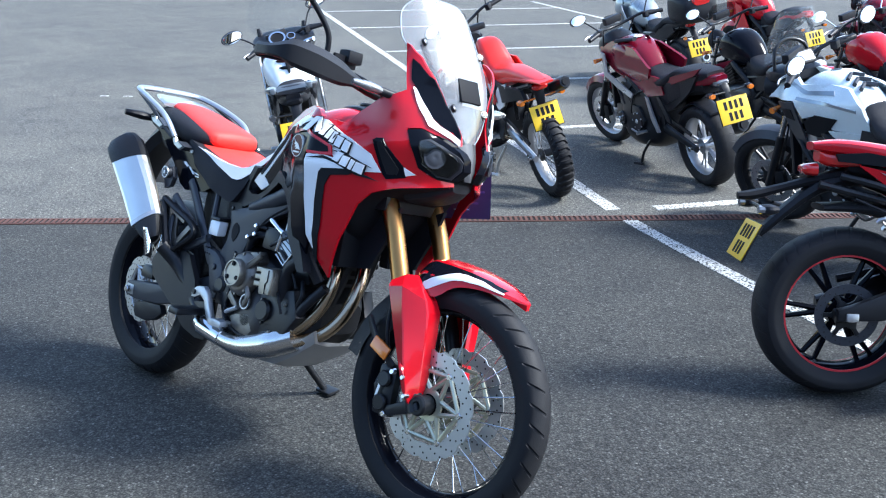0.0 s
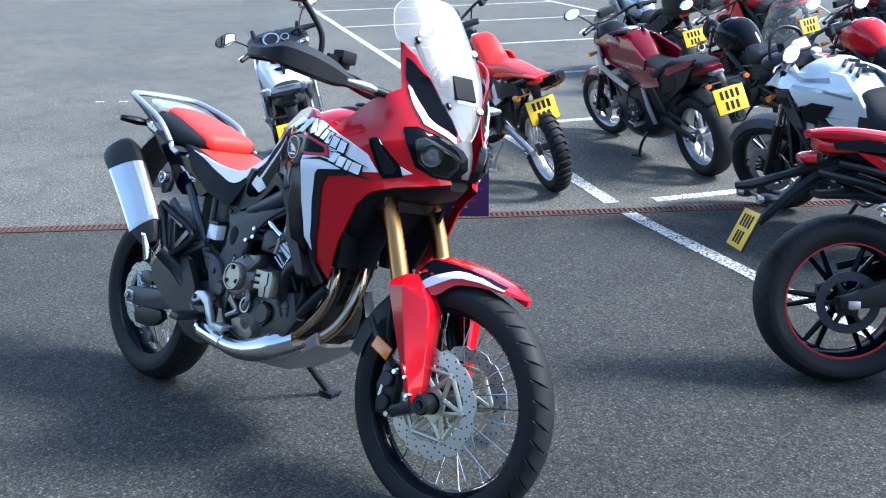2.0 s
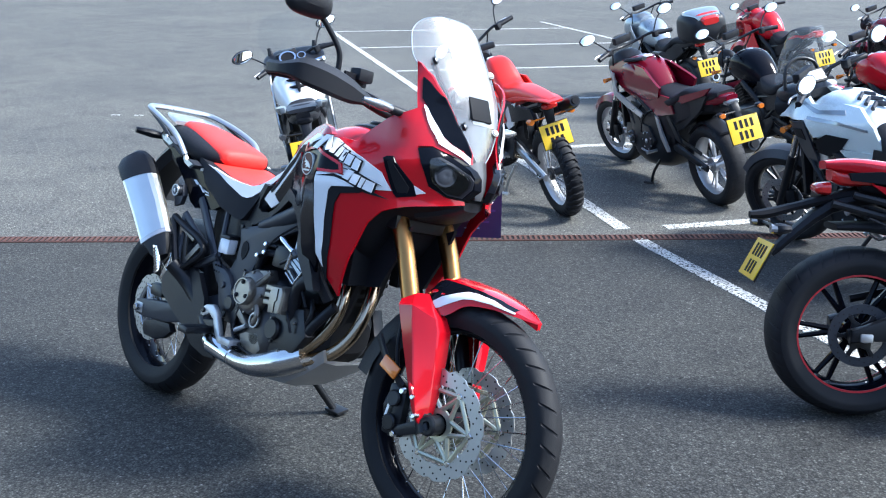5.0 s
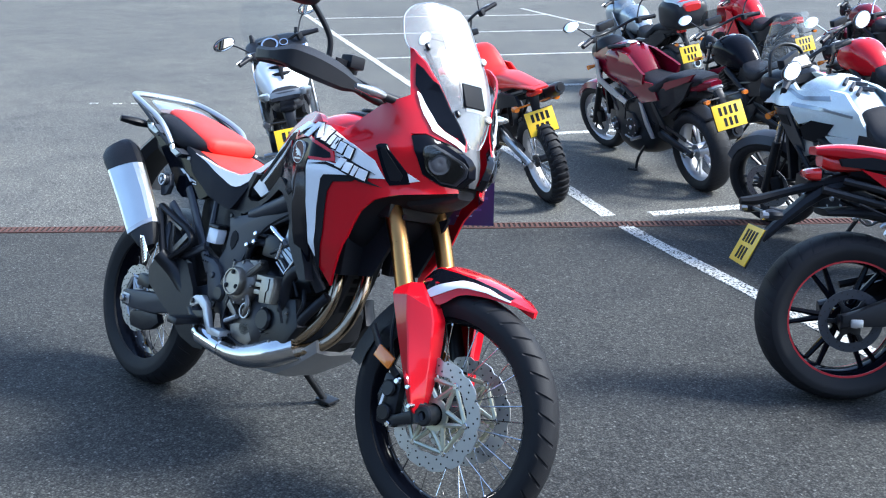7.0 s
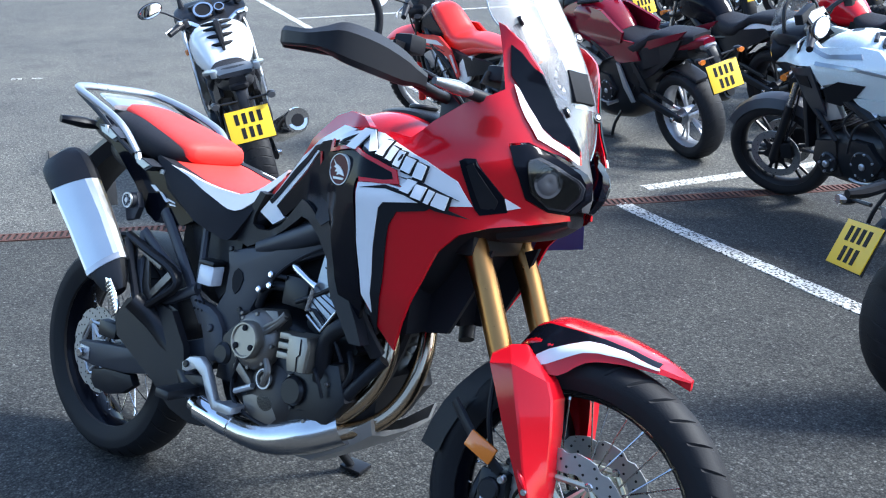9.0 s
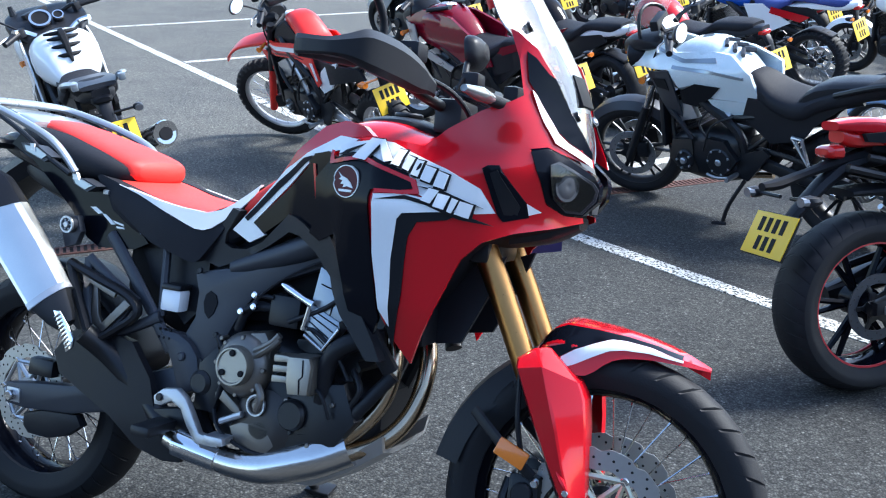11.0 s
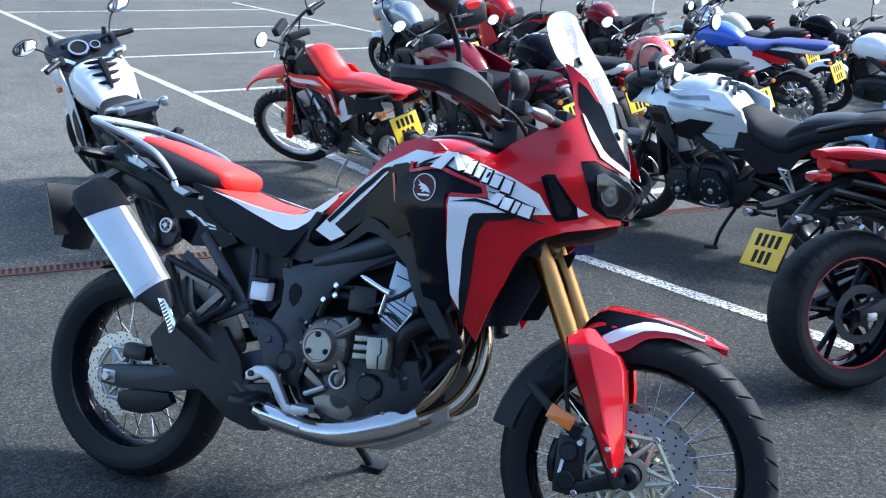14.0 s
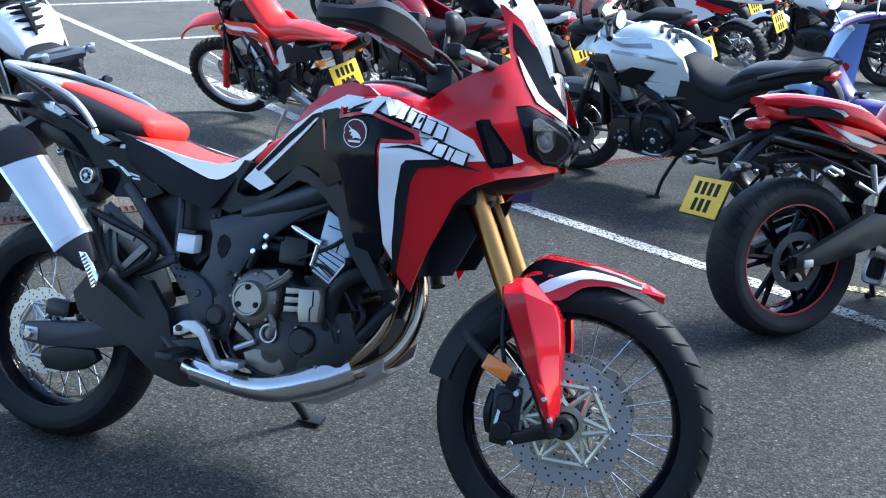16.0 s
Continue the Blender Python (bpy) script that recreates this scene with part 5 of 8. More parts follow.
    part("dash_shell", body([(1.08, 0.12, 0.98, 1.03), (1.18, 0.15, 0.96, 1.06), (1.3, 0.12, 0.94, 1.05), (1.4, 0.05, 0.92, 1.0)], 16, 3), PLASTIC, bike)
    for i in range(3):
        for s in (-1, 1):
            part("pad_chevron", tube([(0.6 + 0.05 * i, s * 0.004, 0.99 + 0.022 * i), (0.565 + 0.05 * i, s * 0.055, 0.972 + 0.022 * i)], 0.015, 6, 1, 0.8), GREY, bike)


def build_red_naked():
    c = dict(wb=1.45, rr=0.315, rw=0.185, detail=True, paint=RED, tank_w=0.17, tank=1.02, seat=0.79, head=0.9, tail=RED, bar=1.05, bar_w=0.37, rise=0.11, wheel=GLOSS, tape=RED_RIM, disc_mat=GREY, disc_r=0.115, spokes=6, plate=(-0.36, 0.578), plate_tilt=27, plate_size=(0.228, 0.15), has_hugger=False, has_cover=False, seat_end=0.1, tail_end=-0.08, tank_x=(0.46, 1.12), lamp=(1.28, 0.86, 0.085), usd=True, spring=BRASSY, arm=SATIN, lens=CLEAR_LENS,
             seat_form=[(0.66, 0.09, 0.76, 0.87), (0.59, 0.13, 0.73, 0.835), (0.49, 0.15, 0.7, 0.765), (0.41, 0.135, 0.73, 0.785), (0.34, 0.1, 0.77, 0.845)],
             tail_form=[(0.38, 0.115, 0.755, 0.82), (0.26, 0.135, 0.79, 0.895), (0.13, 0.13, 0.835, 0.93), (-0.03, 0.09, 0.885, 0.95), (-0.14, 0.045, 0.91, 0.94)],
             muffler=((0.62, -0.13, 0.18), (0.5, -0.15, 0.2), 0.05), muffler_mat=SATIN)
    bike = motorcycle(c, 1.942, 1.8, 44, "red naked motorcycle with black wheels and red rim stripes", 11)
    part("rear_lamp", body([(-0.115, 0.04, 0.868, 0.915), (-0.08, 0.065, 0.85, 0.905), (0.02, 0.08, 0.845, 0.9)], 14, 3), RED_LENS, bike, "red rear lamp")
    part("plate_stem", tube([(0.03, 0, 0.83), (-0.1, 0, 0.805), (-0.22, 0, 0.775), (-0.33, 0, 0.745), (-0.39, 0, 0.74)], [0.03, 0.02, 0.016, 0.02, 0.014], 8, 4, 1.5), INK, bike)
    part("seat_rail_cover", body([(0.42, 0.1, 0.7, 0.77), (0.25, 0.105, 0.75, 0.83), (0.08, 0.09, 0.8, 0.87), (-0.02, 0.06, 0.83, 0.87)], 16, 3), INK, bike)
    part("battery_box", body([(0.6, 0.08, 0.5, 0.72), (0.5, 0.1, 0.5, 0.74), (0.38, 0.09, 0.56, 0.74), (0.3, 0.06, 0.64, 0.74)], 14, 3.4), INK, bike)
    part("inner_mudguard", body([(0.36, 0.08, 0.5, 0.68), (0.2, 0.085, 0.63, 0.7), (0.05, 0.085, 0.68, 0.72), (-0.1, 0.08, 0.69, 0.715)], 14, 3), INK, bike)
    for s in (-1, 1):
        def tail_w(x, z):
            return lerp_table(((-0.15, 0.06), (0.0, 0.105), (0.13, 0.137), (0.4, 0.14)), x)

        part("tail_insert", panel([(-0.07, 0.898), (0.03, 0.905), (0.14, 0.885), (0.16, 0.862), (0.13, 0.852), (-0.06, 0.872)], tail_w, s, 0.004, 0.02, 0.03), INK, bike)
        part("tail_flash", panel([(0.08, 0.893), (0.135, 0.884), (0.158, 0.862), (0.14, 0.858), (0.12, 0.875)], tail_w, s, 0.0065, 0.006, 0.03), SILVER, bike)
        low = part("tail_side", panel([(0.0, 0.862), (0.08, 0.8), (0.19, 0.73), (0.38, 0.703), (0.33, 0.765), (0.25, 0.802)], tail_w, s, 0.0, 0.02, 0.03), RED, bike, "red lower tail panel")
        part("side_flash", panel([(0.07, 0.838), (0.2, 0.785), (0.3, 0.745), (0.27, 0.738), (0.18, 0.765)], tail_w, s, 0.005, 0.01, 0.03), SILVER, low)
        part("pillion_bracket", tube([(0.2, s * 0.16, 0.61), (0.28, s * 0.17, 0.565), (0.27, s * 0.16, 0.675)], 0.012, 8, 1), ALLOY, bike)
        part("pillion_bracket", tube([(0.28, s * 0.17, 0.57), (0.355, s * 0.16, 0.635)], 0.012, 8, 1), ALLOY, bike)
        part("spring_tower", tube([(0.36, s * 0.06, 0.5), (0.4, s * 0.06, 0.66)], 0.026, 10, 1), BRASSY, bike)
        part("luggage_hook", tube([(0.07, s * 0.13, 0.66), (0.09, s * 0.14, 0.675), (0.14, s * 0.15, 0.645)], 0.009, 8, 2), ALLOY, bike)
        part("swingarm_side", slab([(-0.05, 0.345), (0.0, 0.36), (0.3, 0.488), (0.38, 0.47), (0.37, 0.36), (0.1, 0.305), (-0.05, 0.3)], s * 0.11, s * 0.15, 0.012), SATIN, bike)
        part("axle_plate", box((-0.022, s * 0.15 - 0.008, 0.303), (0.022, s * 0.15 + 0.01, 0.333), 0.006), ALLOY, bike)
        part("foot_bracket", slab([(0.42, 0.48), (0.47, 0.48), (0.5, 0.38), (0.46, 0.34), (0.43, 0.4)], s * 0.15, s * 0.165, 0.004), ALLOY, bike)
        part("tail_rail", tube([(0.48, s * 0.12, 0.6), (0.3, s * 0.13, 0.7), (0.1, s * 0.12, 0.78), (-0.05, s * 0.08, 0.82)], 0.014, 8, 4), SATIN, bike)
        part("tail_rail", tube([(0.5, s * 0.12, 0.7), (0.3, s * 0.13, 0.76), (0.12, s * 0.12, 0.82)], 0.012, 8, 4), SATIN, bike)
        part("rail_brace", tube([(0.34, s * 0.13, 0.69), (0.2, s * 0.125, 0.79)], 0.008, 6, 1), SATIN, bike)
        part("cable", tube([(0.45, s * 0.11, 0.64), (0.3, s * 0.14, 0.62), (0.14, s * 0.12, 0.68), (0.0, s * 0.1, 0.74)], 0.005, 6, 5), PLASTIC, bike)
        part("hose_clip", tube([(0.16, s * 0.12, 0.66), (0.12, s * 0.13, 0.64), (0.08, s * 0.12, 0.67)], 0.006, 6, 3), ALLOY, bike)
    a, b = Vector((0.52, -0.15, 0.2)), Vector((0.27, -0.205, 0.285))
    d = (b - a).normalized()
    n = Vector((-d.z, 0, d.x))
    q = [(math.copysign(abs(math.cos(k)) ** 0.5, math.cos(k)), math.copysign(abs(math.sin(k)) ** 0.5, math.sin(k))) for k in (2 * math.pi * j / 20 for j in range(20))]
    long = (b - a).length

    def ring(t, w, h):
        return [a + d * (long * t) + n * (u * h) + Vector((0, v * w, 0)) for u, v in q]

    can = part("silencer_box", loft([ring(0, 0.035, 0.03), ring(0.3, 0.055, 0.05), ring(0.75, 0.062, 0.062), ring(1.0, 0.06, 0.066), ring(1.02, 0.054, 0.06), ring(1.0, 0.04, 0.044), ring(0.8, 0.036, 0.04)]), BRUSHED, bike, "short square silver silencer")
    part("silencer_bore", loft([ring(0.82, 0.037, 0.041), ring(0.84, 0.037, 0.041)]), INK, can)


def build_far_row():
    base = dict(wb=1.42)
    motorcycle(dict(base, paint=GLOSS, second=WHITE, tail=WHITE, tank=1.0, head=0.9, bar=1.08, plate=(-0.36, 0.6), rise=0.08, spokes=5, screen=(1.32, 1.0, 1.2, 1.2, 0.12, SMOKE)), -0.35, 5.85, HEAD, "black road motorcycle with a white tail stripe")
    motorcycle(dict(base, wb=1.46, paint=SILVER, second=SILVER, tank=1.02, head=0.94, bar=1.12, top_box=True, tail=PLASTIC, plate=(-0.4, 0.6), spokes=6,
                    fairing=([(1.05, 0.1, 0.86, 1.04), (1.2, 0.17, 0.76, 1.08), (1.36, 0.17, 0.76, 1.04), (1.52, 0.05, 0.82, 0.94)], SILVER, ([(0.85, 0.7), (1.1, 0.96), (1.34, 0.94), (1.36, 0.72), (1.12, 0.5)], SILVER)), screen=(1.46, 1.02, 1.28, 1.28, 0.15, SCREEN)), -2.85, 7.75, HEAD, "silver touring motorcycle with a black top box")
    motorcycle(dict(base, paint=RED, tank=1.06, head=0.92, bar=1.06, tail=RED, rise=0.1, spokes=5, has_plate=True,
                    fairing=([(1.0, 0.1, 0.8, 1.04), (1.18, 0.2, 0.6, 1.08), (1.34, 0.19, 0.62, 1.04), (1.5, 0.05, 0.74, 0.92)], RED, ([(0.7, 0.5), (0.95, 0.9), (1.3, 0.95), (1.36, 0.66), (1.12, 0.34)], RED)), screen=(1.46, 1.0, 1.28, 1.18, 0.14, SMOKE)), -2.55, 9.75, HEAD, "red fully faired sports motorcycle")
    motorcycle(dict(base, paint=RED, tank=1.0, tail=GREY, second=GREY, head=0.9, bar=1.1, plate=(-0.38, 0.62), bar_w=0.4, mirror_mat=CHROME), 0.5, 6.5, HEAD, "dark road motorcycle with a red tank")
    motorcycle(dict(base, wb=1.45, rr=0.33, rf=0.33, rim_r=0.24, frim=0.25, spokes="wire", knobs=1, paint=BLUE, second=WHITE, tail=WHITE, seat_mat=BLUE_VINYL, seat=0.92, tank=1.06, lift=0.1, head=1.0, bar=1.2, bar_w=0.41, high_fender=0.85, fender=WHITE, plate=(-0.42, 0.7), seat_end=-0.32, rise=0.04,
                    side=([(0.2, 0.72), (0.5, 0.88), (0.7, 0.86), (0.62, 0.7), (0.4, 0.62)], WHITE), trim=(([(-0.0, 0.8), (0.4, 0.86), (0.42, 0.8), (0.1, 0.74)], RED),)), 0.8, 8.3, 162, "blue and white trail motorcycle with a blue seat")
    motorcycle(dict(base, paint=CREAM, tank=1.0, tail=PLASTIC, mirror_mat=CHROME, head=0.9, bar=1.1, lamp_shell=CHROME), 0.4, 10.5, HEAD, "cream roadster motorcycle with chrome mirrors")
    motorcycle(dict(base, paint=WHITE, tank=0.98, tail=PLASTIC, head=0.9, bar=1.06, plate=(-0.36, 0.6)), 2.2, 9.3, HEAD, "white and black road motorcycle")
    motorcycle(dict(base, paint=RED, tank=0.98, tail=RED, head=0.9, bar=1.06, mirror_mat=CHROME), 2.9, 10.6, HEAD, "red road motorcycle with chrome mirrors")
    motorcycle(dict(base, paint=GLOSS, tank=0.98, tail=RED, head=0.9, bar=1.08, mirror_mat=CHROME), 1.3, 11.8, HEAD, "black and red road motorcycle")
    motorcycle(dict(base, paint=SILVER, tank=1.0, tail=PLASTIC, head=0.92, bar=1.1), -0.3, 12.2, HEAD, "plain silver road motorcycle with black tail")
    motorcycle(dict(base, paint=MAROON, tank=0.98, tail=PLASTIC, head=0.9, bar=1.06), -1.5, 10.9, HEAD, "maroon road motorcycle with black tail")


def build_scooter():
    """A pale blue step-through scooter with violet floor and red seat."""
    root = tagged(new("scooter"), "pale blue step-through scooter with a red seat", "scooter", "bikes parked on the tarmac")
    wb = 1.22
    for n, x in (("rear_wheel", 0), ("front_wheel", wb)):
        wheel(n, root, (x, 0, 0.27), 0.27, 0.09, 0.21, "wire", CHROME, (), wires=28)
    rings = []
    for i in range(11):
        u = i / 10
        z = 0.24 + 0.74 * u
        w = 0.2 + 0.05 * math.sin(math.pi * u) - 0.11 * u * u
        x = 1.0 - 0.2 * u + 0.05 * math.sin(math.pi * u)
        rings.append([(x + 0.16 * (1 - v * v) - 0.02, w * v, z) for v in [j / 6 - 1 for j in range(13)]])
    apron = part("leg_shield", thicken(loft(rings, False, False), 0.012), SKY_BLUE, root, "", 60)
    part("badge", moved(disc(0.03, 0, 0.006, (0, 0, 0), 20, 0.002), Matrix.Translation((0.965, -0.13, 0.66)) @ Matrix.Rotation(radians(52), 4, "Z") @ Matrix.Rotation(radians(180), 4, "Z")), RED, apron)
    part("inner_body", body([(0.2, 0.13, 0.3, 0.62), (0.5, 0.11, 0.26, 0.5), (0.8, 0.1, 0.26, 0.52), (0.98, 0.08, 0.4, 0.8)], 16, 3), PURPLE, root)
    part("rear_body", body([(-0.34, 0.06, 0.46, 0.56), (-0.15, 0.13, 0.36, 0.66), (0.15, 0.15, 0.34, 0.68), (0.36, 0.1, 0.36, 0.62)], 18, 2.8), SKY_BLUE, root)
    part("seat", body([(-0.3, 0.09, 0.66, 0.74), (-0.05, 0.13, 0.66, 0.78), (0.2, 0.12, 0.66, 0.77), (0.36, 0.07, 0.66, 0.74)], 18, 3), RED_VINYL, root, "red vinyl seat")
    part("front_mudguard", body([(wb - 0.22, 0.06, 0.4, 0.5), (wb - 0.05, 0.075, 0.5, 0.58), (wb + 0.14, 0.06, 0.46, 0.54), (wb + 0.25, 0.03, 0.38, 0.44)], 14, 2.6), SKY_BLUE, root)
    part("engine", body([(0.3, 0.09, 0.2, 0.34), (0.5, 0.12, 0.16, 0.34), (0.72, 0.08, 0.18, 0.3)], 14, 3), ALLOY, root)
    part("handlebar", tube([(0.78, -0.33, 1.0), (0.84, -0.12, 1.02), (0.84, 0.12, 1.02), (0.78, 0.33, 1.0)], [0.018, 0.03, 0.03, 0.018], 10, 5), PURPLE, root)
    part("headlight", moved(disc(0.075, -0.05, 0.05, (0, 0, 0), 22, 0.015), Matrix.Translation((0.9, 0, 1.0)) @ Matrix.Rotation(radians(90), 4, "Z")), CHROME, root)
    for s in (-1, 1):
        part("grip", tube([(0.77, s * 0.35, 1.0), (0.8, s * 0.22, 1.01)], 0.018, 10, 1), PURPLE, root)
        mirror_part(root, (0.8, s * 0.2, 1.02), (0.8, s * 0.3, 1.18), Matrix(), 0.05, CHROME)
    part("tail_light", body([(-0.38, 0.035, 0.56, 0.62), (-0.34, 0.05, 0.54, 0.64)], 12, 3), RED_LENS, root)
    plate_thing(root, (-0.42, 0, 0.45), 15)
    part("kick_stand", tube([(0.45, 0.1, 0.2), (0.5, 0.22, 0.04)], 0.011, 8, 1), STEEL, root)
    part("cable_lock", tube([(0.98, -0.1, 0.5), (0.9, -0.18, 0.36), (0.8, -0.14, 0.3), (0.92, -0.08, 0.42)], 0.01, 8, 5, closed=False), PLASTIC, root)
    root.matrix_world = stand_pose(2.75, 4.75, 150, 8, wb)


build_white_tourer()
build_enduro()
build_dark_red_bike()
build_pearl_bike()
build_red_naked()
build_far_row()
build_scooter()

# ---- the red adventure motorcycle ----
HB = dict(wb=1.5835, rr=0.335, rf=0.347)


COWL_X = (0.55, 0.8, 0.92, 1.02, 1.12, 1.2, 1.28, 1.34, 1.38, 1.42, 1.46, 1.5, 1.55)
COWL_ROWS = (
    (0.62, (0.115, 0.155, 0.195, 0.205, 0.195, 0.182, 0.16, 0.14, 0.13, 0.12, 0.1, 0.07, 0.04)),
    (0.75, (0.12, 0.16, 0.21, 0.245, 0.258, 0.245, 0.22, 0.2, 0.18, 0.155, 0.13, 0.09, 0.05)),
    (0.88, (0.125, 0.165, 0.215, 0.25, 0.278, 0.265, 0.237, 0.218, 0.203, 0.182, 0.15, 0.1, 0.05)),
    (0.96, (0.125, 0.165, 0.215, 0.255, 0.293, 0.275, 0.247, 0.22, 0.194, 0.162, 0.125, 0.06, 0.02)),
    (1.05, (0.125, 0.165, 0.212, 0.245, 0.275, 0.262, 0.246, 0.23, 0.22, 0.19, 0.162, 0.1, 0.045)),
    (1.09, (0.12, 0.16, 0.2, 0.232, 0.24, 0.22, 0.222, 0.22, 0.21, 0.186, 0.148, 0.075, 0.035)),
    (1.17, (0.12, 0.15, 0.17, 0.185, 0.195, 0.205, 0.214, 0.22, 0.212, 0.178, 0.108, 0.055, 0.03)),
    (1.21, (0.12, 0.15, 0.165, 0.175, 0.185, 0.198, 0.207, 0.21, 0.202, 0.155, 0.102, 0.06, 0.03)),
    (1.33, (0.12, 0.14, 0.15, 0.155, 0.16, 0.163, 0.165, 0.168, 0.172, 0.15, 0.11, 0.07, 0.04)),
)


def cowl(x, z):
    """Half width of the side fairing over its length and height."""
    return lerp_table([(h, lerp_table(list(zip(COWL_X, row)), x)) for h, row in COWL_ROWS], z)


def tank_side(x, z):
    """Half width of the tank and side panels ahead of the seat."""
    return lerp_table(((0.55, 0.125), (0.72, 0.14), (0.82, 0.158), (0.92, 0.195), (1.02, 0.235)), x) - 0.5 * max(0.0, z - 1.06)


def seat_side(x, z):
    w = lerp_table(((0.2, 0.14), (0.3, 0.158), (0.45, 0.168), (0.56, 0.158), (0.7, 0.125), (0.82, 0.118)), x)
    return w - 0.35 * max(0, z - (lerp_table(((0.24, 0.95), (0.4, 0.885), (0.55, 0.86), (0.7, 0.88), (0.82, 0.97)), x) - 0.02))


def build_hero():
    wb, rr, rf = HB["wb"], HB["rr"], HB["rf"]
    root = tagged(new("adventure_motorcycle"), "red, white and black adventure motorcycle leaning on its side stand", "motorcycle", "bikes parked on the tarmac")
    rake = radians(27.5)
    axis = Vector((-math.sin(rake), 0, math.cos(rake)))
    pivot = Vector((wb, 0, rf)) - Vector((math.cos(rake), 0, math.sin(rake))) * 0.059
    turn = Matrix.Translation(pivot) @ Matrix.Rotation(radians(5.0), 4, axis) @ Matrix.Translation(-pivot)

    # wheels
    front = wheel("front_wheel", root, (wb, 0, rf), rf, 0.095, 0.272, "wire", GLOSS, (-0.072, 0.072), turn, disc_r=0.155, waves=12, carrier=BRASSY, wires=36, groove=0.006, label="black spoked front wheel with waved brake discs")
    rear = wheel("rear_wheel", root, (0, 0, rr), rr, 0.15, 0.238, "wire", GLOSS, (-0.085,), None, disc_r=0.13, waves=10, carrier=ALLOY, wires=36, groove=0.004, label="black spoked rear wheel with a drilled disc")



    # fork, guards and front mudguard
    def leg(d, s, out=0.0):
        return Vector((wb - 0.038, s * (0.105 + out), rf + 0.02)) + axis * d

    for s in (-1, 1):
        low = part("fork_bottom", moved(tube([leg(-0.05, s), leg(0.1, s), leg(0.3, s)], [0.026, 0.023, 0.022], 14, 1), turn), SATIN, root)
        part("fork_tube", moved(tube([leg(0.28, s), leg(0.47, s), leg(0.6, s), leg(0.82, s)], [0.0265, 0.0275, 0.0285, 0.0285], 16, 1), turn), GOLD, low, "gold anodised fork tube")
        part("axle_clamp", moved(lathe([(0.02, s * 0.075), (0.027, s * 0.078), (0.029, s * 0.1), (0.029, s * 0.122), (0.024, s * 0.127), (0.013, s * 0.127), (0.011, s * 0.11)], 20, (wb, 0, rf), ring=False), turn), SATIN, low)
        rows = []
        for row in (((1.397, 0.15, 0.662), (1.425, 0.127, 0.684), (1.452, 0.107, 0.688), (1.45, 0.08, 0.684)), ((1.4, 0.16, 0.645), (1.452, 0.16, 0.655), (1.525, 0.13, 0.63), (1.525, 0.085, 0.63)), ((1.42, 0.155, 0.6), (1.472, 0.163, 0.6), (1.54, 0.127, 0.598), (1.545, 0.08, 0.598)), ((1.45, 0.15, 0.535), (1.497, 0.161, 0.53), (1.55, 0.122, 0.535), (1.556, 0.08, 0.535)), ((1.482, 0.147, 0.473), (1.518, 0.157, 0.462), (1.558, 0.117, 0.46), (1.563, 0.08, 0.46)), ((1.515, 0.147, 0.415), (1.541, 0.152, 0.405), (1.567, 0.113, 0.4), (1.568, 0.085, 0.4)), ((1.535, 0.143, 0.375), (1.552, 0.144, 0.365), (1.568, 0.112, 0.362), (1.568, 0.09, 0.362)), ((1.552, 0.132, 0.347), (1.558, 0.13, 0.345), (1.562, 0.115, 0.345), (1.562, 0.1, 0.347))):
            face = [Vector((x, s * y, z)) for x, y, z in row]
            near = lambda p, q: p * 0.94 + q * 0.06
            face = [face[0], near(face[1], face[0]), near(face[1], face[2]), near(face[2], face[1]), near(face[2], face[3]), face[3]]
            rows.append(face + [p - Vector((0.006, s * 0.01, 0)) for p in face[::-1]])
        guard = part("fork_guard", moved(loft(rows), turn), RED, root, "glossy red creased fork guard", 14)
        lip = tube([(1.508, s * 0.151, 0.452), (1.521, s * 0.156, 0.438), (1.534, s * 0.157, 0.422)], [0.002, 0.006, 0.003], 6, 3)
        part("guard_lip", moved(lip, turn), RED, guard)
        bolts(guard, ((1.532, 0.414), (1.553, 0.367)), s * 0.135, s * 0.158, 0.007, STEEL, turn)
        cal = part("brake_caliper", moved(box((wb - 0.185, s * 0.072 - 0.03, rf - 0.075), (wb - 0.115, s * 0.072 + 0.035, rf + 0.075), 0.016), turn @ Matrix.Translation((0, 0, 0.0))), SATIN, low, "black radial brake caliper")
        pist = bmesh.new()
        for z in (-0.035, 0.035):
            disc(0.024, s * 0.1, s * 0.115, (wb - 0.15, 0, rf + z), 16, 0.004, pist)
        part("caliper_piston", moved(pist, turn), SATIN, cal)
        for k2, z in enumerate((-0.062, 0.062)):
            part("caliper_bolt", moved(disc(0.009, s * 0.1, s * 0.117, (wb - 0.125, 0, rf + z), 8, 0.002), turn), STEEL, cal)
        part("bleed_nipple", moved(tube([(wb - 0.165, s * 0.1, rf + 0.075), (wb - 0.17, s * 0.102, rf + 0.095)], 0.004, 6, 1), turn), STEEL, cal)
        part("caliper_bridge", moved(tube([(wb - 0.188, s * 0.06, rf - 0.05), (wb - 0.195, s * 0.075, rf), (wb - 0.188, s * 0.06, rf + 0.05)], 0.013, 8, 3), turn), SATIN, cal)
        part("caliper_mark", moved(slab([(wb - 0.172, rf - 0.02), (wb - 0.164, rf - 0.02), (wb - 0.156, rf + 0.03), (wb - 0.164, rf + 0.03)], s * 0.108, s * 0.1095, 0), turn), WHITE, cal)
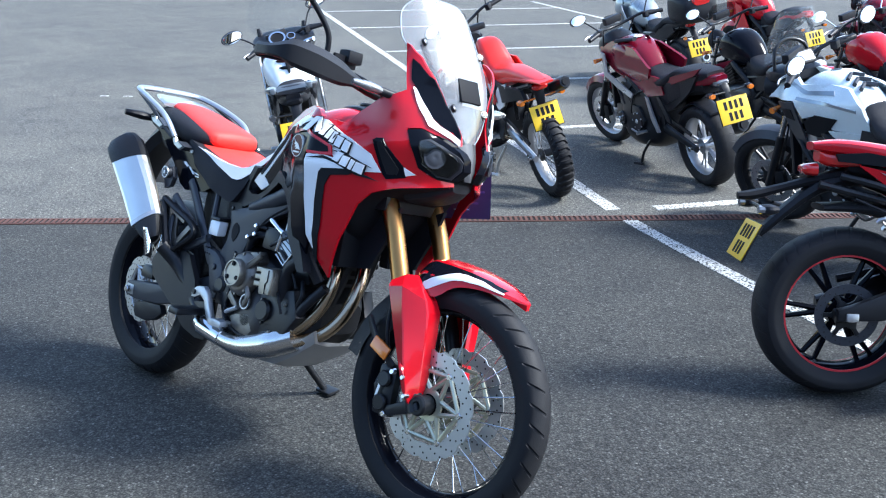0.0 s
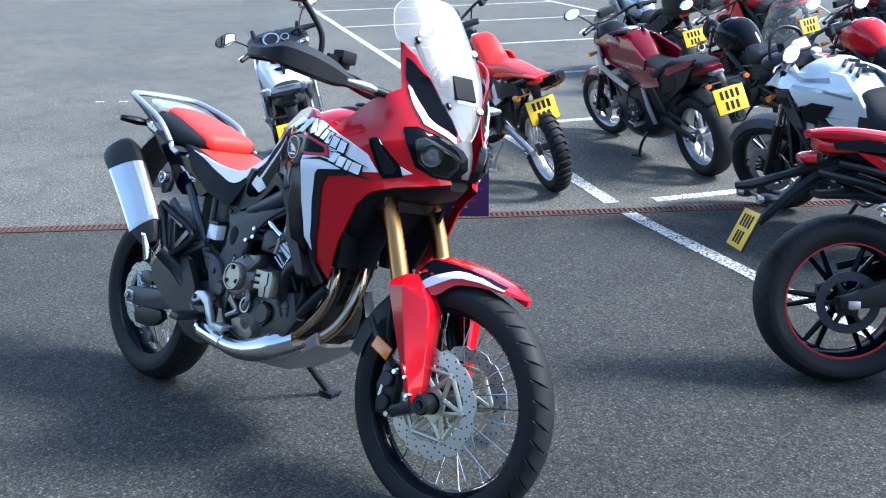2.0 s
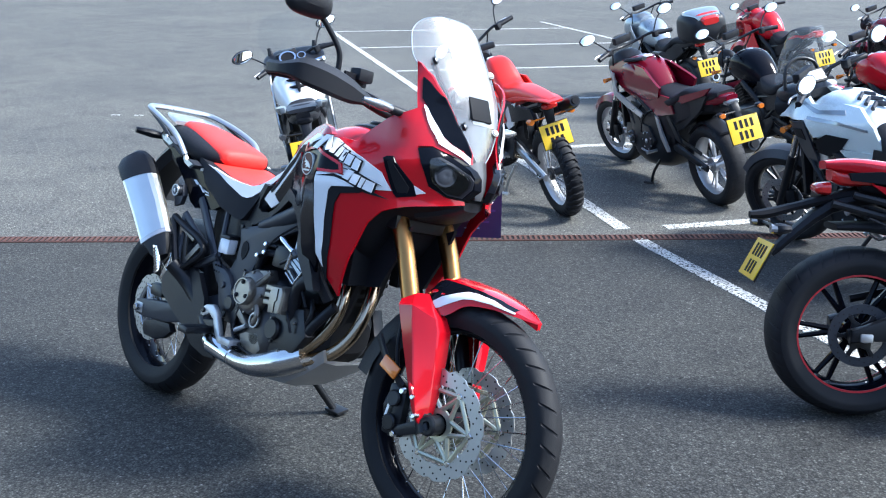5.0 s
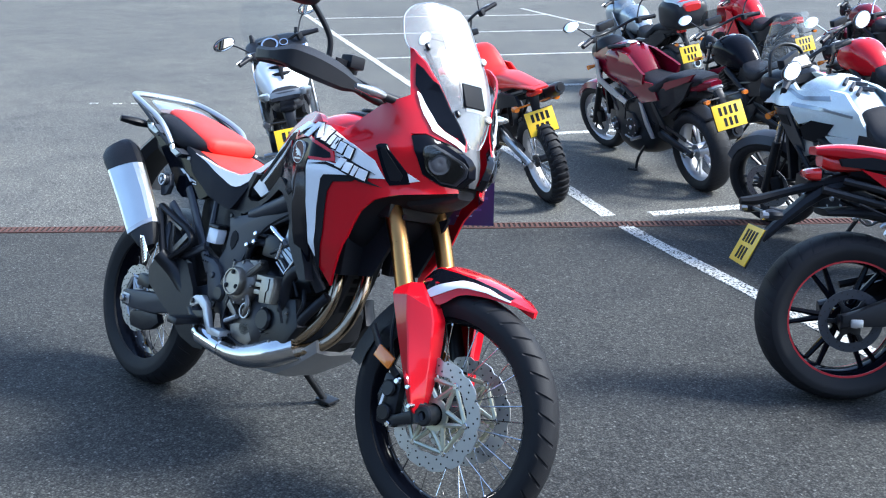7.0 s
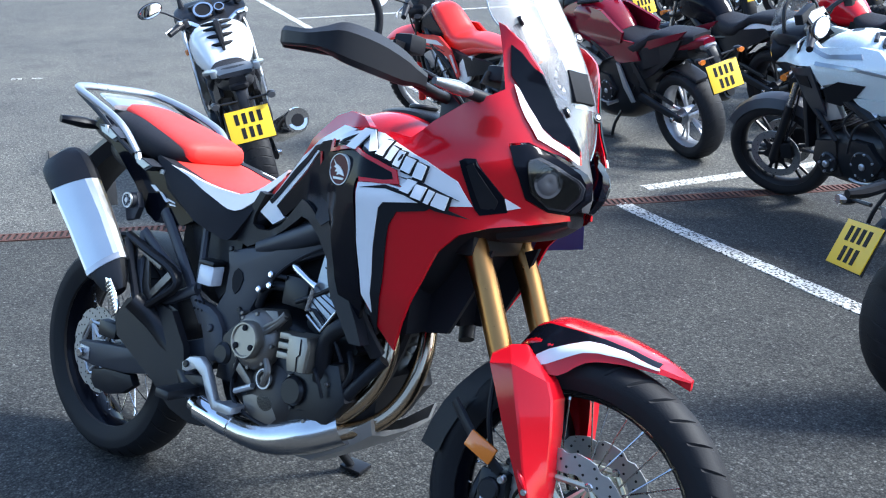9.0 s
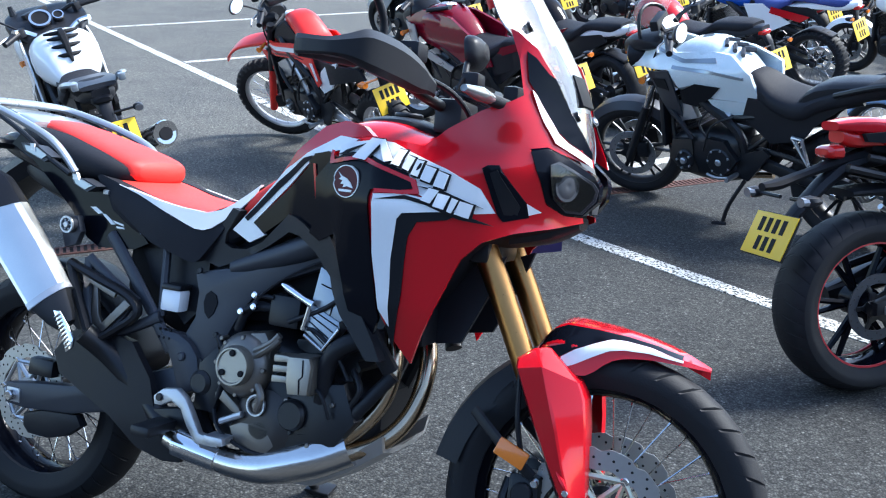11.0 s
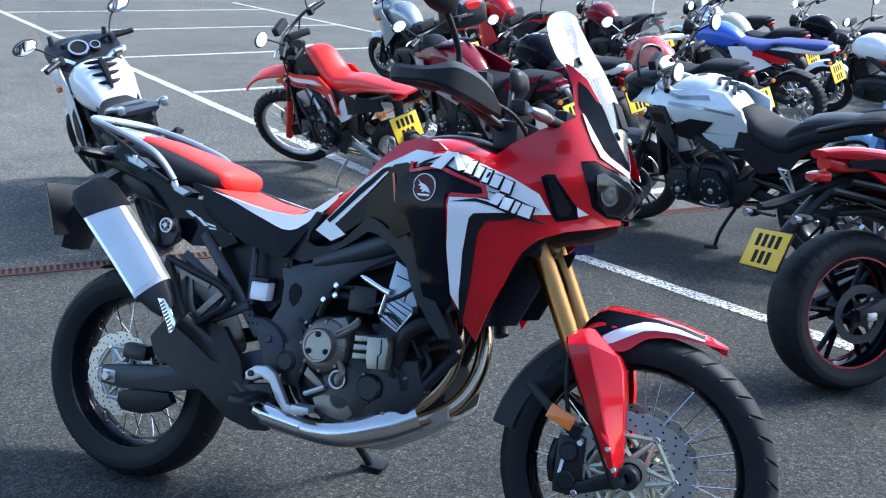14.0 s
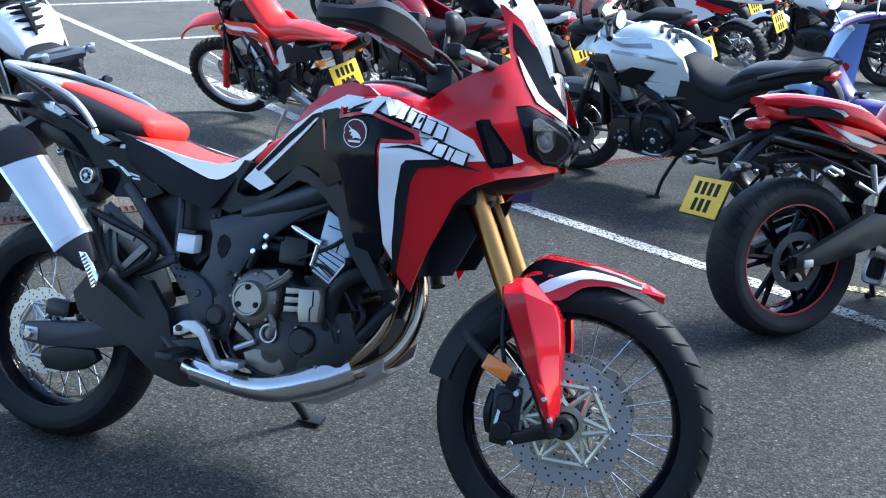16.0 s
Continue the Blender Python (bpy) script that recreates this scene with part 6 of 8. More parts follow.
        part("caliper_bracket", moved(slab([(wb - 0.15, rf - 0.075), (wb - 0.1, rf - 0.06), (wb - 0.02, rf - 0.03), (wb + 0.01, rf + 0.0), (wb - 0.03, rf + 0.012), (wb - 0.11, rf - 0.03), (wb - 0.15, rf - 0.045)], s * 0.094, s * 0.106, 0.006), turn), SATIN, low)
        part("brake_hose", moved(tube([(wb - 0.15, s * 0.1, rf + 0.07), (wb - 0.175, s * 0.125, rf + 0.18), (wb - 0.19, s * 0.12, rf + 0.3), (wb - 0.23, s * 0.1, rf + 0.42), (wb - 0.34, s * 0.08, rf + 0.56)], 0.006, 8, 6), turn), PLASTIC, low)
        part("reflector", moved(box((-0.036, -0.004, -0.019), (0.036, 0.004, 0.019), 0.004), turn @ Matrix.Translation((1.405, s * 0.128, 0.465)) @ Matrix.Rotation(radians(22), 4, "Y")), AMBER, root, "amber side reflector")
        part("reflector_stay", moved(tube([(1.3, s * 0.085, 0.53), (1.38, s * 0.115, 0.475), (1.45, s * 0.105, 0.42)], 0.013, 8, 4, 0.5), turn), PLASTIC, root)
    part("lower_yoke", moved(box((1.21, -0.14, 0.845), (1.3, 0.14, 0.9), 0.015), turn), SATIN, root)
    rings = []
    beak = ((1.405, 0.06, 0.68, 0.655), (1.435, 0.092, 0.722, 0.65), (1.471, 0.104, 0.746, 0.645), (1.53, 0.106, 0.743, 0.643), (1.58, 0.098, 0.738, 0.68), (1.64, 0.081, 0.728, 0.69), (1.705, 0.057, 0.711, 0.686), (1.772, 0.01, 0.682, 0.675))
    beak = [tuple(p) for p in zip(*[[v[2] for v in catmull([(0, 0, q) for q in col], 3)] for col in zip(*beak)])]

    def beak_side(x, z):
        """Half width of the mudguard where its flank stands at x and z."""
        w, top, side = (lerp_table([(r[0], r[i]) for r in beak], x) for i in (1, 2, 3))
        return lerp_table(((side, w), (side + (top - side) * 0.55, w * 0.96), (top - 0.006, w * 0.62), (top, 0.0)), z)

    for x, w, top, side in beak:
        rings.append([(x, -w, side), (x, -w * 0.96, side + (top - side) * 0.55), (x, -w * 0.62, top - 0.006), (x, 0, top), (x, w * 0.62, top - 0.006), (x, w * 0.96, side + (top - side) * 0.55), (x, w, side), (x, w * 0.86, side + 0.004), (x, w * 0.55, top - 0.024), (x, 0, top - 0.018), (x, -w * 0.55, top - 0.024), (x, -w * 0.86, side + 0.004)])
    fender = part("front_mudguard", moved(loft(rings), turn), RED, root, "red beak-shaped front mudguard", 20)
    for s in (-1, 1):
        strip = []
        lows, highs = ((1.474, 0.652), (1.5, 0.66), (1.54, 0.683), (1.57, 0.699), (1.6, 0.704), (1.65, 0.703), (1.717, 0.691)), ((1.474, 0.674), (1.5, 0.692), (1.54, 0.71), (1.57, 0.721), (1.6, 0.721), (1.65, 0.714), (1.717, 0.695))
        for k in range(28):
            x = 1.474 + 0.009 * k
            low, high = lerp_table(lows, x), lerp_table(highs, x)
            ring = [(x, s * (beak_side(x, low + (high - low) * v) + 0.0035), low + (high - low) * v) for v in (0, 0.33, 0.67, 1)]
            strip.append(ring + [(x, y - s * 0.007, z) for x, y, z in ring[::-1]])
        part("white_stripe", moved(loft(strip), turn), WHITE, fender)
        dark = []
        peaks = ((1.418, 0.696), (1.44, 0.722), (1.474, 0.7375), (1.54, 0.735), (1.6, 0.729), (1.66, 0.718), (1.717, 0.702))
        for k in range(34):
            x = 1.418 + 0.009 * k
            low, high = lerp_table(((1.418, 0.668), (1.44, 0.662)) + highs, x) + 0.001, lerp_table(peaks, x)
            ring = [(x, s * (beak_side(x, low + (high - low) * v) + 0.0025), low + (high - low) * v) for v in (0, 0.33, 0.67, 0.9, 1)]
            dark.append(ring + [(x, y - s * 0.006, z) for x, y, z in ring[::-1]])
        part("dark_strip", moved(loft(dark), turn), GLOSS, fender)
    rings = []
    for i in range(9):
        a = radians(104 + 66 * i / 8)
        d, o, w = Vector((math.cos(a), 0, math.sin(a))), Vector((wb, 0, rf)), 0.075 - 0.012 * i / 8
        r = rf + 0.014 + 0.012 * i / 8
        rings.append([o + d * (r - 0.055) + Vector((0, -w, 0)), o + d * r + Vector((0, -w * 0.8, 0)), o + d * (r + 0.012), o + d * r + Vector((0, w * 0.8, 0)), o + d * (r - 0.055) + Vector((0, w, 0)), o + d * (r - 0.05) + Vector((0, w * 0.93, 0)), o + d * (r - 0.008) + Vector((0, w * 0.7, 0)), o + d * (r - 0.001), o + d * (r - 0.008) + Vector((0, -w * 0.7, 0)), o + d * (r - 0.05) + Vector((0, -w * 0.93, 0))])
    part("inner_mudguard", moved(loft(rings), turn), PLASTIC, root, "black inner front mudguard")

    # engine
    eng = part("engine", body([(0.6, 0.1, 0.4, 0.6), (0.66, 0.15, 0.35, 0.64), (0.78, 0.165, 0.33, 0.64), (0.92, 0.16, 0.34, 0.6), (1.02, 0.13, 0.37, 0.56), (1.08, 0.08, 0.42, 0.52)], 20, 3.6), SATIN, root)
    up = Matrix.Translation((0.93, 0, 0.56)) @ Matrix.Rotation(radians(24), 4, "Y")
    rings = []
    for i in range(15):
        z, w = i * 0.017, (0.088 if i % 2 else 0.072) + (0.016 if i > 9 else 0)
        for dz in (0.0, 0.009):
            rings.append([up @ Vector(p) for p in ((-w, -0.125, z + dz), (w, -0.125, z + dz), (w + 0.006, 0, z + dz), (w, 0.125, z + dz), (-w, 0.125, z + dz), (-w - 0.006, 0, z + dz))])
    part("cylinder_block", loft(rings), SATIN, eng)
    for s in (-1, 1):
        part("clutch_cover", lathe([(0.074, s * 0.13), (0.077, s * 0.165), (0.07, s * 0.186), (0.06, s * 0.195), (0.05, s * 0.198)], 30, (0.752, 0, 0.548), ring=False), BRONZE if s < 0 else SATIN, eng)
        part("clutch_cap", lathe([(0.045, s * 0.19), (0.047, s * 0.212), (0.043, s * 0.222), (0.039, s * 0.222), (0.037, s * 0.218)], 30, (0.752, 0, 0.552), ring=False), PEWTER if s < 0 else SATIN, eng, "satin clutch cap with three bolts")
        bolts(eng, [(0.752 + 0.03 * math.cos(radians(95 + 120 * i)), 0.552 + 0.03 * math.sin(radians(95 + 120 * i))) for i in range(3)], s * 0.215, s * 0.2235, 0.0075, INK)
        bolts(eng, ((0.68, 0.6), (0.69, 0.47), (0.74, 0.37), (0.86, 0.36), (0.95, 0.4), (1.0, 0.5), (0.93, 0.52), (0.7, 0.4), (0.88, 0.49)), s * 0.15, s * 0.176, 0.0055, BRONZE)
        part("crank_cover", lathe([(0.09, s * 0.13), (0.094, s * 0.155), (0.07, s * 0.174), (0.03, s * 0.178)], 28, (0.82, 0, 0.42), ring=False), DARK_BRONZE if s < 0 else SATIN, eng)
        part("oil_cap", lathe([(0.021, s * 0.165), (0.022, s * 0.185), (0.017, s * 0.187), (0.015, s * 0.18), (0.008, s * 0.18), (0.007, s * 0.19)], 20, (0.809, 0, 0.467), ring=False), BRONZE, eng)
        part("pump_cover", lathe([(0.034, s * 0.14), (0.036, s * 0.176), (0.03, s * 0.184)], 20, (0.9, 0, 0.46), ring=False), SATIN, eng)
        part("side_case", slab([(0.9, 0.53), (1.02, 0.55), (1.06, 0.47), (1.0, 0.38), (0.9, 0.36), (0.86, 0.42)], s * 0.12, s * 0.168, 0.012), SATIN, eng)
    bolts(eng, [(0.752 + 0.066 * math.cos(2 * math.pi * i / 8), 0.548 + 0.066 * math.sin(2 * math.pi * i / 8)) for i in range(8)], -0.18, -0.194, 0.0055, BRONZE)
    bolts(eng, [(0.82 + 0.08 * math.cos(2 * math.pi * i / 7), 0.42 + 0.08 * math.sin(2 * math.pi * i / 7)) for i in range(4, 8)], -0.15, -0.175, 0.0055, SATIN)
    part("crank_ring", lathe([(0.021, -0.182), (0.025, -0.182), (0.025, -0.188), (0.021, -0.188)], 24, (0.809, 0, 0.467)), ALLOY, eng)
    part("lower_case", slab([(0.735, 0.405), (0.79, 0.43), (0.83, 0.44), (0.85, 0.425), (0.866, 0.38), (0.84, 0.352), (0.782, 0.355), (0.75, 0.378)], -0.178, -0.14, 0.01), BRONZE, eng, "bronze lower crankcase cover")
    part("case_horn", slab([(0.702, 0.462), (0.71, 0.485), (0.76, 0.452), (0.775, 0.43), (0.74, 0.44)], -0.182, -0.15, 0.004), BRONZE, eng)
    part("upper_case", slab([(0.742, 0.6), (0.76, 0.625), (0.8, 0.632), (0.825, 0.6), (0.82, 0.53), (0.8, 0.49), (0.78, 0.5)], -0.176, -0.13, 0.01), BRONZE, eng, "bronze upper clutch case")
    for z in (0.0, 0.014):
        part("case_strut", tube([(0.79, -0.19, 0.575 + z), (0.835, -0.198, 0.606 + z * 0.6), (0.855, -0.196, 0.628 + z * 0.6)], 0.0085, 8, 3), BRONZE, eng)
    part("case_strut", tube([(0.8, -0.185, 0.52), (0.822, -0.188, 0.49), (0.812, -0.188, 0.455)], [0.008, 0.01, 0.007], 8, 3), BRONZE, eng)
    for x, z, u, v in ((0.8, 0.71, 0.755, 0.712), (0.755, 0.712, 0.756, 0.685), (0.756, 0.685, 0.722, 0.669)):
        part("union_pipe", tube([(x, -0.158, z), (u, -0.168, v)], 0.0055, 8, 1), SATIN, eng)
        part("union_head", disc(0.0085, -0.16, -0.178, (u, 0, v), 10, 0.003), CHROME, eng)
    part("drain_bolt", tube([(0.715, -0.18, 0.412), (0.775, -0.184, 0.44)], 0.008, 8, 1), ALLOY, eng)
    for z in (0.4, 0.418, 0.436):
        part("case_rib", tube([(0.92, -0.165, z), (1.01, -0.162, z + 0.02)], 0.004, 6, 1), SATIN, eng)
    part("sensor", box((0.965, -0.18, 0.6), (0.99, -0.155, 0.63), 0.004), SATIN, eng)
    for path in ([(0.9, -0.165, 0.64), (0.93, -0.185, 0.66), (0.99, -0.18, 0.62), (1.03, -0.17, 0.56)], [(0.72, -0.16, 0.66), (0.8, -0.17, 0.74), (0.9, -0.165, 0.8), (1.02, -0.16, 0.84)], [(0.68, -0.165, 0.43), (0.72, -0.185, 0.39), (0.8, -0.18, 0.36), (0.88, -0.175, 0.36)], [(0.94, -0.17, 0.53), (0.98, -0.19, 0.52), (1.0, -0.18, 0.47)]):
        part("wiring", tube(path, 0.0045, 6, 5), PLASTIC, eng)
    part("actuator_housing", slab([(0.893, 0.597), (0.95, 0.602), (0.958, 0.585), (0.957, 0.52), (0.905, 0.514), (0.897, 0.54)], -0.215, -0.15, 0.006), PEWTER, eng, "pale cast actuator housing")
    part("housing_edge", slab([(0.936, 0.597), (0.952, 0.6), (0.96, 0.584), (0.959, 0.518), (0.94, 0.518)], -0.206, -0.15, 0.005), BRONZE, eng)
    part("housing_seam", tube([(0.936, -0.216, 0.596), (0.94, -0.2165, 0.56), (0.932, -0.2165, 0.552), (0.936, -0.216, 0.52)], 0.0016, 5, 1), INK, eng)
    for i in range(3):
        part("actuator_rib", slab([(0.85, 0.531 + 0.023 * i), (0.896, 0.536 + 0.023 * i), (0.896, 0.55 + 0.023 * i), (0.849, 0.547 + 0.023 * i)], -0.2, -0.16, 0.003), PEWTER, eng)

    head = part("cylinder_head", moved(box((-0.095, -0.135, 0.2), (0.085, 0.135, 0.31), 0.014), up), SATIN, eng)
    part("head_plate", slab([(0.926, 0.802), (0.96, 0.785), (0.99, 0.73), (1.008, 0.69), (0.975, 0.676), (0.94, 0.695), (0.914, 0.726)], -0.178, -0.14, 0.006), COLD_ALLOY, head, "bare alloy cylinder side")
    part("plate_seam", tube([(0.934, -0.1785, 0.762), (0.952, -0.1785, 0.757), (0.984, -0.1785, 0.75)], 0.0018, 5, 1), INK, head)
    part("plate_seam", tube([(0.984, -0.1785, 0.742), (0.972, -0.1785, 0.725), (0.965, -0.1785, 0.69)], 0.0018, 5, 1), INK, head)
    part("fin_block", slab([(0.905, 0.655), (0.915, 0.716), (0.994, 0.685), (0.998, 0.668), (0.962, 0.618)], -0.182, -0.14, 0.004), COLD_ALLOY, head, "bare alloy finned block")
    for i in range(4):
        x, z = 0.911 + 0.006 * i, 0.665 + 0.0115 * i
        part("fin_groove", tube([(x, -0.1825, z), (x + 0.052 + 0.004 * i, -0.1825, z - 0.034 + 0.003 * i)], 0.0017, 5, 1), SATIN, head)
    part("fin_edge", tube([(0.905, -0.184, 0.655), (0.918, -0.185, 0.718)], 0.006, 8, 1), STEEL, head)
    part("fin_edge", tube([(0.91, -0.184, 0.645), (0.962, -0.185, 0.618), (0.998, -0.184, 0.67)], 0.0045, 8, 1), STEEL, head)
    part("pull_rod", tube([(0.83, -0.178, 0.748), (0.85, -0.18, 0.741), (0.9, -0.184, 0.722), (0.925, -0.184, 0.714)], [0.004, 0.009, 0.008, 0.012], 10, 3), CHROME, head)
    part("coil_block", box((0.79, -0.16, 0.645), (0.875, -0.12, 0.72), 0.012), SATIN, head)


    for n, path, r in (("coolant_hose", [(0.96, -0.15, 0.5), (0.98, -0.175, 0.6), (1.03, -0.175, 0.645), (1.1, -0.15, 0.66)], 0.022), ("coolant_hose", [(1.0, -0.13, 0.42), (1.06, -0.15, 0.5), (1.12, -0.13, 0.58)], 0.016), ("breather_hose", [(0.7, -0.14, 0.62), (0.74, -0.15, 0.68), (0.85, -0.13, 0.68)], 0.012), ("wiring", [(1.02, -0.15, 0.48), (1.06, -0.165, 0.54), (1.03, -0.15, 0.58)], 0.007), ("wiring", [(0.66, -0.16, 0.6), (0.7, -0.17, 0.54), (0.69, -0.17, 0.46)], 0.007), ("clutch_cable", [(0.86, -0.175, 0.665), (0.98, -0.18, 0.73), (1.08, -0.16, 0.86)], 0.006)):
        part(n, tube(path, r, 10, 6), PLASTIC, eng)
    part("belt_cover", slab([(0.62, 0.53), (0.67, 0.58), (0.7, 0.5), (0.68, 0.42), (0.62, 0.42)], -0.17, -0.12, 0.01), SATIN, eng)

    # frame, subframe and swingarm
    frame_parts = bmesh.new()
    for s in (-1, 1):
        spar = part("frame_spar", slab([(0.556, 0.735), (0.62, 0.755), (0.69, 0.77), (0.8, 0.815), (0.9, 0.865), (1.0, 0.918), (1.06, 0.95), (1.09, 0.9), (0.944, 0.803), (0.813, 0.75), (0.735, 0.698), (0.693, 0.633), (0.655, 0.55), (0.6, 0.47), (0.55, 0.5), (0.545, 0.58), (0.572, 0.632), (0.572, 0.69)], s * 0.105, s * 0.15, 0.014), GREY, root, "dark grey steel frame spar")
        bolts(spar, ((0.645, 0.6), (0.612, 0.53), (0.575, 0.745), (1.03, 0.92)), s * 0.148, s * 0.157, 0.007, SATIN)
        bolts(spar, [(0.487 + 0.016 * (i % 3), 0.592 - 0.02 * (i // 3)) for i in range(6)], s * 0.16, s * 0.1665, 0.0035, INK, None, "drilled_hole")
        # Flat black patch in place of the shaded hole through the spar.
        part("spar_recess", slab([(0.601, 0.69), (0.613, 0.7), (0.63, 0.692), (0.638, 0.674), (0.63, 0.648), (0.617, 0.634), (0.604, 0.646), (0.597, 0.67)], s * 0.148, s * 0.1525, 0.0), INK, spar)
        part("spar_tube", tube([(0.66, s * 0.13, 0.762), (0.8, s * 0.14, 0.808), (0.93, s * 0.15, 0.862), (1.03, s * 0.15, 0.905)], [0.022, 0.03, 0.034, 0.03], 14, 4), GREY, spar)
        part("pivot_cover", slab([(0.472, 0.6), (0.5, 0.592), (0.545, 0.588), (0.58, 0.572), (0.609, 0.543), (0.622, 0.5), (0.61, 0.46), (0.588, 0.448), (0.557, 0.465), (0.53, 0.52), (0.5, 0.56)], s * 0.13, s * 0.165, 0.012), GREY, root)
        b = bmesh.new()
        disc(0.011, s * 0.16, s * 0.172, (0.565, 0, 0.536), 12, 0.003, b)
        part("pivot_bolt", b, GREY, root)
        disc_b = bmesh.new()
        disc(0.03, s * 0.15, s * 0.18, (0.635, 0, 0.486), 18, 0.008, disc_b)
        part("pivot_cap", disc_b, SATIN, root)
        tube([(1.1, s * 0.07, 0.96), (1.13, s * 0.05, 0.75), (1.06, s * 0.05, 0.5), (0.96, s * 0.07, 0.33), (0.7, s * 0.1, 0.3), (0.58, s * 0.1, 0.42)], 0.016, 8, 5, bm=frame_parts)
        tube([(0.6, s * 0.12, 0.8), (0.35, s * 0.13, 0.87), (0.0, s * 0.12, 0.96), (-0.12, s * 0.09, 0.99)], 0.014, 8, 5, bm=frame_parts)
        part("subframe_strut", tube([(0.28, s * 0.15, 0.8), (0.4, s * 0.155, 0.68), (0.52, s * 0.15, 0.54)], 0.017, 8, 3, 0.7), GREY, root)
        part("subframe_strut", tube([(0.46, s * 0.145, 0.79), (0.475, s * 0.15, 0.62)], 0.011, 8, 1), GREY, root)
        arm = part("swingarm", slab([(-0.035, 0.362), (0.06, 0.378), (0.2, 0.395), (0.36, 0.44), (0.55, 0.51), (0.58, 0.47), (0.56, 0.42), (0.38, 0.36), (0.2, 0.318), (0.04, 0.302), (-0.035, 0.306)], s * 0.095, s * 0.135, 0.012), GREY, root, "dark grey box-section swingarm")
        part("axle_block", box((-0.025, s * 0.128 - 0.01, 0.315), (0.025, s * 0.128 + 0.014, 0.355), 0.005), ALLOY, arm)
        b = bmesh.new()
        disc(0.014, s * 0.13, s * 0.155, (0, 0, rr), 12, 0.003, b)
        part("axle_nut", b, STEEL, arm)
        part("chain_adjuster", tube([(0.02, s * 0.115, rr), (0.07, s * 0.115, rr + 0.003)], 0.0065, 8, 1), STEEL, arm)
    part("lower_frame", frame_parts, SATIN, root)
    part("rear_caliper", box((0.02, -0.118, 0.39), (0.11, -0.065, 0.44), 0.014), SATIN, root, "black rear brake caliper")
    part("disc_guard", slab([(0.03, 0.29), (0.1, 0.31), (0.22, 0.32), (0.24, 0.29), (0.19, 0.255), (0.12, 0.235), (0.05, 0.235), (0.03, 0.255)], -0.13, -0.1, 0.012), PLASTIC, root)
    part("heel_guard", panel([(0.15, 0.48), (0.2, 0.54), (0.3, 0.57), (0.42, 0.55), (0.49, 0.47), (0.52, 0.38), (0.6, 0.325), (0.6, 0.285), (0.55, 0.28), (0.47, 0.3), (0.38, 0.36), (0.27, 0.4), (0.18, 0.43)], lambda x, z: 0.16 + 0.02 * math.sin((x - 0.16) * 6), -1, 0.0, 0.02, 0.03), PLASTIC, root, "black plastic heel guard")
    han = part("silencer_hanger", tube([(0.25, -0.185, 0.74), (0.33, -0.18, 0.69), (0.41, -0.175, 0.655), (0.34, -0.18, 0.555), (0.29, -0.185, 0.545), (0.265, -0.185, 0.6), (0.25, -0.185, 0.74)], 0.013, 8, 1, 0.7), GREY, root)
    part("hanger_plate", slab([(0.24, 0.74), (0.27, 0.735), (0.3, 0.6), (0.33, 0.56), (0.29, 0.54), (0.26, 0.58)], -0.18, -0.17, 0.004), BRONZE, han)
    part("peg_stay", tube([(0.27, -0.175, 0.535), (0.36, -0.165, 0.565), (0.48, -0.16, 0.62)], 0.016, 8, 3, 0.7), GREY, root)
    part("shock_spring", tube([(0.44 + 0.024 * math.cos(k * 0.7) + 0.0016 * k, 0.03 + 0.024 * math.sin(k * 0.7), 0.45 + 0.0042 * k) for k in range(62)], 0.006, 6, 1), SATIN, root)
    res = part("fluid_reservoir", box((0.475, -0.165, 0.635), (0.535, -0.125, 0.69), 0.01), WHITE, root, "small white fluid reservoir")
    part("reservoir_cap", box((0.475, -0.168, 0.688), (0.535, -0.122, 0.702), 0.005), SATIN, res)
    part("battery_cover", panel([(0.3, 0.86), (0.44, 0.8), (0.57, 0.775), (0.575, 0.66), (0.52, 0.6), (0.4, 0.7)], 0.115, -1, 0.0, 0.05, 0.04), PLASTIC, root)
    part("inner_block", body([(0.3, 0.09, 0.62, 0.86), (0.5, 0.1, 0.55, 0.84), (0.75, 0.1, 0.6, 0.9), (1.0, 0.1, 0.66, 0.96)], 14, 3.5), INK, root)

    # exhaust
    pipes = part("exhaust_header", tube([(1.03, -0.05, 0.7), (1.075, -0.07, 0.66), (1.095, -0.085, 0.58), (1.08, -0.1, 0.5), (1.025, -0.12, 0.43), (0.93, -0.14, 0.38)], 0.0215, 14, 6), HEAT, root, "heat-tinted steel exhaust header")
    part("second_header", tube([(1.05, 0.03, 0.7), (1.125, 0.0, 0.67), (1.155, -0.03, 0.58), (1.14, -0.06, 0.48), (1.08, -0.095, 0.41), (0.95, -0.13, 0.36)], 0.0215, 14, 6), HEAT, pipes)
    part("collector", tube([(1.03, -0.115, 0.405), (0.95, -0.14, 0.365), (0.86, -0.16, 0.33), (0.78, -0.168, 0.318), (0.7, -0.172, 0.322), (0.62, -0.175, 0.332), (0.57, -0.175, 0.345)], [0.046, 0.048, 0.04, 0.034, 0.03, 0.028, 0.027], 18, 5), STEEL, pipes, "polished steel collector pipe")
    part("heat_clamp", tube([(0.72, -0.172, 0.321), (0.6, -0.176, 0.338)], [0.034, 0.037], 10, 1), CHROME, pipes)
    part("link_pipe", tube([(0.58, -0.17, 0.345), (0.46, -0.15, 0.42), (0.36, -0.17, 0.5), (0.3, -0.22, 0.56)], 0.028, 12, 5), SATIN, pipes)
    m0, m1 = Vector((0.204, -0.243, 0.634)), Vector((-0.006, -0.243, 0.836))
    d = (m1 - m0).normalized()
    nrm = Vector((d.z, 0, -d.x))
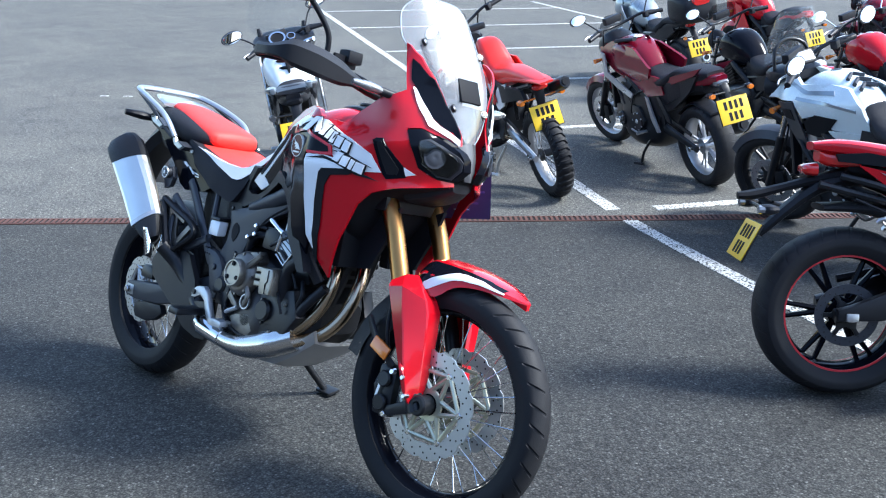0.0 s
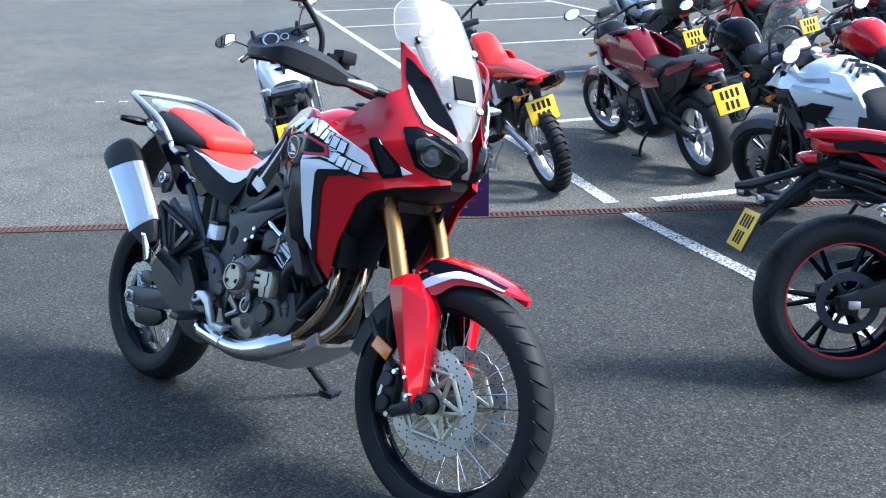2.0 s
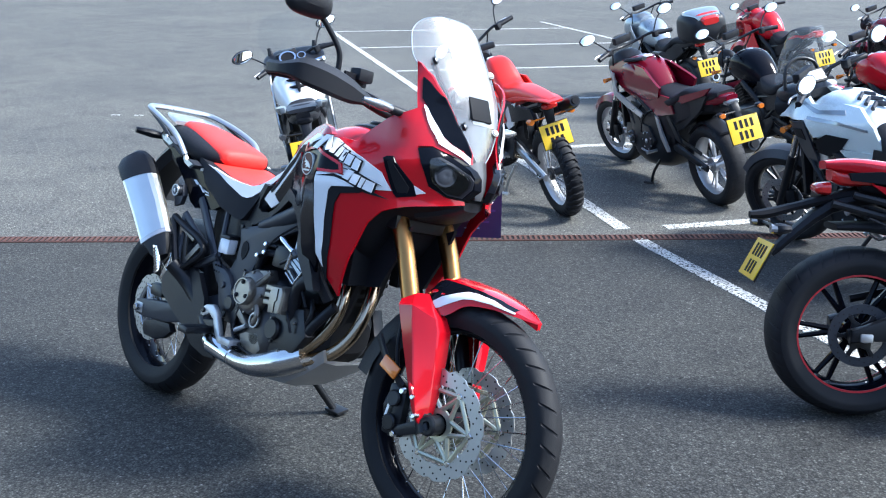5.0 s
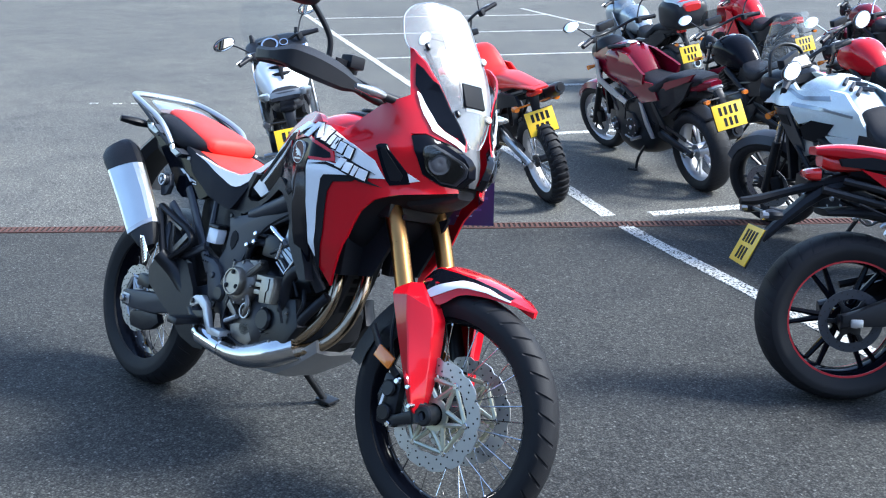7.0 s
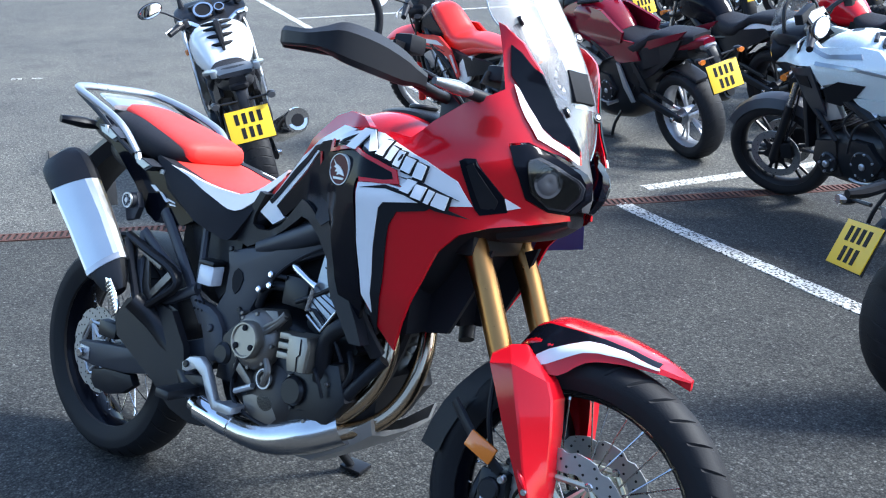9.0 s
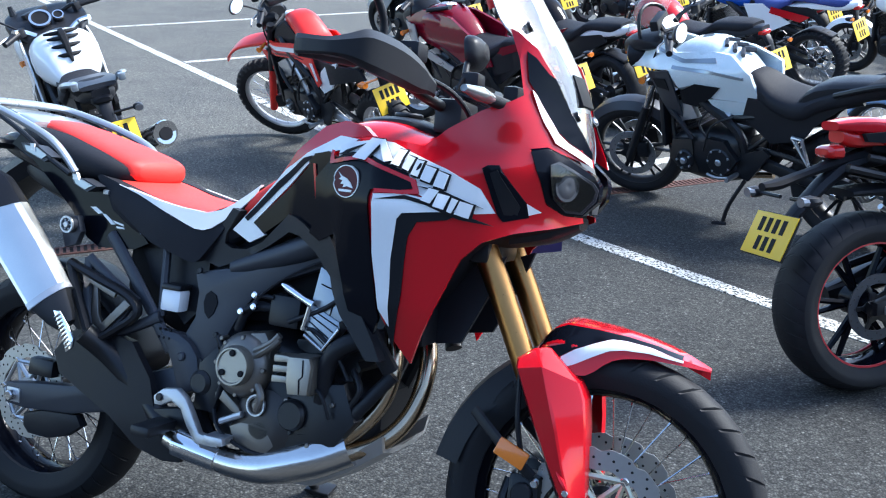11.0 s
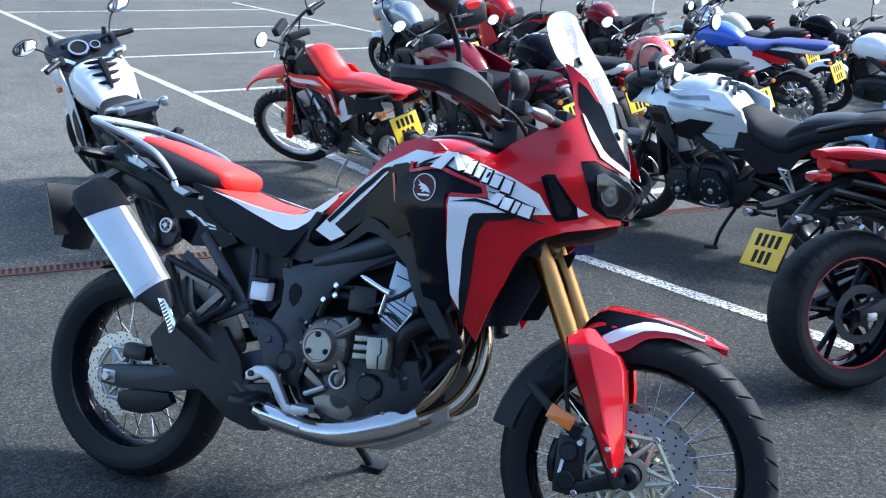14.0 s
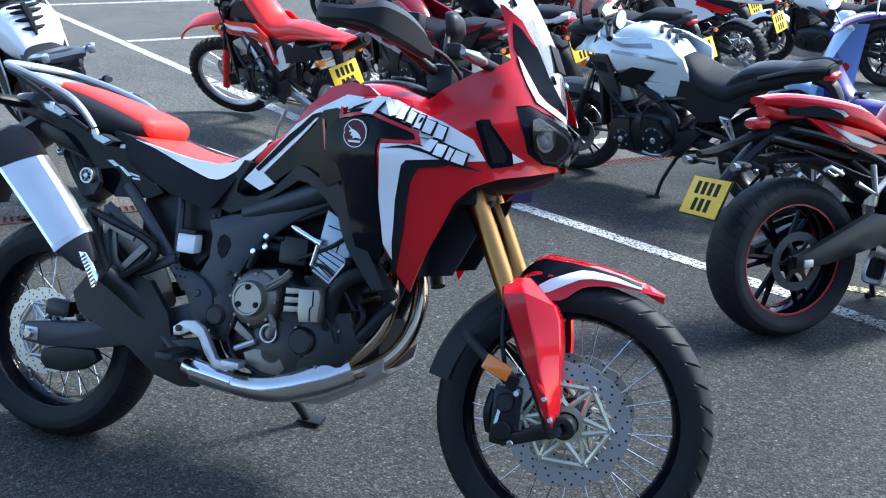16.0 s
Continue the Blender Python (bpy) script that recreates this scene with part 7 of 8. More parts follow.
    prof = [(0.06, 0.02), (0.06, 0.0), (0.052, -0.014), (0.032, -0.031), (0.008, -0.045), (-0.03, -0.058), (-0.04, -0.058), (-0.062, -0.026), (-0.064, -0.014), (-0.064, 0.014), (-0.05, 0.04), (0.0, 0.052), (0.045, 0.04)]

    def can(t, f, slant=0.0):
        return [m0 + d * (t + slant * a) + nrm * (a * f) + Vector((0, b * f, 0)) for a, b in prof]

    long = (m1 - m0).length
    can_ob = part("silencer", loft([can(-0.004, 0.84), can(0.0, 0.87), can(long * 0.5, 0.95), can(long, 1.04, -0.35), can(long + 0.006, 1.0, -0.35)]), BRUSHED, pipes, "brushed silver silencer can", 16)
    part("silencer_front_cone", loft([can(-0.085, 0.35), can(-0.06, 0.55), can(-0.02, 0.72), can(0.004, 0.85)]), SATIN, can_ob, "", 24)
    part("silencer_rim", loft([can(-0.006, 0.875), can(0.01, 0.885), can(0.012, 0.87), can(-0.007, 0.86)]), ALLOY, can_ob, "", 24)
    part("silencer_end_cap", loft([can(long - 0.008, 1.06, -0.35), can(long + 0.03, 1.09, -0.35), can(long + 0.07, 1.05, -0.2), can(long + 0.1, 0.8, -0.1), can(long + 0.108, 0.55)]), PLASTIC, can_ob, "black faceted silencer end cap", 24)
    strip = slab([(0.262, 0.617), (0.284, 0.618), (0.312, 0.592), (0.338, 0.56), (0.338, 0.536), (0.32, 0.523), (0.308, 0.55)], -0.292, -0.284, 0.003)
    part("heat_strip", strip, CHROME, can_ob, "ribbed chrome heat strip")
    for k in range(9):
        f = k / 8
        part("strip_rib", tube([(0.286 + 0.046 * f, -0.2935, 0.612 - 0.068 * f), (0.274 + 0.048 * f, -0.2935, 0.602 - 0.068 * f)], 0.0026, 6, 1), STEEL, can_ob)
    clampb = bmesh.new()
    disc(0.022, -0.205, -0.185, (0.183, 0, 0.816), 20, 0.004, clampb)
    clamp = part("rubber_mount", clampb, GREY, root)
    bolts(clamp, ((0.183, 0.816),), -0.205, -0.212, 0.008, ALLOY)
    part("mount_ring", lathe([(0.017, -0.204), (0.022, -0.204), (0.022, -0.209), (0.017, -0.209)], 20, (0.183, 0, 0.816)), ALLOY, clamp)
    bolts(clamp, [(0.183 + 0.0125 * math.cos(2 * math.pi * i / 6), 0.816 + 0.0125 * math.sin(2 * math.pi * i / 6)) for i in range(6)], -0.204, -0.208, 0.0028, ALLOY, None, "mount_hole")
    part("mount_arm", slab([(0.16, 0.835), (0.2, 0.84), (0.215, 0.8), (0.2, 0.765), (0.165, 0.755), (0.15, 0.79)], -0.19, -0.17, 0.004), GREY, root)
    hanger = part("silencer_hanger", tube([(0.2, -0.195, 0.722), (0.3, -0.195, 0.692), (0.4, -0.19, 0.66), (0.43, -0.188, 0.622), (0.375, -0.195, 0.575), (0.312, -0.2, 0.535)], 0.011, 8, 4, 1.3), SATIN, root, "black triangular silencer hanger")
    part("hanger_strut", tube([(0.205, -0.198, 0.715), (0.25, -0.2, 0.63), (0.305, -0.202, 0.54)], 0.012, 8, 3, 1.2), SATIN, hanger)
    part("hanger_plate", slab([(0.392, 0.652), (0.412, 0.64), (0.335, 0.562), (0.318, 0.575)], -0.196, -0.184, 0.003), BRONZE, hanger, "dull bronze inner plate")
    part("hanger_plate", slab([(0.24, 0.7), (0.36, 0.664), (0.355, 0.65), (0.272, 0.676), (0.258, 0.655)], -0.194, -0.184, 0.003), BRONZE, hanger)
    rings = []
    for x, z in ((0.68, 0.27), (0.8, 0.262), (0.93, 0.275), (1.03, 0.33), (1.11, 0.39)):
        rings.append([(x, -0.125, z + 0.05), (x, -0.11, z + 0.012), (x, -0.06, z), (x, 0.06, z), (x, 0.11, z + 0.012), (x, 0.125, z + 0.05), (x, 0.115, z + 0.052), (x, 0.1, z + 0.018), (x, 0, z + 0.008), (x, -0.1, z + 0.018), (x, -0.115, z + 0.052)])
    part("skid_plate", loft(rings), ALLOY, root, "bare alloy skid plate", 25)

    # pedals, pegs and stand
    pedal = part("brake_pedal", slab([(0.535, 0.445), (0.56, 0.465), (0.6, 0.472), (0.63, 0.455), (0.655, 0.42), (0.68, 0.383), (0.735, 0.376), (0.735, 0.36), (0.675, 0.358), (0.645, 0.388), (0.618, 0.428), (0.59, 0.44), (0.56, 0.425), (0.54, 0.425)], -0.212, -0.192, 0.005), ALLOY, root, "polished alloy brake pedal")
    bolts(pedal, ((0.555, 0.445),), -0.21, -0.218, 0.009, SATIN)
    part("pedal_tip", box((0.7, -0.22, 0.367), (0.755, -0.175, 0.386), 0.005), ALLOY, root)
    for s in (-1, 1):
        part("footpeg", box((0.545, s * 0.24 - 0.05, 0.37), (0.6, s * 0.24 + 0.05, 0.395), 0.008), SATIN, root)
        part("peg_bracket", slab([(0.5, 0.4), (0.6, 0.42), (0.63, 0.36), (0.56, 0.33)], s * 0.15, s * 0.18, 0.006), SATIN, root)
    stand = part("side_stand", tube([(0.62, 0.15, 0.33), (0.655, 0.25, 0.2), (0.682, 0.335, 0.1)], [0.016, 0.014, 0.013], 10, 3), SATIN, root)
    part("stand_foot", moved(box((-0.035, -0.025, -0.006), (0.045, 0.03, 0.006), 0.005), Matrix.Translation((0.69, 0.34, 0.098)) @ Matrix.Rotation(radians(16), 4, "X")), SATIN, stand)

    # tank, fairing and colour panels
    tank = part("tank", body([(0.76, 0.09, 0.9, 0.985), (0.81, 0.125, 0.88, 1.045), (0.88, 0.15, 0.88, 1.115), (0.95, 0.16, 0.88, 1.142), (1.04, 0.165, 0.88, 1.145), (1.12, 0.16, 0.9, 1.12), (1.2, 0.13, 0.92, 1.105), (1.28, 0.1, 0.94, 1.12)], 24, 2.6), RED, root, "glossy red fuel tank")
    part("tank_insert", body([(0.92, 0.03, 1.12, 1.1475), (0.98, 0.065, 1.12, 1.1545), (1.06, 0.065, 1.12, 1.1535), (1.14, 0.03, 1.1, 1.128)], 16, 2.6), PLASTIC, tank)
    part("filler_cap", moved(disc(0.036, 0, 0.012, (0, 0, 0), 22, 0.004), Matrix.Translation((1.03, 0, 1.153)) @ Matrix.Rotation(radians(90), 4, "X")), SATIN, tank)
    part("inner_fairing", body([(1.1, 0.13, 0.72, 0.98), (1.2, 0.2, 0.74, 1.02), (1.32, 0.18, 0.88, 1.02), (1.42, 0.13, 0.92, 1.02), (1.49, 0.05, 0.94, 1.0)], 16, 3.2), INK, root)
    for s in (-1, 1):
        part("radiator", box((1.16, s * 0.1 - 0.07, 0.66), (1.2, s * 0.1 + 0.07, 0.82), 0.006), INK, root)
        part("radiator_shroud", panel([(1.14, 0.74), (1.2, 0.78), (1.28, 0.84), (1.36, 0.87), (1.33, 0.8), (1.26, 0.67), (1.2, 0.66)], 0.1, s, 0.0, 0.012, 0.04), PLASTIC, root)
        redo = [(1.136, 1.095), (1.193, 1.088), (1.242, 1.127), (1.315, 1.167), (1.378, 1.191), (1.396, 1.206), (1.38, 1.275), (1.345, 1.34), (1.364, 1.334), (1.408, 1.302), (1.439, 1.253), (1.472, 1.177), (1.518, 1.101), (1.526, 1.074), (1.472, 1.096), (1.449, 1.107), (1.421, 1.1), (1.445, 1.035), (1.454, 0.99), (1.481, 0.969), (1.51, 0.967), (1.512, 0.956), (1.466, 0.941), (1.4, 0.925), (1.344, 0.902), (1.303, 0.863), (1.276, 0.812), (1.247, 0.755), (1.214, 0.692), (1.184, 0.626), (1.152, 0.676), (1.133, 0.721), (1.12, 0.8), (1.081, 0.9), (1.006, 1.04), (1.053, 1.087)]
        fair = part("side_fairing", panel(redo, cowl, s, 0.0, 0.008, 0.022), RED, root, "glossy red side fairing")
        part("black_fairing_panel", panel([(0.922, 1), (0.968, 1.045), (1.032, 1.063), (1.075, 1.064), (1.186, 1.03), (1.2, 1), (1.178, 0.993), (1.105, 0.99), (1.101, 0.975), (1.128, 0.721), (1.1, 0.66), (1.06, 0.7), (1.04, 0.76), (1.013, 0.849), (0.974, 0.92), (0.929, 0.94)], cowl, s, 0.007, 0.01, 0.022), GLOSS, fair, "gloss black side panel")
        part("red_edge", panel([(0.967, 1.064), (0.974, 1.063), (0.978, 1.044), (1.069, 1.059), (1.146, 1.036), (1.206, 1.018), (1.217, 0.99), (1.178, 0.986), (1.122, 0.986), (1.119, 0.993), (1.178, 0.994), (1.204, 0.998), (1.197, 1.012), (1.144, 1.028), (1.066, 1.05), (0.967, 1.034)], cowl, s, 0.012, 0.004, 0.015), RED, fair)
        part("white_panel", panel([(1.118, 0.982), (1.186, 0.988), (1.222, 0.983), (1.31, 0.962), (1.24, 0.955), (1.184, 0.948), (1.173, 0.935), (1.161, 0.85), (1.15, 0.706), (1.131, 0.743), (1.119, 0.86)], cowl, s, 0.0085, 0.005, 0.02), WHITE, fair, "white angular colour panel")
        part("black_band", panel([(1.166, 0.947), (1.21, 0.955), (1.31, 0.963), (1.275, 0.942), (1.214, 0.932), (1.197, 0.901), (1.178, 0.761), (1.151, 0.66), (1.143, 0.706), (1.152, 0.85)], cowl, s, 0.0065, 0.004, 0.02), INK, fair)
        part("white_lettering_ground", panel([(0.984, 1.073), (1.031, 1.085), (1.087, 1.093), (1.13, 1.089), (1.173, 1.073), (1.264, 1.045), (1.336, 1.011), (1.366, 0.964), (1.319, 0.958), (1.273, 0.957), (1.212, 0.99), (1.203, 1.014), (1.068, 1.055), (0.986, 1.041)], cowl, s, 0.004, 0.004, 0.02), WHITE, fair, "white panel for the side lettering")
        part("white_tip", panel([(1.422, 0.989), (1.447, 0.973), (1.425, 0.965)], cowl, s, 0.004, 0.004, 0.02), WHITE, fair)
        # lettering left as slanted plain bars
        for quad in (((1.04, 1.052), (1.079, 1.048), (1.109, 1.094), (1.077, 1.096)), ((1.098, 1.091), (1.11, 1.095), (1.151, 1.052), (1.132, 1.048)), ((1.148, 1.046), (1.166, 1.042), (1.17, 1.076), (1.153, 1.077)), ((1.174, 1.039), (1.188, 1.034), (1.195, 1.061), (1.179, 1.066)), ((1.195, 1.028), (1.21, 1.024), (1.218, 1.056), (1.201, 1.059)), ((1.216, 1.02), (1.237, 1.014), (1.248, 1.043), (1.225, 1.049)), ((1.245, 1.009), (1.267, 1.004), (1.275, 1.033), (1.254, 1.04)),
                     ((1.222, 0.978), (1.242, 0.973), (1.258, 1), (1.237, 1.004)), ((1.248, 0.968), (1.27, 0.963), (1.281, 0.991), (1.257, 0.995)), ((1.277, 0.96), (1.286, 0.957), (1.298, 0.984), (1.286, 0.988)), ((1.292, 0.956), (1.32, 0.949), (1.328, 0.977), (1.302, 0.983))):
            mx, mz = sum(q[0] for q in quad) / 4, sum(q[1] for q in quad) / 4
            shade = [(x + math.copysign(0.0028, x - mx) + 0.0015, z + math.copysign(0.003, z - mz) - 0.0015) for x, z in quad]
            part("letter_shadow", panel(shade, cowl, s, 0.0115, 0.003, 0.02), INK, fair)
            part("letter_bar", panel(quad, cowl, s, 0.0145, 0.003, 0.02), WHITE, fair)
        part("lettering_underline", panel([(1.124, 0.972), (1.186, 0.985), (1.222, 0.979), (1.306, 0.956), (1.367, 0.938), (1.3, 0.945), (1.231, 0.969), (1.189, 0.977)], cowl, s, 0.0105, 0.004, 0.015), INK, fair)
        part("lettering_swash", panel([(1.208, 1.006), (1.262, 1.001), (1.345, 0.972), (1.269, 0.993)], cowl, s, 0.0095, 0.004, 0.015), INK, fair)
        part("lettering_swash", panel([(0.984, 1.055), (1.062, 1.083), (1.053, 1.076), (1.019, 1.061), (1.048, 1.061), (1.039, 1.056)], cowl, s, 0.0095, 0.004, 0.015), INK, fair)
        bad = part("badge", moved(disc(0.034, -s * 0.004, s * 0.007, (0, 0, 0), 26, 0.001), Matrix.Translation((1.035, s * (cowl(1.035, 1.0) + 0.008), 1.0)) @ Matrix.Rotation(s * radians(9), 4, "Z")), BADGE, fair, "round dark red badge with a white rim")
        part("badge_rim", moved(lathe([(0.0325, 0), (0.0345, 0), (0.0345, s * 0.0082), (0.0325, s * 0.0082)], 28), Matrix.Translation((1.035, s * (cowl(1.035, 1.0) + 0.008), 1.0)) @ Matrix.Rotation(s * radians(9), 4, "Z")), WHITE, bad)
        part("badge_shape", moved(slab([(-0.021, 0.019), (-0.011, 0.011), (0.003, 0.006), (0.013, -0.002), (0.02, -0.013), (0.004, -0.01), (-0.006, -0.013), (-0.004, -0.006), (-0.013, -0.006), (-0.008, 0.001), (-0.018, 0.004), (-0.012, 0.008)], s * 0.0065, s * 0.009, 0), Matrix.Translation((1.035, s * (cowl(1.035, 1.0) + 0.008), 1.0)) @ Matrix.Rotation(s * radians(9), 4, "Z")), WHITE, bad)
        part("badge_bar", moved(slab([(-0.018, -0.017), (0.018, -0.017), (0.016, -0.022), (-0.016, -0.022)], s * 0.0065, s * 0.009, 0), Matrix.Translation((1.035, s * (cowl(1.035, 1.0) + 0.008), 1.0)) @ Matrix.Rotation(s * radians(9), 4, "Z")), WHITE, bad)
        inl = part("air_inlet", panel([(1.337, 1.053), (1.348, 1.06), (1.37, 1.062), (1.386, 1.039), (1.425, 0.984), (1.425, 0.96), (1.381, 0.948), (1.37, 0.96), (1.354, 1.009)], cowl, s, 0.0035, 0.006, 0.02), GLOSS, fair, "black air inlet in the fairing")
        part("inlet_hollow", panel([(1.354, 1.045), (1.369, 1.052), (1.411, 0.981), (1.405, 0.963), (1.382, 0.962)], cowl, s, 0.005, 0.003, 0.02), INK, inl)
        part("cowl_side_panel", panel([(1.391, 1.295), (1.409, 1.283), (1.433, 1.254), (1.444, 1.247), (1.474, 1.18), (1.52, 1.104), (1.522, 1.091), (1.479, 1.122), (1.461, 1.14), (1.416, 1.214), (1.402, 1.235)], cowl, s, 0.005, 0.005, 0.02), GLOSS, fair, "dark panel beside the windscreen")
        part("white_cowl_stripe", panel([(1.41, 1.218), (1.417, 1.21), (1.462, 1.136), (1.478, 1.12), (1.521, 1.09), (1.526, 1.074), (1.462, 1.116), (1.437, 1.157)], cowl, s, 0.008, 0.006, 0.02), WHITE, fair)
        part("tank_red_panel", panel([(0.775, 0.985), (0.83, 1.055), (0.9, 1.115), (0.96, 1.13), (1.03, 1.12), (1.06, 1.1), (0.985, 1.09), (0.9, 1.05), (0.83, 0.985), (0.72, 0.87), (0.7, 0.885)], tank_side, s, 0.0, 0.02, 0.025), RED, root)
        white = part("tank_white_stripe", panel([(0.648, 0.853), (0.703, 0.828), (0.749, 0.851), (0.71, 0.876), (0.79, 0.95), (0.863, 1.016), (0.884, 1.034), (0.958, 1.06), (1.0, 1.07), (1.03, 1.091), (0.964, 1.096), (0.87, 1.052), (0.803, 1.011), (0.71, 0.915)], tank_side, s, 0.005, 0.012, 0.022), WHITE, root, "white stripe along tank and side")
        part("stripe_seam", panel([(0.684, 0.886), (0.694, 0.879), (0.79, 0.966), (0.868, 1.03), (0.89, 1.04), (0.888, 1.047), (0.86, 1.04), (0.782, 0.98)], tank_side, s, 0.0075, 0.004, 0.02), INK, white)
        part("pillar", panel([(0.885, 1.032), (0.905, 1.052), (0.95, 1.06), (0.99, 1.045), (1.0, 0.95), (0.99, 0.885), (0.94, 0.862), (0.905, 0.876), (0.922, 0.91), (0.914, 0.98), (0.9, 1.028)], tank_side, s, 0.015, 0.02, 0.018), GLOSS, root, "gloss black pillar beside the tank")
        # Faint red reflection along the pillar, painted as a thin strip.
        part("red_pinstripe", panel([(0.903, 1.03), (0.911, 1.03), (0.926, 0.96), (0.92, 0.952)], tank_side, s, 0.018, 0.004, 0.02), RED, root)
        part("dark_side_window", panel([(0.706, 0.872), (0.79, 0.945), (0.884, 1.028), (0.902, 1.036), (0.918, 0.98), (0.925, 0.907), (0.908, 0.88), (0.86, 0.9), (0.826, 0.908), (0.744, 0.854)], tank_side, s, 0.003, 0.02, 0.02), GLOSS, root, "glossy dark side panel")
        part("side_trim", panel([(0.549, 0.773), (0.6, 0.836), (0.65, 0.905), (0.672, 0.9), (0.635, 0.842), (0.632, 0.818), (0.655, 0.808), (0.7, 0.812), (0.748, 0.834), (0.826, 0.908), (0.85, 0.905), (0.882, 0.893), (0.93, 0.868), (0.967, 0.885), (1.03, 0.801), (1.119, 0.67), (1.14, 0.631), (1.107, 0.628), (1.031, 0.715), (0.985, 0.79), (0.931, 0.834), (0.87, 0.864), (0.832, 0.868), (0.767, 0.826), (0.69, 0.785), (0.62, 0.758)], tank_side, s, 0.012, 0.03, 0.022), PLASTIC, root, "matt black plastic side trim")
        part("crash_bar", tube([(1.0, s * 0.2, 0.86), (1.05, s * 0.21, 0.74), (1.1, s * 0.2, 0.66), (1.13, s * 0.17, 0.6)], 0.022, 10, 5, 0.7), PLASTIC, root)
    # nose and headlights
    for s in (-1, 1):
        lampo = part("headlight", panel([(1.424, 1.096), (1.45, 1.104), (1.473, 1.093), (1.532, 1.056), (1.542, 1.036), (1.54, 1.003), (1.511, 0.971), (1.481, 0.973), (1.454, 0.994), (1.446, 1.036)], cowl, s, 0.002, 0.03, 0.018), GLOSS, root, "dark twin headlight unit")
        part("headlight_rim", panel([(1.461, 1.072), (1.472, 1.08), (1.5, 1.063), (1.533, 1.042), (1.541, 1.028), (1.536, 1.004), (1.511, 0.974), (1.485, 0.976), (1.466, 1.003), (1.464, 1.048)], cowl, s, 0.005, 0.005, 0.015), GREY, lampo)
        part("reflector_plate", panel([(1.464, 1.069), (1.472, 1.076), (1.501, 1.059), (1.531, 1.038), (1.537, 1.025), (1.532, 1.006), (1.51, 0.979), (1.487, 0.981), (1.468, 1.006), (1.467, 1.048)], cowl, s, 0.0065, 0.003, 0.015), SATIN, lampo)
        spot = Matrix.Translation((1.488, s * (cowl(1.488, 1.032) + 0.008), 1.032)) @ Matrix.Rotation(s * radians(-58), 4, "Z") @ Matrix.Diagonal((1, -s, 1, 1))
        part("headlight_bowl", moved(lathe([(0.033, -0.004), (0.034, 0.007), (0.031, 0.007), (0.027, -0.004), (0.012, -0.008), (0.004, -0.006)], 24, ring=False), spot), GREY, lampo)
        part("headlight_bulb", moved(lathe([(0.013, -0.004), (0.014, 0.004), (0.009, 0.008), (0.002, 0.01)], 18, ring=False), spot), LENS, lampo)
        part("headlight_brow", moved(slab([(-0.033, 0.004), (0.033, 0.004), (0.033, -0.003), (-0.033, -0.003)], -0.002, 0.009, 0.001), spot), GREY, lampo)
        part("headlight_glass", panel([(1.464, 1.069), (1.472, 1.076), (1.501, 1.059), (1.531, 1.038), (1.537, 1.025), (1.532, 1.006), (1.51, 0.979), (1.487, 0.981), (1.468, 1.006), (1.467, 1.048)], lambda x, z: cowl(x, z) + 0.014, s, 0.003, 0.003, 0.018), LENS, lampo)
        ind = part("front_indicator", tube([(1.343, s * 0.235, 1.19), (1.335, s * 0.275, 1.196), (1.322, s * 0.327, 1.202)], [0.011, 0.015, 0.007], 12, 4, 1.3), CLEAR_LENS, root, "clear front indicator")
        part("indicator_stem", tube([(1.37, s * 0.17, 1.178), (1.342, s * 0.242, 1.191)], 0.013, 10, 1), PLASTIC, ind)
    rings = []
    for x, z, w in ((1.464, 1.205, 0.088), (1.478, 1.165, 0.076), (1.493, 1.115, 0.056), (1.507, 1.075, 0.038), (1.52, 1.045, 0.03), (1.53, 1.005, 0.022), (1.525, 0.975, 0.014)):
        rings.append([(x - 1.6 * w * w * 4 - 0.004, -w, z), (x - 1.6 * w * w, -w * 0.5, z), (x + 0.003, 0, z), (x - 1.6 * w * w, w * 0.5, z), (x - 1.6 * w * w * 4 - 0.004, w, z), (x - 0.03, w * 0.6, z), (x - 0.03, -w * 0.6, z)])
    part("nose_bridge", loft(rings), TITAN, root, "grey tongue between the headlights")
    part("chin", body([(1.36, 0.1, 0.885, 0.935), (1.44, 0.07, 0.905, 0.955), (1.5, 0.035, 0.938, 0.965)], 14, 3), PLASTIC, root)
    part("instrument", moved(box((1.3, -0.075, 1.15), (1.34, 0.075, 1.235), 0.012), Matrix()), PLASTIC, root)
    rings = []
    table = ((1.505, 1.085, 0.02), (1.5, 1.12, 0.048), (1.487, 1.175, 0.082), (1.468, 1.235, 0.108), (1.447, 1.28, 0.128), (1.416, 1.33, 0.156), (1.396, 1.36, 0.167), (1.362, 1.405, 0.16), (1.334, 1.445, 0.146), (1.314, 1.475, 0.112), (1.306, 1.49, 0.06))
    table = [tuple(p) for p in catmull(table, 4)]
    for x, z, w in table:
        rings.append([(x - 2.6 * (w * v) ** 2, w * v, z - 0.25 * (w * v) ** 2) for v in [j / 8 - 1 for j in range(17)]])
    scr = part("windscreen", thicken(loft(rings, False, False), 0.004), FAINT_GLARE_SCREEN, root, "tall clear windscreen with sky glare put in as milky white", 60)
    # Sky glare on the middle and far side is painted as milky white.
    scr.data.materials.append(GLARE_SCREEN)
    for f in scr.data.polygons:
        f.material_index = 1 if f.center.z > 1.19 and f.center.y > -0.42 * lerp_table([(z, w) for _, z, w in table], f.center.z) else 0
    rim = [rings[k][0] for k in range(len(rings))] + [rings[-1][v] for v in (4, 8, 12)] + [rings[k][-1] for k in range(len(rings) - 1, -1, -1)]
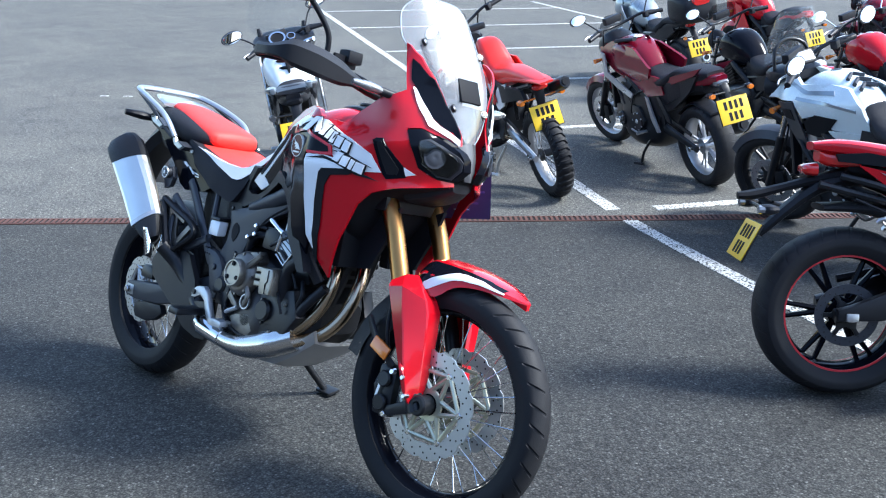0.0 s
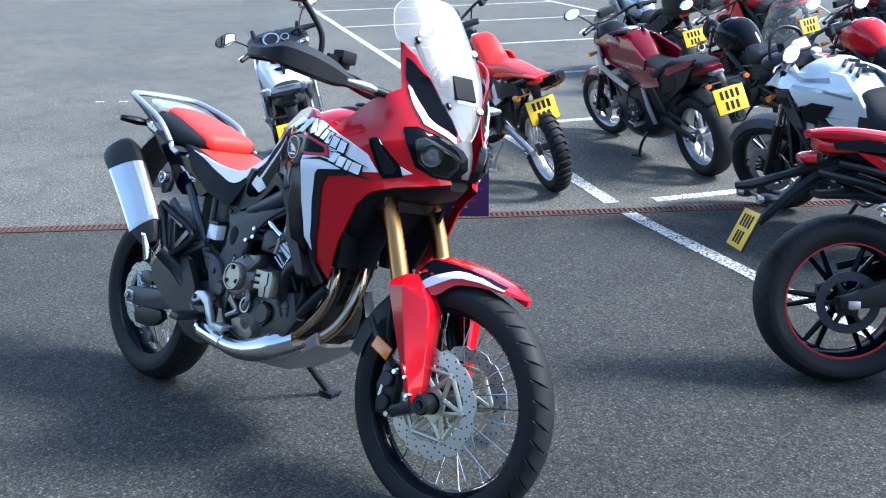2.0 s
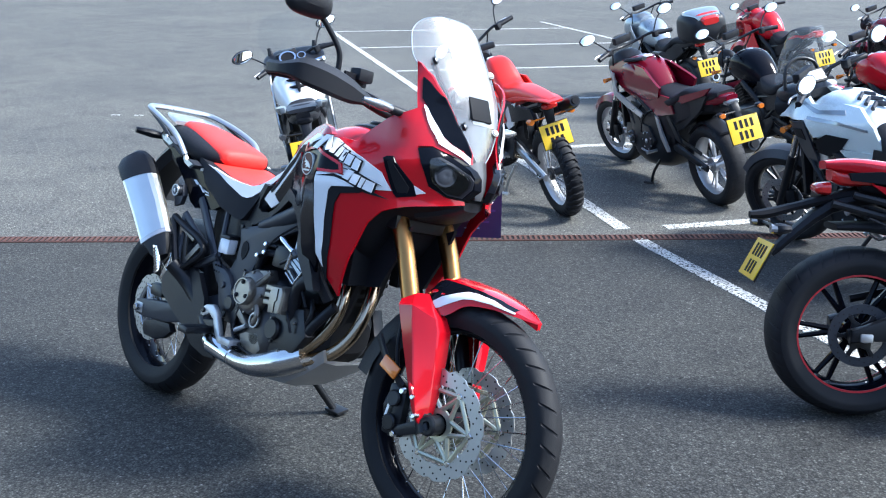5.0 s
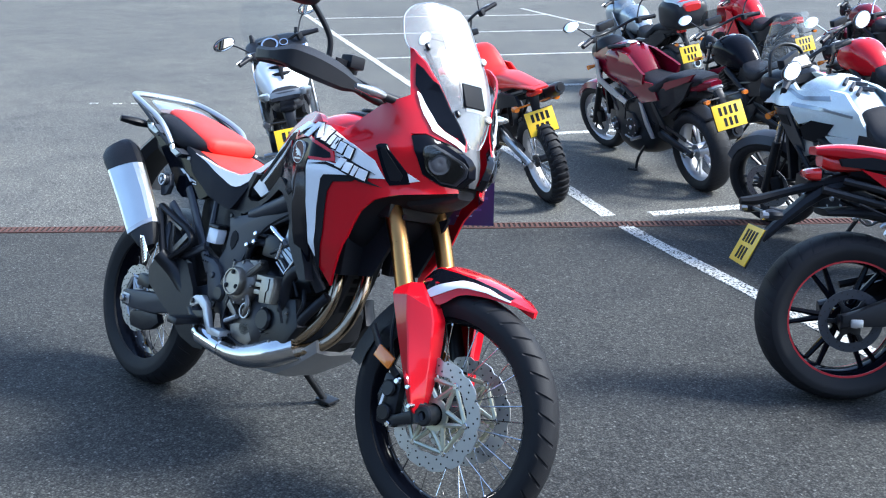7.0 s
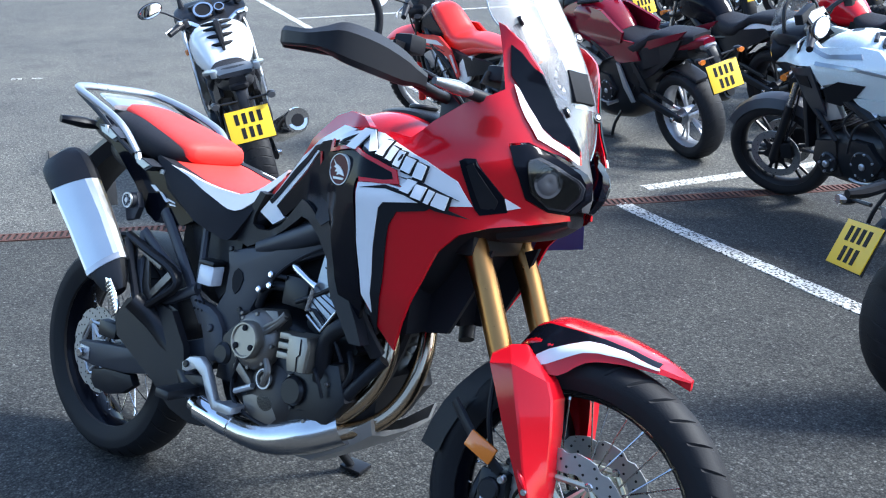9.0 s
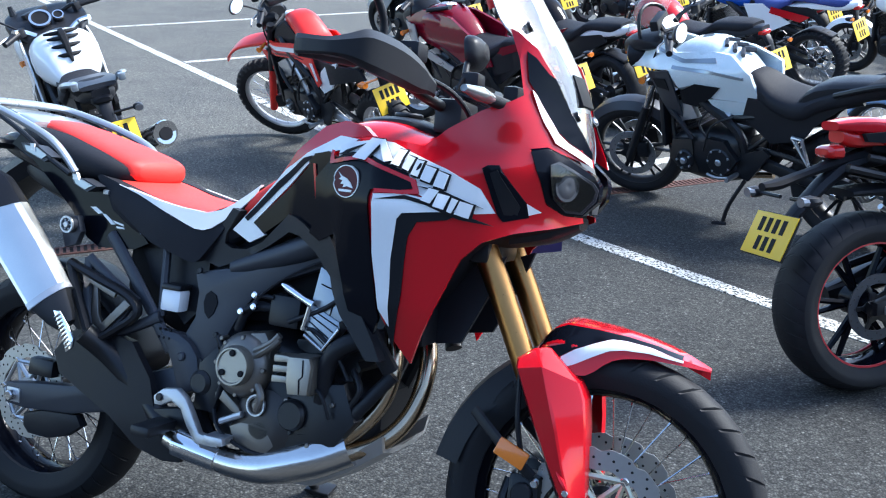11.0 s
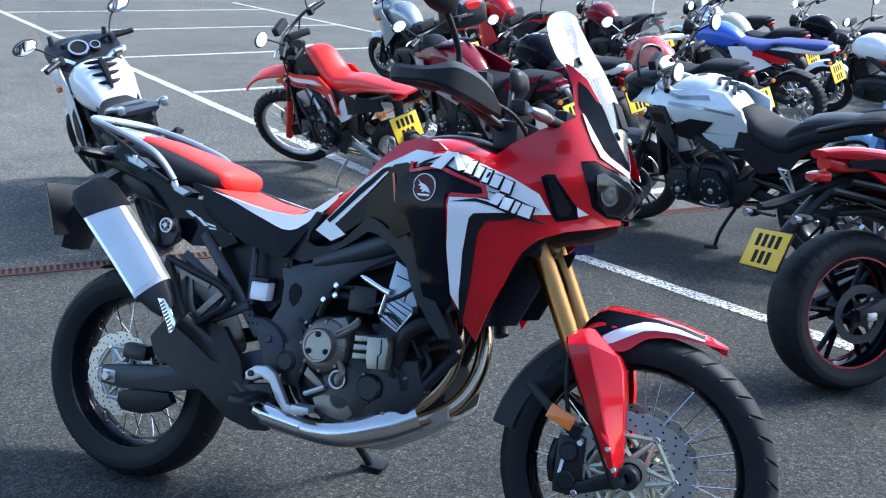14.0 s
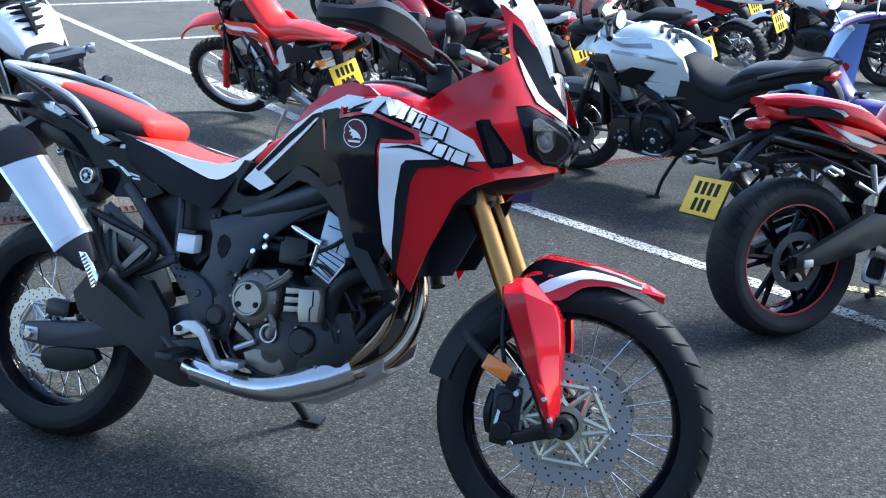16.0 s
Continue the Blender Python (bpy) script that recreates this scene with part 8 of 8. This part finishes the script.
    # A thin silver line imitates the bright rim of the clear plastic.
    part("screen_edge", tube(rim, 0.0016, 6, 1), SILVER, scr, "pale silver line put in for the bright screen edge")
    scr.visible_shadow = False
    for x, y, z in ((1.368, 0.12, 1.352), (1.479, 0.066, 1.177)):
        for s in (-1, 1):
            nut = part("bolt", moved(disc(0.0075, -0.006, 0.004, (0, 0, 0), 14, 0.002), Matrix.Translation((x, s * y, z)) @ Matrix.Rotation(radians(90 - s * 20), 4, "Z") @ Matrix.Rotation(radians(-30), 4, "X")), STEEL, scr)
            part("bolt_ring", moved(lathe([(0.009, -0.004), (0.0115, -0.004), (0.0115, 0.0045), (0.009, 0.0045)], 16), Matrix.Translation((x, s * y, z)) @ Matrix.Rotation(radians(90 - s * 20), 4, "Z") @ Matrix.Rotation(radians(-30), 4, "X")), SATIN, nut)
    part("screen_bracket", tube([(1.35, -0.11, 1.345), (1.405, -0.08, 1.25), (1.445, -0.05, 1.17), (1.445, 0.05, 1.17), (1.405, 0.08, 1.25), (1.35, 0.11, 1.345)], 0.009, 8, 4), PLASTIC, root)
    # A black block replaces the darkness seen through the open slot.
    slot = Matrix.Translation((1.4685, 0.0, 1.235)) @ Matrix.Rotation(radians(-25), 4, "Y")
    part("screen_vent", moved(box((-0.02, -0.042, -0.036), (0.0008, 0.042, 0.036), 0.003), slot), INK, scr, "black block standing for the dark slot in the screen")

    # handlebar, hand guards and mirrors
    bar = part("handlebar", moved(tube([(0.97, -0.43, 1.235), (1.06, -0.25, 1.235), (1.13, -0.09, 1.185), (1.13, 0.09, 1.185), (1.06, 0.25, 1.235), (0.97, 0.43, 1.235)], 0.0135, 12, 6), turn), SATIN, root)
    part("bar_clamp", moved(box((1.12, -0.06, 1.12), (1.19, 0.06, 1.2), 0.012), turn), SATIN, bar)
    for s in (-1, 1):
        part("grip", moved(tube([(0.965, s * 0.435, 1.235), (1.03, s * 0.31, 1.238)], 0.018, 12, 1), turn), PLASTIC, bar)
        part("switch_box", moved(box((1.06, s * 0.25 - 0.028, 1.21), (1.105, s * 0.25 + 0.028, 1.265), 0.01), turn), PLASTIC, bar)
        part("lever", moved(tube([(1.09, s * 0.25, 1.235), (1.08, s * 0.32, 1.235), (1.02, s * 0.42, 1.23)], 0.0075, 8, 4), turn), SATIN, bar)
        part("fluid_reservoir", moved(box((1.09, s * 0.2 - 0.03, 1.255), (1.14, s * 0.2 + 0.03, 1.295), 0.01), turn), PLASTIC, bar)
        rings = []
        for x, y, z, h, t in ((0.945, 0.408, 1.242, 0.015, 0.01), (0.96, 0.434, 1.242, 0.02, 0.014), (1.028, 0.452, 1.238, 0.018, 0.014), (1.055, 0.45, 1.238, 0.019, 0.018), (1.085, 0.44, 1.24, 0.026, 0.024), (1.112, 0.41, 1.24, 0.04, 0.038), (1.146, 0.342, 1.229, 0.042, 0.038), (1.165, 0.275, 1.215, 0.035, 0.03), (1.172, 0.235, 1.207, 0.022, 0.018), (1.174, 0.2, 1.2, 0.017, 0.014)):
            out = Vector((0.62, 0.78 * s, 0)) * t
            c = Vector((x, s * y, z))
            rings.append([c + Vector((0, 0, h)) - out * 0.7, c + Vector((0, 0, h * 0.95)) + out * 0.1, c + Vector((0, 0, h * 0.42)) + out, c - Vector((0, 0, h * 0.75)) + out * 0.75, c - Vector((0, 0, h)) + out * 0.2, c - Vector((0, 0, h)) - out * 0.2, c + Vector((0, 0, h * 0.3)) - out * 0.2])
        columns = [catmull([r[j] for r in rings], 3) for j in range(7)]
        rings = [[col[i] for col in columns] for i in range(len(columns[0]))]
        part("hand_guard", moved(loft(rings), turn), GUARD, bar, "matt black faceted plastic hand guard", 26)
        flap = [Vector((1.148, s * 0.294, 1.27)), Vector((1.1, s * 0.16, 1.278)), Vector((1.091, s * 0.152, 1.245)), Vector((1.142, s * 0.29, 1.232))]
        part("guard_flap", moved(loft([flap, [p + Vector((-0.006, s * 0.002, 0)) for p in flap]]), turn), PLASTIC, bar)
        drop = 0.07 if s > 0 else 0.0
        stalk = part("mirror", moved(tube([(1.06, s * 0.25, 1.265 - drop), (1.065, s * 0.262, 1.33 - drop), (1.05, s * 0.315, 1.395 - drop), (1.04, s * 0.355, 1.425 - drop)], 0.009, 10, 6), turn), PLASTIC, bar)
        mm = turn @ Matrix.Translation((1.04, s * 0.39, 1.445 - drop)) @ Matrix.Rotation(radians(8 * s), 4, "Z") @ Matrix.Rotation(radians(-8), 4, "Y")
        part("mirror_shell", moved(body([(-0.012, 0.075, -0.045, 0.045), (0.0, 0.078, -0.047, 0.047), (0.02, 0.07, -0.04, 0.04), (0.038, 0.04, -0.02, 0.024)], 22, 2.8), mm), PLASTIC, stalk)
        part("mirror_glass", moved(body([(-0.0135, 0.066, -0.038, 0.038), (-0.0125, 0.068, -0.039, 0.039)], 22, 2.8), mm), MIRROR, stalk)
        part("cable", moved(tube([(1.09, s * 0.22, 1.24), (1.2, s * 0.16, 1.2), (1.24, s * 0.1, 1.12), (1.2, s * 0.06, 1.0)], 0.006, 8, 6), turn), PLASTIC, bar)

    # seats and tail
    seat = part("rider_seat", body([(0.2, 0.125, 0.87, 0.945), (0.27, 0.15, 0.84, 0.935), (0.36, 0.164, 0.8, 0.9), (0.46, 0.166, 0.77, 0.882), (0.56, 0.154, 0.765, 0.875), (0.66, 0.128, 0.82, 0.885), (0.75, 0.112, 0.88, 0.925), (0.81, 0.095, 0.94, 0.985)], 22, 3.4), LEATHER, root, "rider's seat in black vinyl with a red top")
    part("seat_top", body([(0.215, 0.118, 0.9, 0.956), (0.29, 0.132, 0.9, 0.94), (0.38, 0.14, 0.88, 0.914), (0.48, 0.141, 0.865, 0.9), (0.57, 0.134, 0.86, 0.895), (0.64, 0.12, 0.87, 0.926), (0.71, 0.106, 0.9, 0.978), (0.78, 0.09, 0.95, 1.03)], 36, 3.0), RED_VINYL, seat, "red vinyl seat top", 70)
    for s in (-1, 1):
        part("seat_white_edge", panel([(0.3, 0.93), (0.36, 0.918), (0.426, 0.904), (0.5, 0.892), (0.573, 0.886), (0.61, 0.896), (0.638, 0.915), (0.668, 0.942), (0.692, 0.965), (0.684, 0.938), (0.66, 0.908), (0.62, 0.869), (0.596, 0.85), (0.578, 0.844), (0.555, 0.845), (0.532, 0.852), (0.48, 0.871), (0.432, 0.888), (0.37, 0.91)], seat_side, s, 0.008, 0.012, 0.025), WHITE, seat, "white vinyl seat edge")
    for s in (-1, 1):
        part("seat_flank", panel([(0.2, 0.955), (0.3, 0.932), (0.42, 0.9), (0.57, 0.882), (0.64, 0.915), (0.694, 0.96), (0.657, 0.897), (0.61, 0.825), (0.572, 0.772), (0.56, 0.764), (0.54, 0.764), (0.428, 0.796), (0.36, 0.835), (0.27, 0.895)], seat_side, s, 0.004, 0.03, 0.025), LEATHER, seat, "black vinyl seat side")
    pil = part("pillion_seat", body([(-0.15, 0.078, 0.99, 1.055), (-0.08, 0.11, 0.97, 1.064), (0.04, 0.138, 0.94, 1.052), (0.15, 0.15, 0.92, 1.026), (0.24, 0.14, 0.92, 1.0), (0.29, 0.1, 0.93, 0.985)], 22, 2.8), LEATHER, root, "pillion seat in black vinyl with a red top")
    part("pillion_top", body([(-0.145, 0.05, 1.02, 1.068), (-0.06, 0.072, 1.02, 1.08), (0.04, 0.09, 0.995, 1.065), (0.15, 0.105, 0.965, 1.038), (0.24, 0.112, 0.94, 1.014), (0.285, 0.105, 0.93, 1.0), (0.305, 0.085, 0.94, 0.988)], 36, 3.0), RED_VINYL, pil, "red vinyl pillion top", 70)
    part("tail_cowl", body([(0.3, 0.13, 0.82, 0.9), (0.15, 0.135, 0.86, 0.96), (0.0, 0.125, 0.92, 1.0), (-0.15, 0.1, 0.96, 1.04), (-0.23, 0.06, 0.98, 1.03)], 16, 3.4), PLASTIC, root)
    for s in (-1, 1):
        tp = part("tail_panel", panel([(-0.092, 1.005), (-0.061, 1.034), (0.066, 0.983), (0.146, 0.938), (0.242, 0.915), (0.297, 0.904), (0.378, 0.81), (0.4, 0.79), (0.357, 0.77), (0.24, 0.762), (0.195, 0.782), (0.134, 0.852), (0.051, 0.921), (-0.021, 0.976)], 0.148, s, 0.0, 0.02, 0.03), GLOSS, root, "gloss black tail panel with small white marks")
        for quad in (((0.203, 0.863), (0.221, 0.865), (0.246, 0.851), (0.231, 0.847)), ((0.243, 0.85), (0.256, 0.849), (0.29, 0.826), (0.277, 0.824)), ((0.28, 0.836), (0.315, 0.829), (0.318, 0.824), (0.29, 0.829)), ((0.292, 0.822), (0.318, 0.821), (0.321, 0.817), (0.296, 0.817))):
            part("letter_bar", panel(quad, 0.148, s, 0.002, 0.002, 0.02), WHITE, tp)
        part("panel_edge", tube([(0.262, s * 0.15, 0.908), (0.297, s * 0.152, 0.9), (0.338, s * 0.152, 0.856), (0.378, s * 0.15, 0.811)], 0.0035, 6, 3), ALLOY, tp)
        for quad, tip in ((((-0.042, 1.008), (0.019, 1.004), (0.071, 0.978), (0.046, 0.964), (-0.028, 0.988)), ((-0.003, 1.009), (0.01, 1.008), (0.016, 0.988), (0.0, 0.992))), (((0.144, 0.931), (0.183, 0.933), (0.231, 0.916), (0.197, 0.9), (0.153, 0.917)), ((0.15, 0.943), (0.163, 0.946), (0.173, 0.928), (0.153, 0.928)))):
            clip = part("rail_clip", panel([(x + 0.024, z + 0.003) for x, z in quad], 0.184, s, 0.0, 0.034, 0.03), GREY, tp, "dark steel-blue rail clip")
            part("clip_face", panel([(x * 0.72 + 0.024 + 0.28 * sum(q[0] for q in quad) / 5, 0.003 + z * 0.72 + 0.28 * sum(q[1] for q in quad) / 5) for x, z in quad], 0.184, s, 0.003, 0.004, 0.03), SILVER, clip)
            part("clip_tip", panel([(x + 0.024, z + 0.003) for x, z in tip], 0.186, s, 0.003, 0.01, 0.02), ALLOY, clip)
        part("rail_stop", box((0.252, s * 0.154 - 0.006, 0.9), (0.27, s * 0.154 + 0.006, 0.912), 0.002), ALLOY, tp)
        part("rail_brace", tube([(-0.16, s * 0.165, 1.095), (-0.01, s * 0.178, 1.032), (0.06, s * 0.178, 0.988), (0.155, s * 0.178, 0.942)], 0.007, 8, 4), SATIN, root)
        reach = 1.0 if s < 0 else 0.74  # the rail stands wider on the silencer side
        part("grab_rail", tube([(0.184, s * 0.188 * reach, 0.95), (0.145, s * 0.2 * reach, 1.0), (0.093, s * 0.205 * reach, 1.035), (-0.03, s * 0.196 * reach, 1.076), (-0.15, s * 0.172 * reach, 1.106), (-0.187, s * 0.115 * reach, 1.116), (-0.19, 0, 1.118)], [0.009, 0.01, 0.0105, 0.0105, 0.0105, 0.0105, 0.0105], 10, 6, 1.3), SILVER, root, "silver-grey pillion grab rail")
        part("rear_indicator", tube([(-0.15, s * 0.09, 1.0), (-0.17, s * 0.14, 1.005), (-0.19, s * 0.2, 1.01)], [0.012, 0.018, 0.012], 10, 4, 1.5), PLASTIC, root)
    part("rack_plate", body([(-0.2, 0.07, 1.088, 1.102), (-0.12, 0.105, 1.075, 1.09), (-0.05, 0.118, 1.055, 1.072)], 14, 4), SILVER, root, "silver-grey luggage plate")
    part("tail_light", body([(-0.21, 0.05, 0.99, 1.04), (-0.245, 0.042, 1.0, 1.035), (-0.255, 0.025, 1.005, 1.028)], 14, 3), RED_LENS, root)
    part("rear_mudguard", tube([(-0.08, 0, 0.98), (-0.22, 0, 0.9), (-0.32, 0, 0.8), (-0.35, 0, 0.69)], [0.05, 0.045, 0.04, 0.035], 8, 4, 1.7), PLASTIC, root)
    plate_thing(root, (-0.365, 0, 0.812), -20, 0.228, 0.165)
    part("under_tray", body([(0.35, 0.1, 0.74, 0.86), (0.15, 0.1, 0.82, 0.92), (-0.05, 0.09, 0.88, 0.96), (-0.15, 0.06, 0.93, 0.98)], 14, 3), PLASTIC, root)
    part("hugger", body([(-0.16, 0.07, rr + 0.305, rr + 0.32), (0.05, 0.085, rr + 0.345, rr + 0.365), (0.25, 0.08, rr + 0.23, rr + 0.26), (0.34, 0.07, rr + 0.1, rr + 0.14)], 14, 3), PLASTIC, root)
    part("chain_guard", slab([(0.0, 0.44), (0.2, 0.48), (0.5, 0.56), (0.52, 0.53), (0.25, 0.44), (0.02, 0.4)], 0.12, 0.14, 0.005), PLASTIC, root)
    forks = {"fork_tube", "fork_bottom", "fork_guard", "guard_lip", "front_mudguard", "white_stripe", "dark_strip", "inner_mudguard", "lower_yoke", "brake_hose"}
    # the sprung bodywork leans a little further over than the wheels
    wheels = {front, rear, *front.children, *rear.children, *[g for k in (*front.children, *rear.children) for g in k.children]}
    for o in root.children_recursive:
        if o not in wheels:
            for v in o.data.vertices:
                if v.co.x > 1.0 and v.co.z > 0.6:
                    v.co.x -= min(1.0, (v.co.z - 0.6) / 0.25) * (0.006 + 0.05 * max(0.0, v.co.x - 1.05)) if o.name.split(".")[0] not in forks else 0.0
                v.co.y += 0.048 * max(0.0, min(1.0, (v.co.z - 0.36) / 0.42))
    root.matrix_world = stand_pose(0.0102, -0.0409, 4.12, 16.02, wb)
    return root


def build_card(hero):
    """The printed card that hangs from the far hand guard."""
    root = tagged(new("info_card"), "violet printed information card hanging from the handlebar", "card")
    part("sheet", slab([(-0.15, 0.0), (0.0, 0.0), (0.0, 0.34), (-0.15, 0.34)], -0.0012, 0.0012, 0), CARD, root)
    for i in range(6):
        part("print_bar", slab([(-0.13, 0.05 + 0.038 * i), (-0.04 + 0.02 * (i % 2), 0.05 + 0.038 * i), (-0.04 + 0.02 * (i % 2), 0.057 + 0.038 * i), (-0.13, 0.057 + 0.038 * i)], -0.002, -0.0013, 0), MAROON if i == 3 else PURPLE, root)
    for i in range(9):
        part("print_line", slab([(-0.12 + 0.012 * (i % 3), 0.03 + 0.026 * i), (-0.07 + 0.014 * (i % 2), 0.03 + 0.026 * i), (-0.07 + 0.014 * (i % 2), 0.034 + 0.026 * i), (-0.12 + 0.012 * (i % 3), 0.034 + 0.026 * i)], -0.0026, -0.0021, 0), SKY_BLUE, root)
    part("string", tube([(-0.07, 0, 0.34), (-0.1, 0.01, 0.37), (-0.1, 0, 0.41)], 0.002, 6, 3), INK, root)
    at = hero.matrix_world @ Vector((1.33, 0.365, 0.862))
    root.matrix_world = Matrix.Translation(at) @ Matrix.Rotation(radians(45), 4, "Z")


build_card(build_hero())
